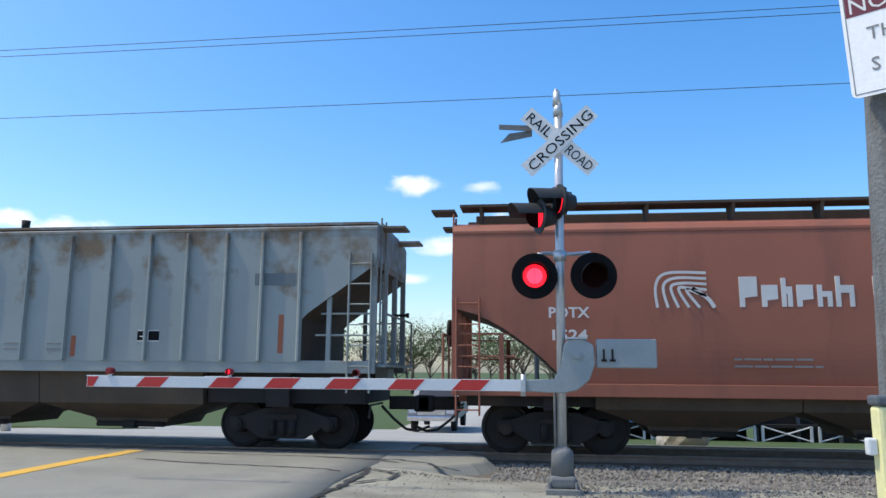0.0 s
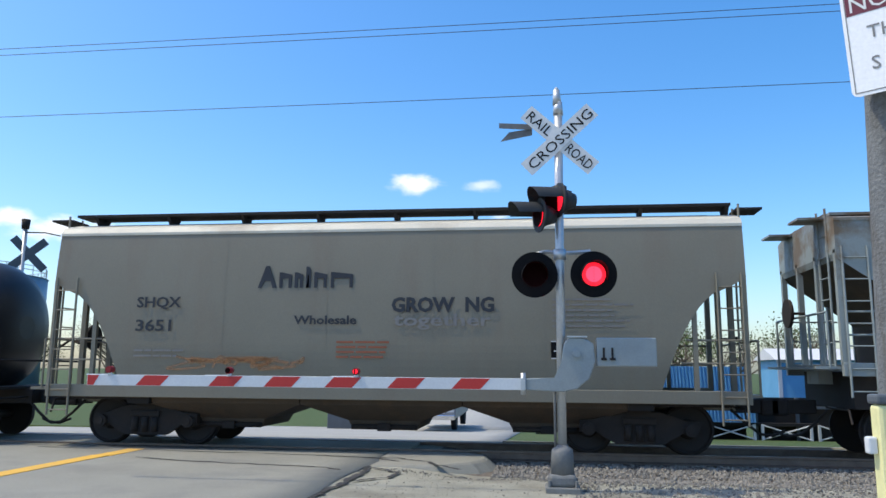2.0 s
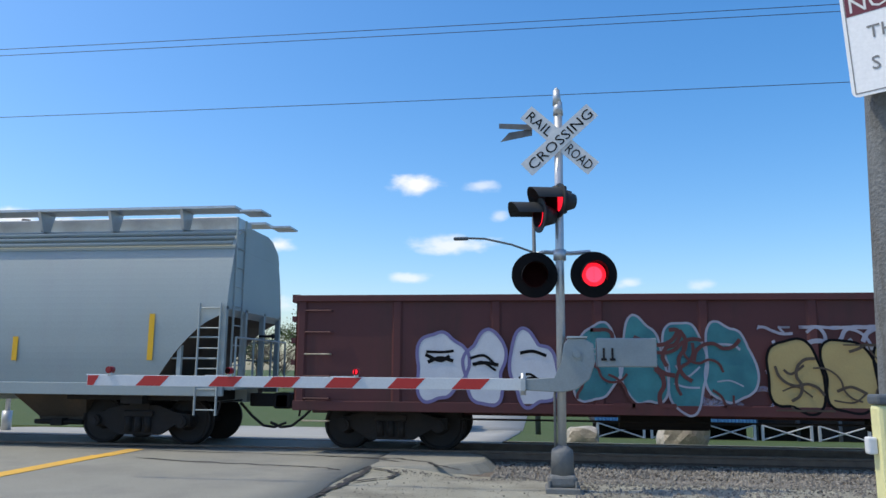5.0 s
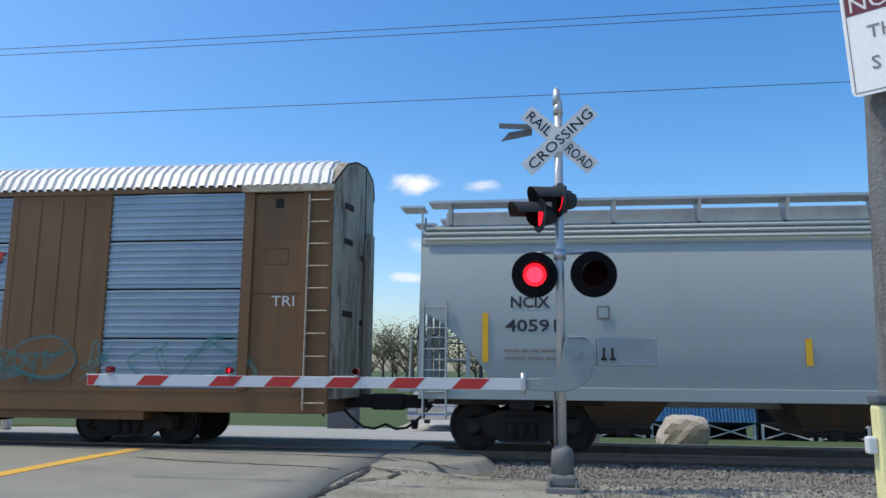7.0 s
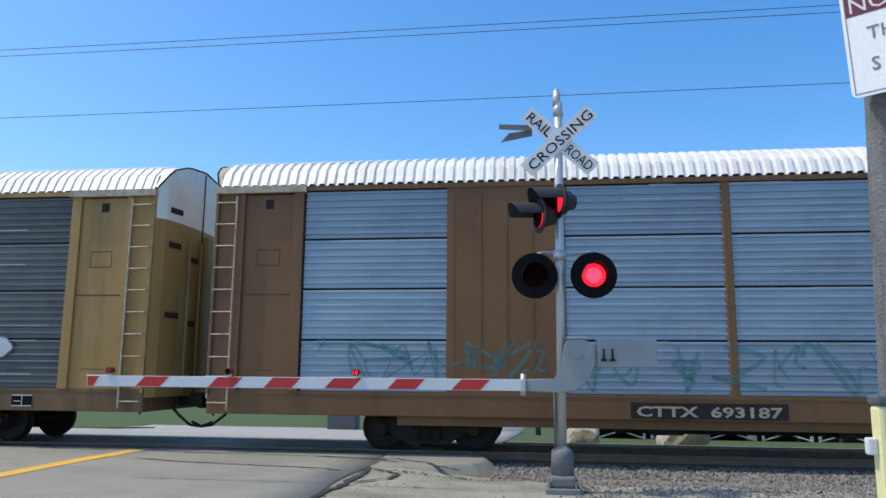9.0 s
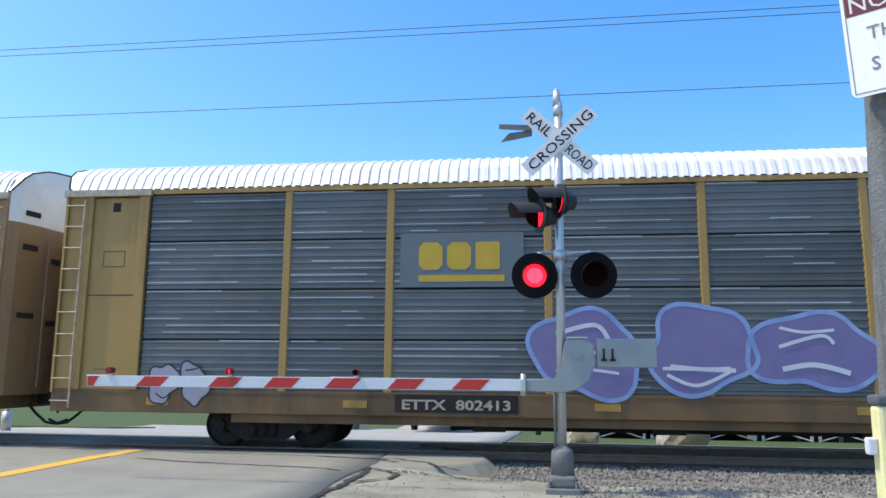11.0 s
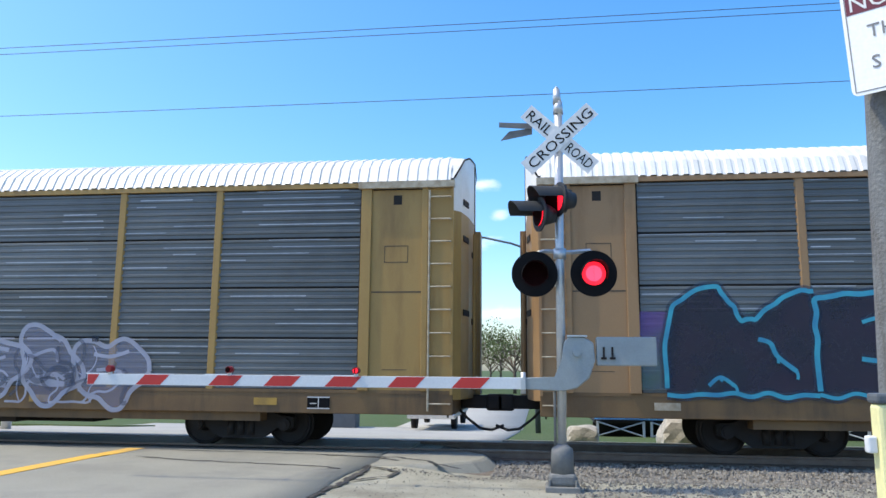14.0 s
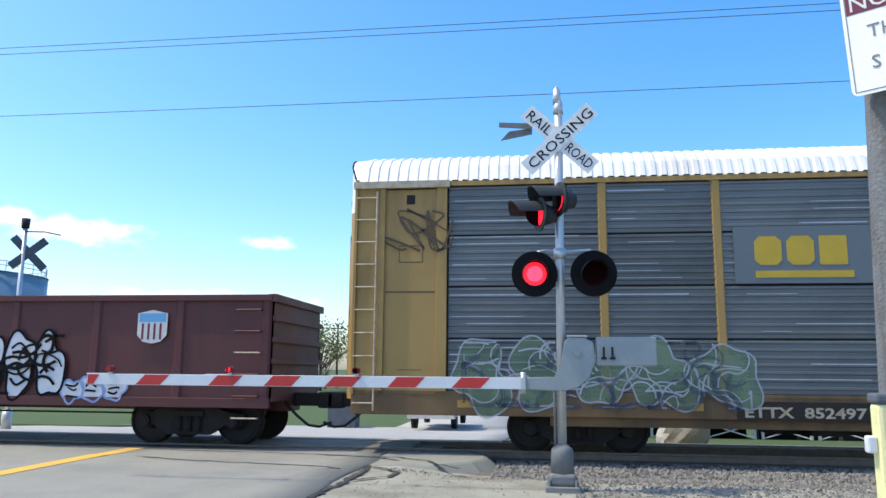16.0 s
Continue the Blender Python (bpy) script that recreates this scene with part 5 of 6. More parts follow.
def throwup(car, x0, widths, z0, z1, seed, y=-1.566):
    """Broad letter masses: dark fill, wavering turquoise outlines over a navy edge, a few dripping inner marks."""
    rng = random.Random(seed)
    edge, line = bmesh.new(), bmesh.new()
    for i, w in enumerate(widths):
        top = FIRST if i == 0 else BLOCK
        def at(u, v):
            return (x0 + u * w, z0 + v * (z1 - z0))
        fine = []
        for a, b in zip(top, top[1:]):
            fine += [(at(a[0] + (b[0] - a[0]) * k / 3, a[1] + (b[1] - a[1]) * k / 3)) for k in range(3)]
        fine.append(at(*top[-1]))
        fine = [(px + rng.uniform(-.02, .02), pz + rng.uniform(-.02, .02)) for px, pz in fine]
        fill = bmesh.new()
        flat(fill, fine + [at(1, 0), at(0, 0)], y - .0006 * i)
        part("spray_letter", fill, M_PLUMSPRAY, car, "dark navy sprayed letter mass with a turquoise outline")
        low = [(at(k / 9, 0)[0], z0 - .03 + rng.uniform(-.05, .04)) for k in range(10)]
        runs = [(fine, .085), (low, .07)] + [([at(u, v) for u, v in pts], .075) for pts in INNER[i % 4]]
        if i == len(widths) - 1:
            runs.append(([at(1, .9), at(.97, .6), at(1.0, .3), at(.98, 0)], .08))
        for k, (run, wide) in enumerate(runs):
            d = .0005 * (i * 6 + k)
            stroke(edge, run, wide + .10, y - .004 - d)
            stroke(line, run, wide * rng.uniform(.85, 1.1), y - .018 - d)
            if k >= 2:
                for q in run[1:]:
                    drop = rng.uniform(.06, .18)
                    stroke(line, [q, (q[0] + .01, q[1] - drop * .6), (q[0], q[1] - drop)], .05, y - .032 - d)
        x0 += w
    tagged(part("spray_edge", edge, M_NAVYSPRAY, car), kind="stuff")
    tagged(part("spray_outline", line, M_TURQSPRAY, car), kind="stuff")


def swirls(car, x0, x1, z0, z1, n, material, seed, y, w):
    rng = random.Random(seed)
    bm = bmesh.new()
    for i in range(n):
        x, z = x0 + (x1 - x0) * (i + rng.random()) / n, rng.uniform(z0, z1)
        a, bend = rng.uniform(0, 6.28), rng.choice((-1, 1)) * rng.uniform(.35, .8)
        pts = []
        for k in range(7):
            pts.append((min(max(x, x0), x1), min(max(z, z0), z1)))
            if k == 3:
                bend = -bend * .9
            a += bend
            x += .17 * math.cos(a)
            z += .17 * math.sin(a)
        stroke(bm, pts, w * rng.uniform(.6, 1.5), y - .0004 * i)
    tagged(part("spray_line", bm, material, car), kind="stuff")


M_PLUMSPRAY = see_through(surface("spray_plum", (0.016, 0.021, 0.036), (0.032, 0.024, 0.045), 0.6, scale=1.2, amount=1, bump=0), .86)
M_TURQSPRAY = surface("spray_turquoise", (0.045, 0.36, 0.46), (0.035, 0.21, 0.36), 0.6, scale=2.5, amount=1, bump=0)


def decorate():
    cars = [c for c, _ in TRAIN]
    p, g, a, t, g1, n, b, r8, r9, r10, g2 = cars
    # terracotta hopper
    bm = bmesh.new()
    for k in range(5):
        x, z = -4.15 + .13 * k, 2.61
        stroke(bm, [(x + .05 * k, 2.61), (x - .02, 3.0 - .02 * k), (x + .18, 3.22 - .09 * k), (-3.3, 3.22 - .10 * k)], .05, -1.557)
    stroke(bm, [(-3.55, 2.95), (-3.3, 2.78), (-3.18, 2.61)], .07, -1.557)
    part("emblem", bm, M_LETTER_WHITE, p, "pale swirled emblem")
    for i, (x, w, up) in enumerate(((-2.75, .30, 1), (-2.38, .27, .72), (-2.05, .18, .95), (-1.80, .27, .72), (-1.46, .24, .72), (-1.16, .30, 1), (-.55, .36, 1), (-.12, .28, .72), (.22, .2, .72), (.48, .3, .72))):
        bm = bmesh.new()
        hgt = .53 * up
        if i in (0, 1, 3, 6, 7):
            prism(bm, [(x, 2.62), (x + .09, 2.62), (x + .09, 2.62 + hgt * .3), (x + w, 2.62 + hgt * .35), (x + w, 2.62 + hgt), (x, 2.62 + hgt)], "y", -1.543, -1.50)
        else:
            prism(bm, [(x, 2.62), (x + .08, 2.62), (x + .08, 2.62 + hgt * .45), (x + w - .08, 2.62 + hgt * .45), (x + w - .08, 2.62), (x + w, 2.62), (x + w, 2.62 + hgt * .7), (x + .08, 2.62 + hgt * .7), (x + .08, 2.62 + hgt), (x, 2.62 + hgt)], "y", -1.543, -1.50)
        part("brand_shape", bm, M_LETTER_WHITE, p)
    words(p, "POTX", -6.06, 2.44, .26, .72, M_LETTER_WHITE)
    words(p, "1524", -6.05, 2.04, .26, .62, M_LETTER_WHITE)
    bars("data_lines", p, -2.9, 1.70, 1.5, 2, M_LETTER_GREY, .05, .12, y=-1.556)
    # pale grey hopper
    words(g, "EC", -6.64, 2.36, .27, .36, M_LETTER_BLACK, -1.553)
    words(g, "NX", -6.00, 2.36, .27, .40, M_LETTER_BLACK, -1.553)
    for s, x in (("16", -6.66), ("58", -5.98), ("34", -5.22)):
        words(g, s, x, 1.84, .28, .34, M_LETTER_BLACK, -1.553)
    for x, z0, z1 in ((-4.80, 1.66, 2.15), (-.85, 1.78, 2.15), (6.6, 1.78, 2.5), (2.45, 1.7, 2.1)):
        plate(g, "side_mark", x - .05, x + .05, z0, z1, M_REDMARK, "faded red mark", -1.551)
    data_box(g, 3.76, 1.99, .44, .22, y=-1.552)
    for x in (-4.1, -3.4, -1.8, 1.0, 1.9):
        bars("data_lines", g, x, 1.93, .45, 2, M_LETTER_GREY, .04, .10, y=-1.551)
    plate(g, "placard_board", 6.05, 6.85, 3.05, 3.28, M_GREYPANEL, "small route board", -1.552)
    # warm grey hopper
    words(a, "SHQX", -4.76, 2.62, .28, .90, M_LETTER_BLACK)
    words(a, "3651", -4.77, 2.17, .30, .72, M_LETTER_BLACK)
    for i, (x, w, up) in enumerate(((-2.36, .36, 1), (-1.94, .24, .7), (-1.64, .16, .7), (-1.42, .09, .95), (-1.26, .24, .7), (-.94, .42, .7))):
        bm = bmesh.new()
        hgt, z = .42 * up, 2.98
        if i == 0:
            prism(bm, [(x, z), (x + .07, z), (x + .13, z + .13), (x + .25, z + .13), (x + .29, z), (x + .37, z), (x + .21, z + hgt), (x + .15, z + hgt)], "y", -1.534, -1.50)
        else:
            prism(bm, [(x, z), (x + .06, z), (x + .06, z + hgt * .6), (x + w - .06, z + hgt * .6), (x + w - .06, z), (x + w, z), (x + w, z + hgt * .85), (x + .05, z + hgt), (x, z + hgt)], "y", -1.534, -1.50)
        part("brand_shape", bm, M_LETTER_BLACK, a)
    words(a, "Wholesale", -1.61, 2.30, .22, 1.2, M_LETTER_BLACK)
    words(a, "GROW  NG", .23, 2.53, .36, 1.89, M_LETTER_BLACK, fat=.014)
    words(a, "together", .28, 2.27, .31, 1.8, M_LETTER_GREY)
    bars("data_lines", a, 3.16, 2.72, 1.45, 6, M_LETTER_GREY, .045, .095)
    bars("data_lines", a, -.79, 1.95, 1.0, 4, M_REDMARK, .05, .09)
    bars("data_lines", a, -4.75, 1.78, 1.0, 2, M_LETTER_GREY, .05, .1)
    scribble(a, -3.7, -1.5, 1.45, 1.7, 9, M_ORANGEFADE, 3, -1.557, .04)
    data_box(a, 3.13, 1.68, .54, .32)
    # gondolas
    shield(g1, 5.55, 6.03, 1.71, 2.30)
    words(g1, "BUILDING", 6.5, 2.04, .15, .72, M_LETTER_WHITE, -1.566)
    words(g1, "AMERICA", 6.5, 1.88, .15, .68, M_LETTER_WHITE, -1.566)
    data_box(g1, 6.78, 1.35, .44, .30, y=-1.562)
    plate(g1, "placard_board", 7.86, 8.28, 1.10, 1.42, M_ORANGE, "orange placard", -1.562)
    bars("data_lines", g1, 5.1, 1.05, .8, 2, M_LETTER_WHITE, .035, .1, y=-1.563)
    bars("data_lines", g1, 6.8, 1.0, .7, 1, M_LETTER_WHITE, .07, .1, y=-1.563)
    spray(g1, -.75, 3.4, .78, 2.05, 5, M_GOLDSPRAY, M_BLACK, 11, -1.565, .045, M_GRIME, None, .15, 3.4, 2, "gold sprayed letter shapes with black edges")
    spray(g1, -4.0, -1.05, .85, 2.35, 4, M_TEALFILL, M_PALELINE, 12, -1.565, .04, M_PALELINE, None, .22, 2.6, 2, "teal sprayed letter shapes")
    swirls(g1, -4.0, -1.1, .9, 2.2, 16, M_GONDOLA, 51, -1.59, .05)
    swirls(g1, -.9, 3.6, 1.9, 2.25, 26, M_PALELINE, 55, -1.558, .06)
    swirls(g1, 3.3, 5.2, .85, 1.7, 18, M_HAZESPRAY, 56, -1.558, .09)
    swirls(g1, -2.0, -.6, .85, 1.5, 14, M_FADESPRAY, 57, -1.558, .09)
    swirls(g1, -.7, 3.3, .85, 1.95, 16, M_GRIME, 52, -1.61, .035)
    spray(g1, -6.8, -4.4, .85, 2.2, 3, M_WHITESPRAY, M_PURPLESPRAY, 13, -1.565, .06, M_BLACK, None, .25, 2.2, 3, "white sprayed letter shapes")
    shield(g2, 5.98, 6.58, 1.91, 2.55)
    spray(g2, 2.6, 4.55, .85, 2.15, 3, M_WHITESPRAY, M_BLACK, 21, -1.565, .05, M_BLACK, None, .28, 2.0, 2, "white sprayed letter shapes with black lines")
    swirls(g2, 2.7, 4.5, .95, 2.05, 12, M_BLACK, 48, -1.59, .05)
    spray(g2, 4.5, 5.8, .80, 1.25, 3, M_WHITESPRAY, M_BLUESPRAY, 22, -1.565, .04, M_BLACK, None, .3, 2.0, 3, "white sprayed letter shapes")
    spray(g2, -3.5, 2.3, .85, 2.1, 5, M_WHITESPRAY, M_BLACK, 23, -1.565, .05, M_BLACK, None, .28, 2.0, 2, "white sprayed letter shapes with black lines")
    swirls(g2, -3.4, 2.2, .95, 2.0, 30, M_BLACK, 49, -1.59, .05)
    # silver hopper
    words(n, "NCIX", -9.29, 2.60, .28, .70, M_LETTER_BLACK, -1.532)
    words(n, "40591", -9.37, 2.17, .30, .92, M_LETTER_BLACK, -1.545)
    bars("data_lines", n, -9.40, 1.80, 1.4, 2, M_LETTER_GREY, .06, .13)
    for x, z0, z1 in ((-9.62, 1.62, 2.50), (-6.87, 1.58, 2.04), (-4.1, 1.59, 2.05), (-1.27, 1.60, 2.06), (1.38, 1.60, 2.06), (4.02, 1.60, 2.06), (6.8, 1.6, 2.06), (9.6, 1.62, 2.5)):
        plate(n, "reflector_bar", x - .17, x - .06, z0, z1, M_YEL, "yellow reflector bar", -1.557)
    bars("data_lines", n, 3.34, 2.62, 1.1, 6, M_LETTER_GREY, .05, .095)
    plate(n, "inspection_mark", -7.75, -7.53, 2.38, 2.62, M_LETTER_GREY, "small outlined inspection mark", -1.556)
    plate(n, "inspection_field", -7.72, -7.56, 2.41, 2.59, M_NCIX, "", -1.5605)
    scribble(n, 3.98, 4.73, 1.5, 2.0, 4, M_LETTER_BLACK, 6, -1.557, .05)
    # brown rack
    lettering("lettering", "TRI", .28, M_LETTER_WHITE, b, pose(12.44, -1.598, 2.63, 90, 0, 0), "pale lettering", extrude=.001, width=.44)
    plate(b, "data_panel", -5.85, -3.25, .69, .96, M_UNDER, "dark number panel", -1.5605)
    words(b, "CTTX  693187", -5.76, .73, .24, 2.41, M_RUNG, -1.567)
    blocks("brand_shape", b, 4.62, 3.47, 2.25, .26, 4, M_RED_BAND, "slanted red brand shapes", -1.556, .12)
    plate(b, "brand_bar", 4.54, 6.4, 3.36, 3.42, M_LETTER_BLACK, "dark bar under the brand shapes", -1.556)
    scribble(b, -11.5, 12.2, 1.15, 2.05, 44, M_AQUA, 15, -1.558, .06)
    spray(b, 7.3, 8.6, 1.2, 2.1, 1, M_BROWN, M_AQUA, 16, -1.572, .06, M_AQUA, None, .08, 2, 2, "faded turquoise scrawl")
    # mustard racks and tan rack
    for car, num, z in ((r8, "ETTX  802413", .79), (r10, "ETTX  852497", .71)):
        x = -6.75 if car is r8 else -6.72
        plate(car, "data_panel", x - .12, x + 2.1, z - .06, z + .26, M_UNDER, "dark number panel", -1.5605)
        words(car, num, x, z, .24, 1.95, M_RUNG, -1.567)
        block_emblem(car, -6.46 if car is r8 else -6.40, -4.88 if car is r8 else -4.78, 3.31, 3.82)
    for car in (r8, r9, r10):
        for x in (-11.4, -7.6, -3.1, 1.2, 5.6, 10.1):
            plate(car, "reflector_bar", x - .22, x + .22, .80, .93, M_RUNG if car is r9 else M_DULLYEL, "pale worn placard" if car is r9 else "faded yellow reflector strip", -1.5605)
        data_box(car, 10.9, .74, .42, .22, y=-1.561)
    spray(r8, -11.55, -10.45, .82, 1.65, 2, M_PALELINE, M_LETTER_BLACK, 31, -1.563, .03, M_LETTER_BLACK, None, .3, 2, 1, "pale sprayed letter shapes")
    spray(r8, -4.3, 3.2, 1.1, 2.6, 4, M_PURPLESPRAY, M_BLUESPRAY, 32, -1.563, .08, M_WHITESPRAY, None, .2, 2.2, 3, "purple and blue sprayed shapes")
    plate(r8, "spray_patch", 7.30, 8.15, 2.15, 3.0, M_GREENSPRAY, "green sprayed square", -1.5635, .001)
    spray(r8, 7.35, 8.05, 2.25, 2.85, 1, M_WHITESPRAY, M_BLACK, 61, -1.567, .05, M_BLACK, None, .1, 2, 1, "pale sprayed face shape")
    spray(r8, 10.1, 10.75, 1.68, 2.12, 1, M_WHITESPRAY, M_LETTER_GREY, 62, -1.567, .03, M_WHITESPRAY, None, .22, 2, 1, "pale sprayed heart shape")
    spray(r8, 7.2, 9.95, 1.2, 2.1, 7, M_DEEPGREEN, M_PALELINE, 63, -1.565, .02, M_DEEPGREEN, None, .25, 3, 1, "dark green sprayed letter shapes")
    plate(r9, "spray_shading", -11.9, 10.6, 1.15, 2.5, M_HAZESPRAY, "green and violet sprayed haze", -1.5635, .001)
    throwup(r9, -11.4, (2.5, 2.5, 2.4, 2.82, 2.89, 2.57), 1.12, 2.93, 33)
    spray(r9, 4.5, 10.2, 1.12, 2.68, 7, M_BLUESPRAY, M_DARKSPRAY, 34, -1.563, .06, M_WHITESPRAY, M_HAZESPRAY, .26, 1.9, 2, "light blue sprayed letter shapes with white and dark lines")
    swirls(r9, 4.6, 10.1, 1.2, 2.55, 46, M_WHITESPRAY, 37, -1.585, .045)
    swirls(r9, 4.6, 10.1, 1.2, 2.55, 52, M_DARKSPRAY, 35, -1.61, .05)
    scribble(r9, 10.9, 12.4, 1.3, 2.1, 7, M_GRIME, 36, -1.60, .03)
    spray(r10, -11.7, -6.45, .75, 2.02, 5, M_GREENSPRAY, M_PALELINE, 41, -1.563, .03, M_PALELINE, None, .34, 2, 2, "faded green sprayed letter shapes")
    swirls(r10, -11.5, -6.6, .85, 1.95, 34, M_PALELINE, 46, -1.585, .025)
    swirls(r10, -11.5, -6.6, .85, 1.95, 30, M_NAVYSPRAY, 47, -1.605, .06)
    spray(r10, -3.4, -1.35, .72, 2.2, 2, M_NAVYSPRAY, M_PALELINE, 42, -1.563, .05, M_PALELINE, None, .2, 3, 2, "navy sprayed shapes with pale outlines")
    spray(r10, -1.0, 3.05, .72, 2.05, 4, M_NAVYSPRAY, M_PALELINE, 43, -1.563, .05, M_PALELINE, None, .2, 2.6, 3, "navy sprayed shapes with pale outlines")
    spray(r10, 3.9, 7.6, .72, 2.15, 3, M_FADESPRAY, M_PALELINE, 44, -1.563, .09, M_PALELINE, None, .32, 2, 4, "faded lilac sprayed shapes")
    swirls(r10, -3.3, 7.4, .8, 2.0, 44, M_PALELINE, 53, -1.59, .03)
    swirls(r10, -3.3, 7.4, .8, 2.0, 36, M_NAVYSPRAY, 54, -1.61, .08)
    scribble(r10, -12.6, -12.0, 3.6, 4.5, 5, M_GRIME, 45, -1.60, .035)


M_ORANGEFADE = see_through(surface("faded_orange", (0.42, 0.20, 0.08), None, 0.6, bump=0), .5)


# ---- far side and roadside things ----
def far_signal():
    s = thing("crossing_signal", "grey crossing signal of the far approach with crossbuck", "crossing signal", at=pose(-14.7, 19.6, -.32))
    bm = bmesh.new()
    rod(bm, (0, 0, 0), (0, 0, 5.7), .065, 14)
    rod(bm, (0, 0, 0), (0, 0, .6), .13, 14)
    part("mast", bm, M_GALV, s)
    bm = bmesh.new()
    rod(bm, (0, 0, 5.72), (0, 0, 6.0), .10, 14, .12)
    part("bell", bm, M_UNDER, s, "dark bell on top")
    bm = bmesh.new()
    pipe(bm, [(0, 0, 5.62), (.7, -.1, 5.58), (1.25, -.2, 5.46)], .02)
    part("bracket_arm", bm, M_UNDER, s)
    for a in (-44, 44):
        bm = bmesh.new()
        box(bm, -.61, .61, -.004, .004, -.115, .115)
        b = part("crossbuck_blade", bm, M_GREYBOX, s, "crossbuck blade seen from behind")
        b.matrix_basis = pose(.12, .08 + a * .0002, 5.0, 0, 0, 50) @ pose(0, 0, 0, 0, a, 0)
    for x in (-.42, .42):
        bm = bmesh.new()
        rod(bm, (x, -.14, 2.95), (x, -.12, 2.95), .305, 28)
        rod(bm, (x, -.12, 2.95), (x, .12, 2.95), .16, 18, .1)
        hd = part("flasher_head", bm, M_BLACK, s)
        bm = bmesh.new()
        rod(bm, (x, -.16, 2.95), (x, -.141, 2.95), .15, 22)
        part("lens", bm, M_LENS_ON if x < 0 else M_LENS_OFF, hd, "red lens")
    bm = bmesh.new()
    rod(bm, (-.42, 0, 2.95), (.42, 0, 2.95), .03, 8)
    part("crossarm", bm, M_GALV, s)


def silo():
    s = thing("storage_tank", "pale blue-grey storage tank with a railed top", "storage tank", at=pose(-66.5, 80, -1.05))
    bm = bmesh.new()
    rod(bm, (0, 0, 0), (0, 0, 13.0), 8.2, 48)
    rod(bm, (0, 0, 13.0), (0, 0, 13.9), 8.3, 48, 2.0)
    part("shell", bm, M_SILO, s)
    bm = bmesh.new()
    for i in range(28):
        a = 2 * math.pi * i / 28
        rod(bm, (8 * math.cos(a), 8 * math.sin(a), 13), (8 * math.cos(a), 8 * math.sin(a), 14.2), .05, 5)
    for z in (13.7, 14.2):
        pipe(bm, [(8 * math.cos(2 * math.pi * i / 28), 8 * math.sin(2 * math.pi * i / 28), z) for i in range(29)], .05, 5)
    pipe(bm, [(1, -4, 13.5), (1, -4, 16), (4, -4, 16.3), (4, -4, 13.5)], .1)
    part("railing", bm, M_GALV, s)


def tree_mesh_pair(seed, height, bare):
    rng = random.Random(seed)
    tb, cb = bmesh.new(), bmesh.new()
    rod(tb, (0, 0, -.2), (0, 0, height * .45), height * .022, 7, height * .014)
    tips = []
    for i in range(16):
        a, z = rng.uniform(0, 6.28), height * rng.uniform(.25, .5)
        r = height * rng.uniform(.18, .42)
        p1 = Vector((math.cos(a) * r, math.sin(a) * r, min(height * .98, z + height * rng.uniform(.15, .5))))
        rod(tb, (0, 0, z), p1, height * .009, 5, height * .003)
        tips.append(p1)
        for _ in range(3):
            p2 = p1 + Vector((rng.uniform(-1, 1), rng.uniform(-1, 1), rng.uniform(-.1, 1))) * height * .13
            rod(tb, p1 * .8 + Vector((0, 0, z * .2)), p2, height * .004, 4, height * .0015)
            tips.append(p2)
    for i in range(1500 if bare else 1300):
        c = rng.choice(tips) + Vector((rng.gauss(0, 1), rng.gauss(0, 1), rng.gauss(0, .9))) * height * .065
        s = height * rng.uniform(.006, .015)
        m = Euler((rng.uniform(0, 6), rng.uniform(0, 6), rng.uniform(0, 6))).to_matrix()
        vs = [cb.verts.new(c + m @ Vector(p) * s) for p in (((-2.2, -.07, 0), (2.2, -.05, .2), (2.1, .06, 0), (-2.1, .07, .1)) if bare else ((-1, -.6, 0), (1, -.5, .2), (.9, .7, 0), (-.8, .6, .3)))]
        cb.faces.new(vs)
    return as_mesh("trunk", tb, M_BARK), as_mesh("crown", cb, M_TWIG if bare else M_LEAF)


def trees():
    kinds = [tree_mesh_pair(1, 8.5, True), tree_mesh_pair(2, 7.5, False), tree_mesh_pair(3, 7.0, True), tree_mesh_pair(4, 9.0, False)]
    rng = random.Random(9)
    for i in range(52):
        y = rng.uniform(84, 125)
        x = -62 + i * 1.95 + rng.uniform(-1.5, 1.5)
        if i > 46:
            x = rng.uniform(30, 60)
        tm, cm = kinds[i % 4]
        bare = i % 4 in (0, 2)
        t = thing("tree", "bare early-spring tree in the far tree line" if bare else "tree with fresh spring leaves in the far tree line", "tree", "far tree line",
                  pose(x, y, ground_height(x, y), 0, 0, rng.uniform(0, 360)))
        k = rng.uniform(.75, 1.1)
        t.scale = (k * 1.2, k * 1.2, k)
        for n, me in (("trunk", tm), ("crown", cm)):
            o = new(n, me)
            o.parent = t


def wires():
    for y, z, dz in ((17.6, 10.02, .02), (17.6, 9.84, -.02), (17.9, 8.20, 0)):
        cu = bmesh.new()
        pts = []
        for i in range(41):
            x = -60 + 3 * i
            pts.append((x, y, z + dz * 0 - .45 * (1 - ((x + 4) / 32) ** 2) * .4 + .18 + (x * .0035)))
        tube(cu, pts, .009, 5)
        tagged(new("power_line", as_mesh("power_line", cu, M_WIRE)), "thin dark overhead power line", "wire", "overhead lines")


def line_poles():
    for x in (-60, 60):
        p = thing("utility_pole", "wooden utility pole carrying the overhead lines", "pole", "line poles", pose(x, 17.75, ground_height(x, 17.75)))
        bm = bmesh.new()
        rod(bm, (0, 0, 0), (0, 0, 12), .16, 12, .11)
        part("shaft", bm, M_POLE_WOOD, p)


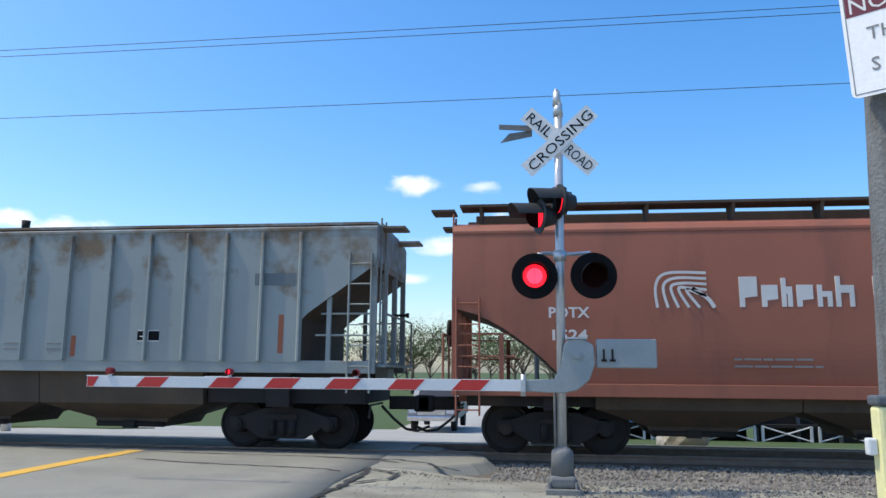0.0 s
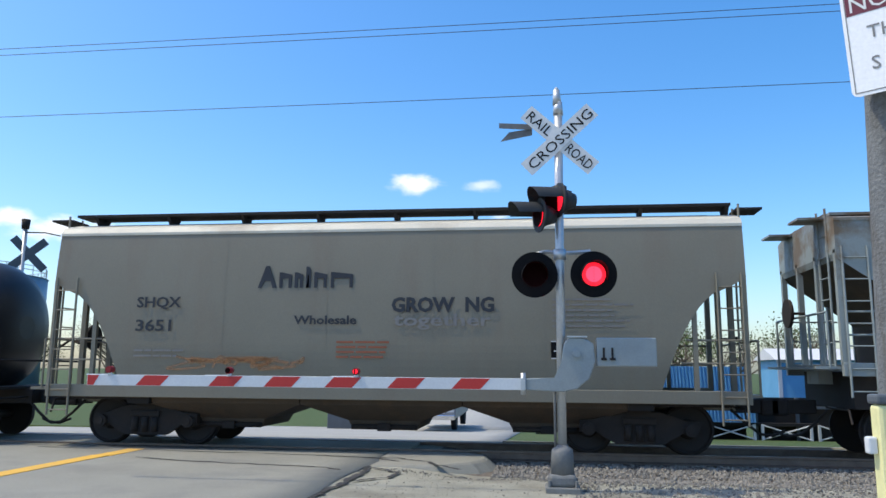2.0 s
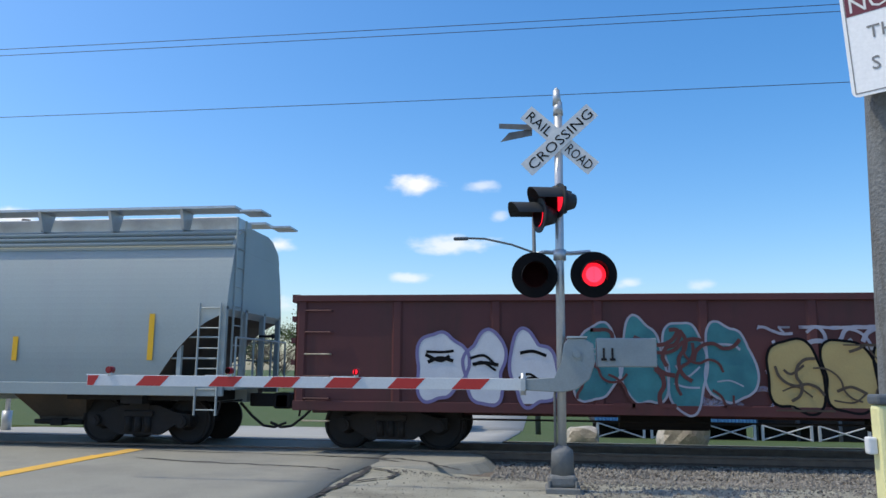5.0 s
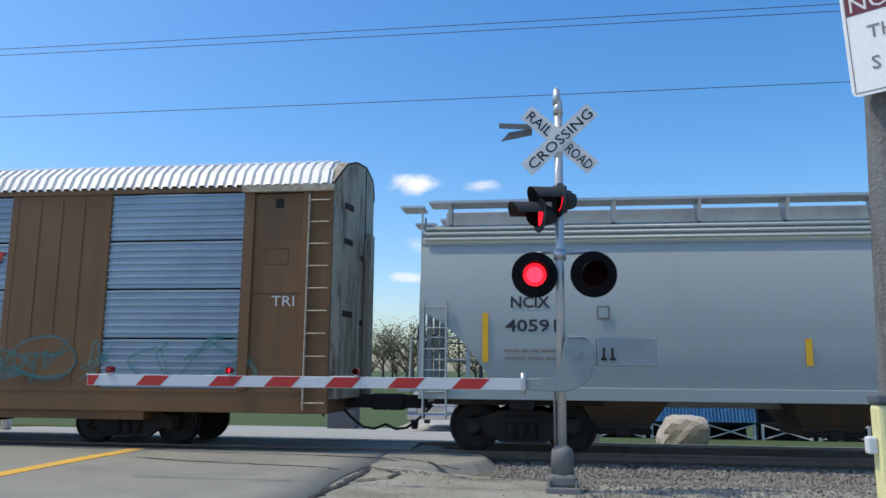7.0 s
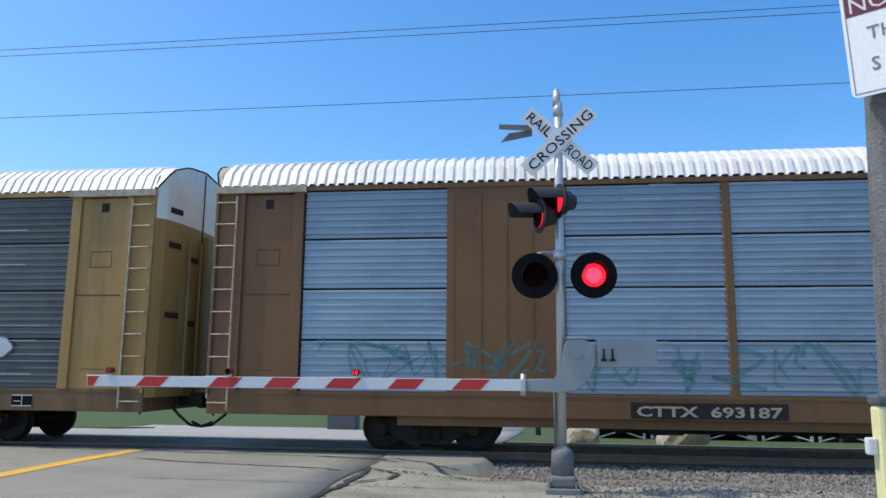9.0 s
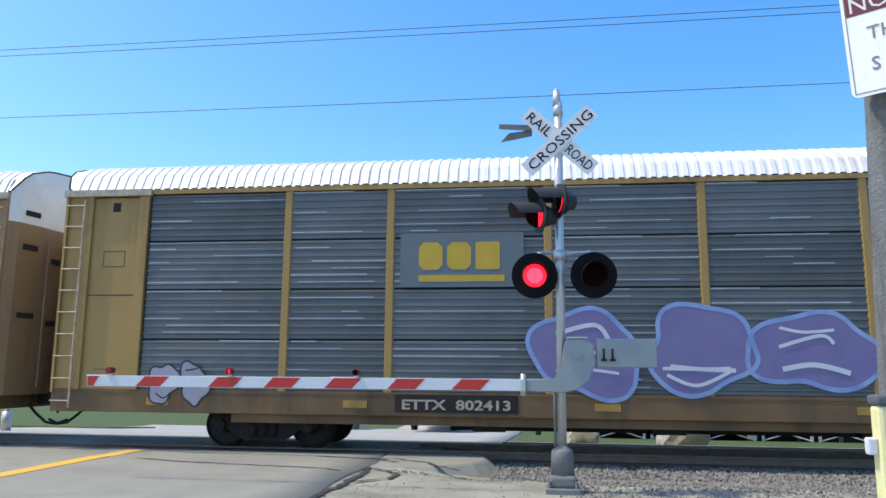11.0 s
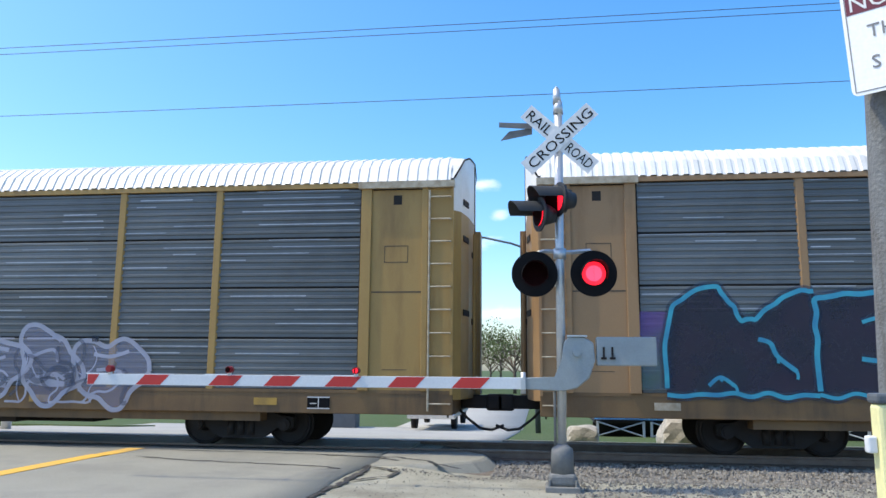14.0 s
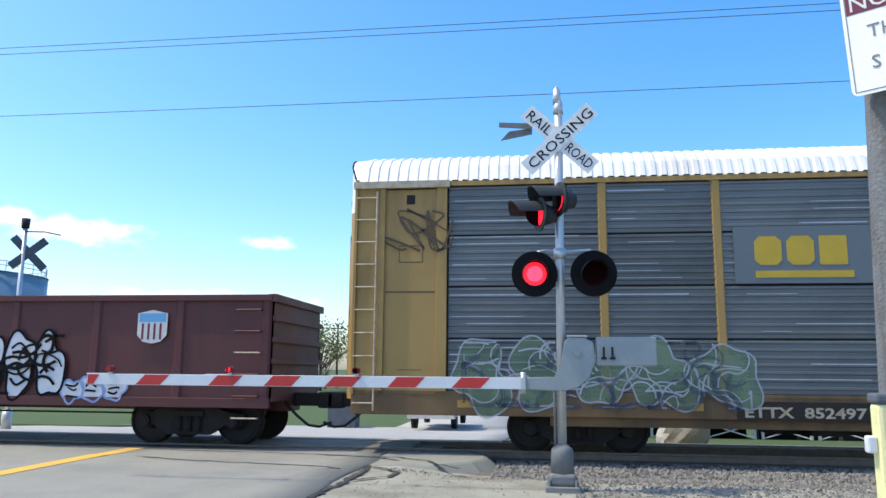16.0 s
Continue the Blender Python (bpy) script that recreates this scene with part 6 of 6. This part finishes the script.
def sign_pole():
    p = thing("utility_pole", "weathered grey wooden pole beside the road", "pole", at=pose(2.235, 5.16, -.06, 0, 1.9, 0))
    bm = bmesh.new()
    n = 26
    rows = []
    for j in range(15):
        z = 9.2 * j / 14
        r = .15 - .001 * z
        lean = -.018 * z * .0
        rows.append([(lean + (r + .006 * noise.noise((i * 1.7, z * .4, 2))) * math.cos(2 * math.pi * i / n), (r + .006 * noise.noise((i * 1.7, z * .4, 2))) * math.sin(2 * math.pi * i / n), z) for i in range(n)])
    loft(bm, rows, smooth=True)
    part("shaft", bm, M_POLE_WOOD, p)
    s = thing("road_sign", "white metal notice sign with a maroon heading, on the pole", "sign", at=pose(2.005, 4.90, 3.205, 0, 0, -31) @ pose(0, 0, 0, 0, -2.5, 0))
    bm = bmesh.new()
    w, h, r = .46, .82, .04
    out = []
    for cx, cz, a0 in ((w - r, r, -90), (w - r, h - r, 0), (r, h - r, 90), (r, r, 180)):
        out += [(cx + r * math.cos(radians(a0 + k * 30)), cz + r * math.sin(radians(a0 + k * 30))) for k in range(4)]
    prism(bm, out, "y", -.002, .002)
    part("plate", bm, M_SIGN_BRIGHT, s)
    bm = bmesh.new()
    for x0, x1, z0, z1 in ((.02, .44, .02, .026), (.02, .026, .026, .794), (.434, .44, .026, .794)):
        box(bm, x0, x1, -.0045, -.003, z0, z1)
    part("border", bm, M_GREY_PRINT, s)
    bm = bmesh.new()
    box(bm, .027, .433, -.0045, -.003, .55, .70)
    part("heading", bm, M_MAROON, s)
    lettering("heading_words", "NO", .15, M_SIGN_WHITE, s, pose(.04, -.0055, .57, 90, 0, 0), extrude=.0008)
    lettering("word", "TH", .125, M_GREY_PRINT, s, pose(.13, -.0055, .37, 90, 0, 0), extrude=.0008)
    lettering("word", "S", .125, M_GREY_PRINT, s, pose(.13, -.0055, .16, 90, 0, 0), extrude=.0008)
    bm = bmesh.new()
    box(bm, .02, .36, .003, .26, .10, .14)
    box(bm, .02, .36, .003, .26, .62, .66)
    part("bracket", bm, M_GALV, s)
    bm = bmesh.new()
    for z0 in (.37, .16):
        box(bm, .33, .42, -.0045, -.003, z0, z0 + .09)
    part("faded_lines", bm, M_GREY_PRINT, s)
    m = thing("marker_post", "pale yellow utility marker post with a dark cap", "marker post", at=pose(1.86, 4.40, -.06))
    bm = bmesh.new()
    box(bm, -.085, .085, -.06, .06, 0, 1.36, .022)
    part("post", bm, M_MARKER, m)
    bm = bmesh.new()
    box(bm, -.092, .092, -.067, .067, 1.361, 1.415, .015)
    part("cap", bm, M_GREYBOX, m, "dark cap")
    bm = bmesh.new()
    box(bm, -.030, .075, -.0645, -.0605, .25, 1.24)
    part("decal", bm, M_LETTER_GREY, m)
    bm = bmesh.new()
    for i in range(9):
        box(bm, -.025, .012, -.068, -.065, 1.12 - i * .085, 1.165 - i * .085)
    part("decal_lines", bm, M_LETTER_BLACK, m)
    bm = bmesh.new()
    box(bm, -.135, -.086, -.03, .03, 1.10, 1.19, .01)
    part("clip", bm, M_WHITE_BAND, m)


def boulders():
    for i, (x, y, w, h, sd) in enumerate(((.93, 18.4, .42, .46, 3), (3.22, 18.5, .60, .74, 8))):
        bm = bmesh.new()
        bmesh.ops.create_icosphere(bm, subdivisions=3, radius=1)
        for v in bm.verts:
            q = v.co.copy()
            box_k = max(abs(q.x), abs(q.y), abs(q.z))
            q = q.lerp(q / box_k * .82, .55)
            q *= 1 + .16 * noise.noise(v.co * 1.3 + Vector((sd, 0, 0))) + .05 * noise.noise(v.co * 4 + Vector((sd, 0, 0)))
            v.co = Vector((q.x * w, q.y * w * .8, q.z * h * .62 + h * .42))
            v.co.x += v.co.z * .12
        for f in bm.faces:
            f.smooth = False
        b = new("boulder", as_mesh("boulder", bm, M_BOULDER))
        b.location = (x, y, ground_height(x, y) - .04)
        tagged(b, "pale granite boulder on the grass edge" if i else "low rounded granite boulder on the grass edge", "boulder", "boulders by the track")


def blue_buildings():
    b = thing("blue_shed", "open shed with blue ribbed panel wall on white braced trestles", "shed", at=pose(0, 26, ground_height(0, 26)))
    x0, x1 = 1.75, 6.9
    bm = bmesh.new()
    n = 46
    pts = []
    for i in range(n):
        a = x0 + (x1 - x0) * i / n
        d = (x1 - x0) / n
        pts += [(a, 0), (a + d * .5, 0), (a + d * .6, -.04), (a + d * .9, -.04)]
    lo = [bm.verts.new((x, y, .56)) for x, y in pts]
    hi = [bm.verts.new((x, y + .5, 2.35)) for x, y in pts]
    for i in range(len(pts) - 1):
        bm.faces.new((lo[i], lo[i + 1], hi[i + 1], hi[i]))
    bmesh.ops.solidify(bm, geom=bm.faces[:], thickness=.01)
    part("ribbed_panel", bm, M_BLUE, b)
    bm = bmesh.new()
    box(bm, x0, x1 + 2, .1, 4, .44, .54)
    part("deck", bm, M_UNDER, b)
    bm = bmesh.new()
    box(bm, x0, 6.8, .9, 1.0, -.05, .44)
    part("back_skirt", bm, M_UNDER, b, "dark skirt behind the trestles")
    bm = bmesh.new()
    box(bm, 6.95, 11.2, .5, .62, -.05, 1.35)
    part("side_wall", bm, M_UNDER, b, "dark open side of the shed")
    for x in (7.0, 8.3, 9.6, 10.9):
        bm = bmesh.new()
        box(bm, x - .05, x + .05, .36, .46, -.05, 1.35)
        part("post", bm, M_GREYBOX, b)
    bm = bmesh.new()
    box(bm, 6.95, 11.2, .30, .42, 1.0, 1.08)
    part("rail", bm, M_GREYBOX, b)
    for i in range(5):
        bm = bmesh.new()
        x = x0 + .1 + i * 1.75
        for xx in (x, x + 1.5):
            box(bm, xx - .04, xx + .04, .05, .13, -.05, .5)
        rod(bm, (x, .09, .02), (x + 1.5, .09, .48), .025, 6)
        rod(bm, (x, .06, .48), (x + 1.5, .06, .02), .025, 6)
        part("trestle", bm, M_WHITE_WALL, b, "white X-braced trestle")
    s = thing("blue_hut", "small blue hut with white corner trim and pale roof", "hut", at=pose(8.9, 30, ground_height(9, 30)))
    bm = bmesh.new()
    box(bm, 0, 2.9, 0, 2.5, .9, 2.9)
    part("wall", bm, M_BLUE, s)
    bm = bmesh.new()
    for x in (0, 1.05, 2.9):
        box(bm, x - .07, x + .07, -.03, .0, .9, 2.9)
    box(bm, -.1, 1.1, -.04, 0, 2.78, 2.9)
    part("trim", bm, M_WHITE_WALL, s)
    bm = bmesh.new()
    prism(bm, [(-.25, 2.9), (2.75, 2.9), (1.25, 3.35)], "x", -.2, 3.1)
    part("roof", bm, M_WHITE_WALL, s)
    bm = bmesh.new()
    for x in (.1, 1.45, 2.8):
        box(bm, x - .06, x + .06, .1, .22, -.05, .9)
    box(bm, -.3, 3.2, -.6, 2.6, .78, .9)
    part("stilts", bm, M_GREYBOX, s)


def pickup():
    t = thing("pickup_truck", "silver pickup truck parked facing the tracks", "pickup truck", at=pose(-4.31, 30.0, ground_height(-4.31, 30.0) + .03))
    bm = bmesh.new()
    side = [(0, .45), (0, .95), (.15, 1.08), (1.25, 1.15), (1.75, 1.75), (3.2, 1.80), (3.45, 1.2), (5.4, 1.18), (5.4, .5)]
    prism(bm, side, "x", -.96, .96)
    bmesh.ops.bevel(bm, geom=bm.edges[:], offset=.06, segments=2, affect="EDGES")
    part("body", bm, M_TRUCK_PAINT, t)
    for v in (0,):
        bm = bmesh.new()
        vs = [bm.verts.new(p) for p in ((-.78, 1.30, 1.20), (.78, 1.30, 1.20), (.70, 1.72, 1.70), (-.70, 1.72, 1.70))]
        bm.faces.new(vs)
        bmesh.ops.translate(bm, verts=bm.verts, vec=(0, -.035, .03))
        bmesh.ops.solidify(bm, geom=bm.faces[:], thickness=.01)
        part("windscreen", bm, M_GLASS_DARK, t)
    bm = bmesh.new()
    box(bm, -.55, .55, -.03, .02, .68, .94, .01)
    part("grille", bm, M_CHROME, t)
    for x in (-.75, .75):
        bm = bmesh.new()
        box(bm, x - .15, x + .15, -.03, .02, .74, .94, .02)
        part("headlight", bm, M_WHITE_WALL, t)
        bm = bmesh.new()
        rod(bm, (x * 1.22, .95, .38), (x * .95, .95, .38), .38, 20)
        part("wheel", bm, M_UNDER, t)
        bm = bmesh.new()
        rod(bm, (x * 1.22, 4.4, .38), (x * .95, 4.4, .38), .38, 20)
        part("wheel", bm, M_UNDER, t)
    bm = bmesh.new()
    box(bm, -.95, .95, -.12, .02, .45, .64, .03)
    part("bumper", bm, M_CHROME, t)


def street_furniture():
    b = thing("utility_cabinet", "dark grey utility cabinet on the grass", "utility cabinet", at=pose(-8.5, 32.5, ground_height(-8.5, 32.5)))
    bm = bmesh.new()
    box(bm, -.62, .62, -.4, .4, 0, 1.28, .03)
    part("cabinet", bm, M_GREYBOX, b)
    bm = bmesh.new()
    box(bm, -.66, .66, -.44, .44, 1.281, 1.33)
    part("lid", bm, M_GREYBOX, b)
    l = thing("street_lamp", "slim grey street lamp with a curved arm", "street lamp", at=pose(-.13, 30, ground_height(0, 30), 0, -.6, 0))
    bm = bmesh.new()
    rod(bm, (0, 0, 0), (0, 0, 8.7), .11, 10, .07)
    pipe(bm, [(0, 0, 7.1), (-.9, 0, 7.45), (-2.0, 0, 7.72), (-2.75, 0, 7.76)], .045)
    part("pole", bm, M_GREYBOX, l)
    bm = bmesh.new()
    box(bm, -3.25, -2.65, -.12, .12, 7.68, 7.80, .04)
    part("lamp_head", bm, M_GREYBOX, l)
    for x, y, z in ((-27.3, 100, 7.6), (-10.2, 95, 7), (22, 88, 8)):
        p = thing("power_pole", "distant wooden power pole with a crossarm", "power pole", "distant power poles", pose(x, y, ground_height(x, y)))
        bm = bmesh.new()
        rod(bm, (0, 0, 0), (0, 0, z + 1), .16, 8, .11)
        part("shaft", bm, M_BARK, p)
        bm = bmesh.new()
        box(bm, -1.1, 1.1, -.06, .06, z + .3, z + .45)
        part("crossarm", bm, M_BARK, p)


CRACK_A = [(-2.73, 8.92), (-2.71, 9.53), (-2.65, 10.08), (-2.65, 10.74), (-2.64, 11.49), (-2.74, 12.1)]
CRACK_B = [(-2.67, 11.84), (-2.4, 11.68), (-2.14, 11.4), (-2.13, 10.79), (-2.4, 10.57), (-2.62, 10.37)]
CRACK_C = [(-3.94, 13.26), (-3.06, 13.09), (-2.47, 13.12), (-1.99, 12.8), (-1.47, 12.14), (-1.06, 11.55)]


def road_marks():
    bm = bmesh.new()
    for x0 in (-7.66,):
        n = 30
        for i in range(n):
            y0, y1 = -4 + 17.6 * i / n, -4 + 17.6 * (i + 1) / n
            box(bm, x0, x0 + .31, y0, y1, -.04, ground_height(-5, (y0 + y1) / 2) + .038)
   
    tagged(new("road_line", as_mesh("road_line", bm, M_YELLOW_LINE)), "worn broad yellow centre line", "road marking", kind="structure")
    rng = random.Random(4)
    for pts in ([(-6.8, 12.3), (-5.5, 11.9), (-4.2, 11.75), (-3.3, 11.6), (-2.95, 11.3)], [(-9.5, 13.6), (-6.5, 13.45), (-4.2, 13.3), (-2.8, 13.0), (-2.2, 12.6)], CRACK_A, CRACK_B, CRACK_C):
        bm = bmesh.new()
        fine = []
        for (xa, ya), (xb, yb) in zip(pts, pts[1:]):
            for k in range(6):
                fine.append((xa + (xb - xa) * k / 6 + rng.gauss(0, .025), ya + (yb - ya) * k / 6 + rng.gauss(0, .025)))
        for (xa, ya), (xb, yb) in zip(fine, fine[1:]):
            w = rng.uniform(.012, .035) * (2.2 if pts[0][1] < 9.5 else 1.3)
            d = Vector((xb - xa, yb - ya)).normalized()
            nx, ny = -d.y * w, d.x * w
            z = ground_height(-5, ya) + .036 if xa < -2.8 else (-.028 if ya > 11.9 else ground_height(xa, ya) + .022)
            bm.faces.new([bm.verts.new(p) for p in ((xa - nx, ya - ny, z), (xb - nx, yb - ny, z), (xb + nx, yb + ny, z), (xa + nx, ya + ny, z))])
        tagged(new("road_crack", as_mesh("road_crack", bm, M_CRACK)), "dark tar-filled crack in the asphalt", "road crack", kind="structure")


ground()
slab("road", (-12.4, -2.75, -8, 14.33), M_ASPHALT, "weathered grey asphalt road with cracked edges")
slab("far_road", (-17.5, -.9, 15.98, 33.0), M_CONCRETE, "pale concrete road beyond the tracks", lift=.03)
slab("driveway", (-6.3, -.8, 33.0, 75), M_CONCRETE, "pale concrete driveway running away from the tracks", lift=.028, grid=2)
slab("sidewalk", (-.85, 30, 16.9, 17.7), M_CONCRETE, "pale concrete path along the tracks", lift=.05)
slab("grass_verge", (-25, -14.7, 25.2, 27.9), M_GRASS, "strip of spring grass beyond the road", lift=.07, category="grass verge")
apron()
rails()
ballast_stones()
road_marks()
build_train()
decorate()
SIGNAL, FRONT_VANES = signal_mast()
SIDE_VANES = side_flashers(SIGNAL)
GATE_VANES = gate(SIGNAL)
far_signal()
silo()
trees()
wires()
line_poles()
sign_pole()
boulders()
blue_buildings()
pickup()
street_furniture()


# ---- motion: the train rolls by at an even pace, the flashers alternate ----
SPEED = 12.6
SLIP = [(0, .18), (.5, .17), (1, -.15), (1.5, .13), (2, -.13), (2.5, .10), (3, -.12), (3.5, .0), (4, -.28), (4.3, -.32), (6.3, .15), (6.5, .25), (7, .25), (7.5, .25), (8, .1), (8.5, .03), (9, -.12), (11.5, -.03), (12, -.1), (12.5, -.15), (13, -.18), (13.5, .05), (14, -.11), (14.5, .1), (15, -.05), (15.5, .13), (16, -.03)]


def rolled(t):
    for (a, p), (b, q) in zip(SLIP, SLIP[1:]):
        if a <= t <= b:
            return SPEED * t + p + (q - p) * (t - a) / (b - a)
    return SPEED * t


def motions():
    times = sorted({0, 16, *[i * .5 for i in range(33)], *[a for a, _ in SLIP]})
    for car, u in TRAIN:
        walk(car, [(t, pose(u + rolled(t), TRACK_Y, 0)) for t in times])
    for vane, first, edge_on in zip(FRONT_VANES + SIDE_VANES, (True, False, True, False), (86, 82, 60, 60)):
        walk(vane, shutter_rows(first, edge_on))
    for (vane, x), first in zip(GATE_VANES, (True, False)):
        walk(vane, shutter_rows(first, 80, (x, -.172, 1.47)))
    for w, x, r in ROLLING:
        turn = math.degrees(SPEED / FPS / r)
        walk(w, [(i / FPS, pose(x, 0, r, 0, turn * i, 0)) for i in range(16 * FPS + 1)])


motions()
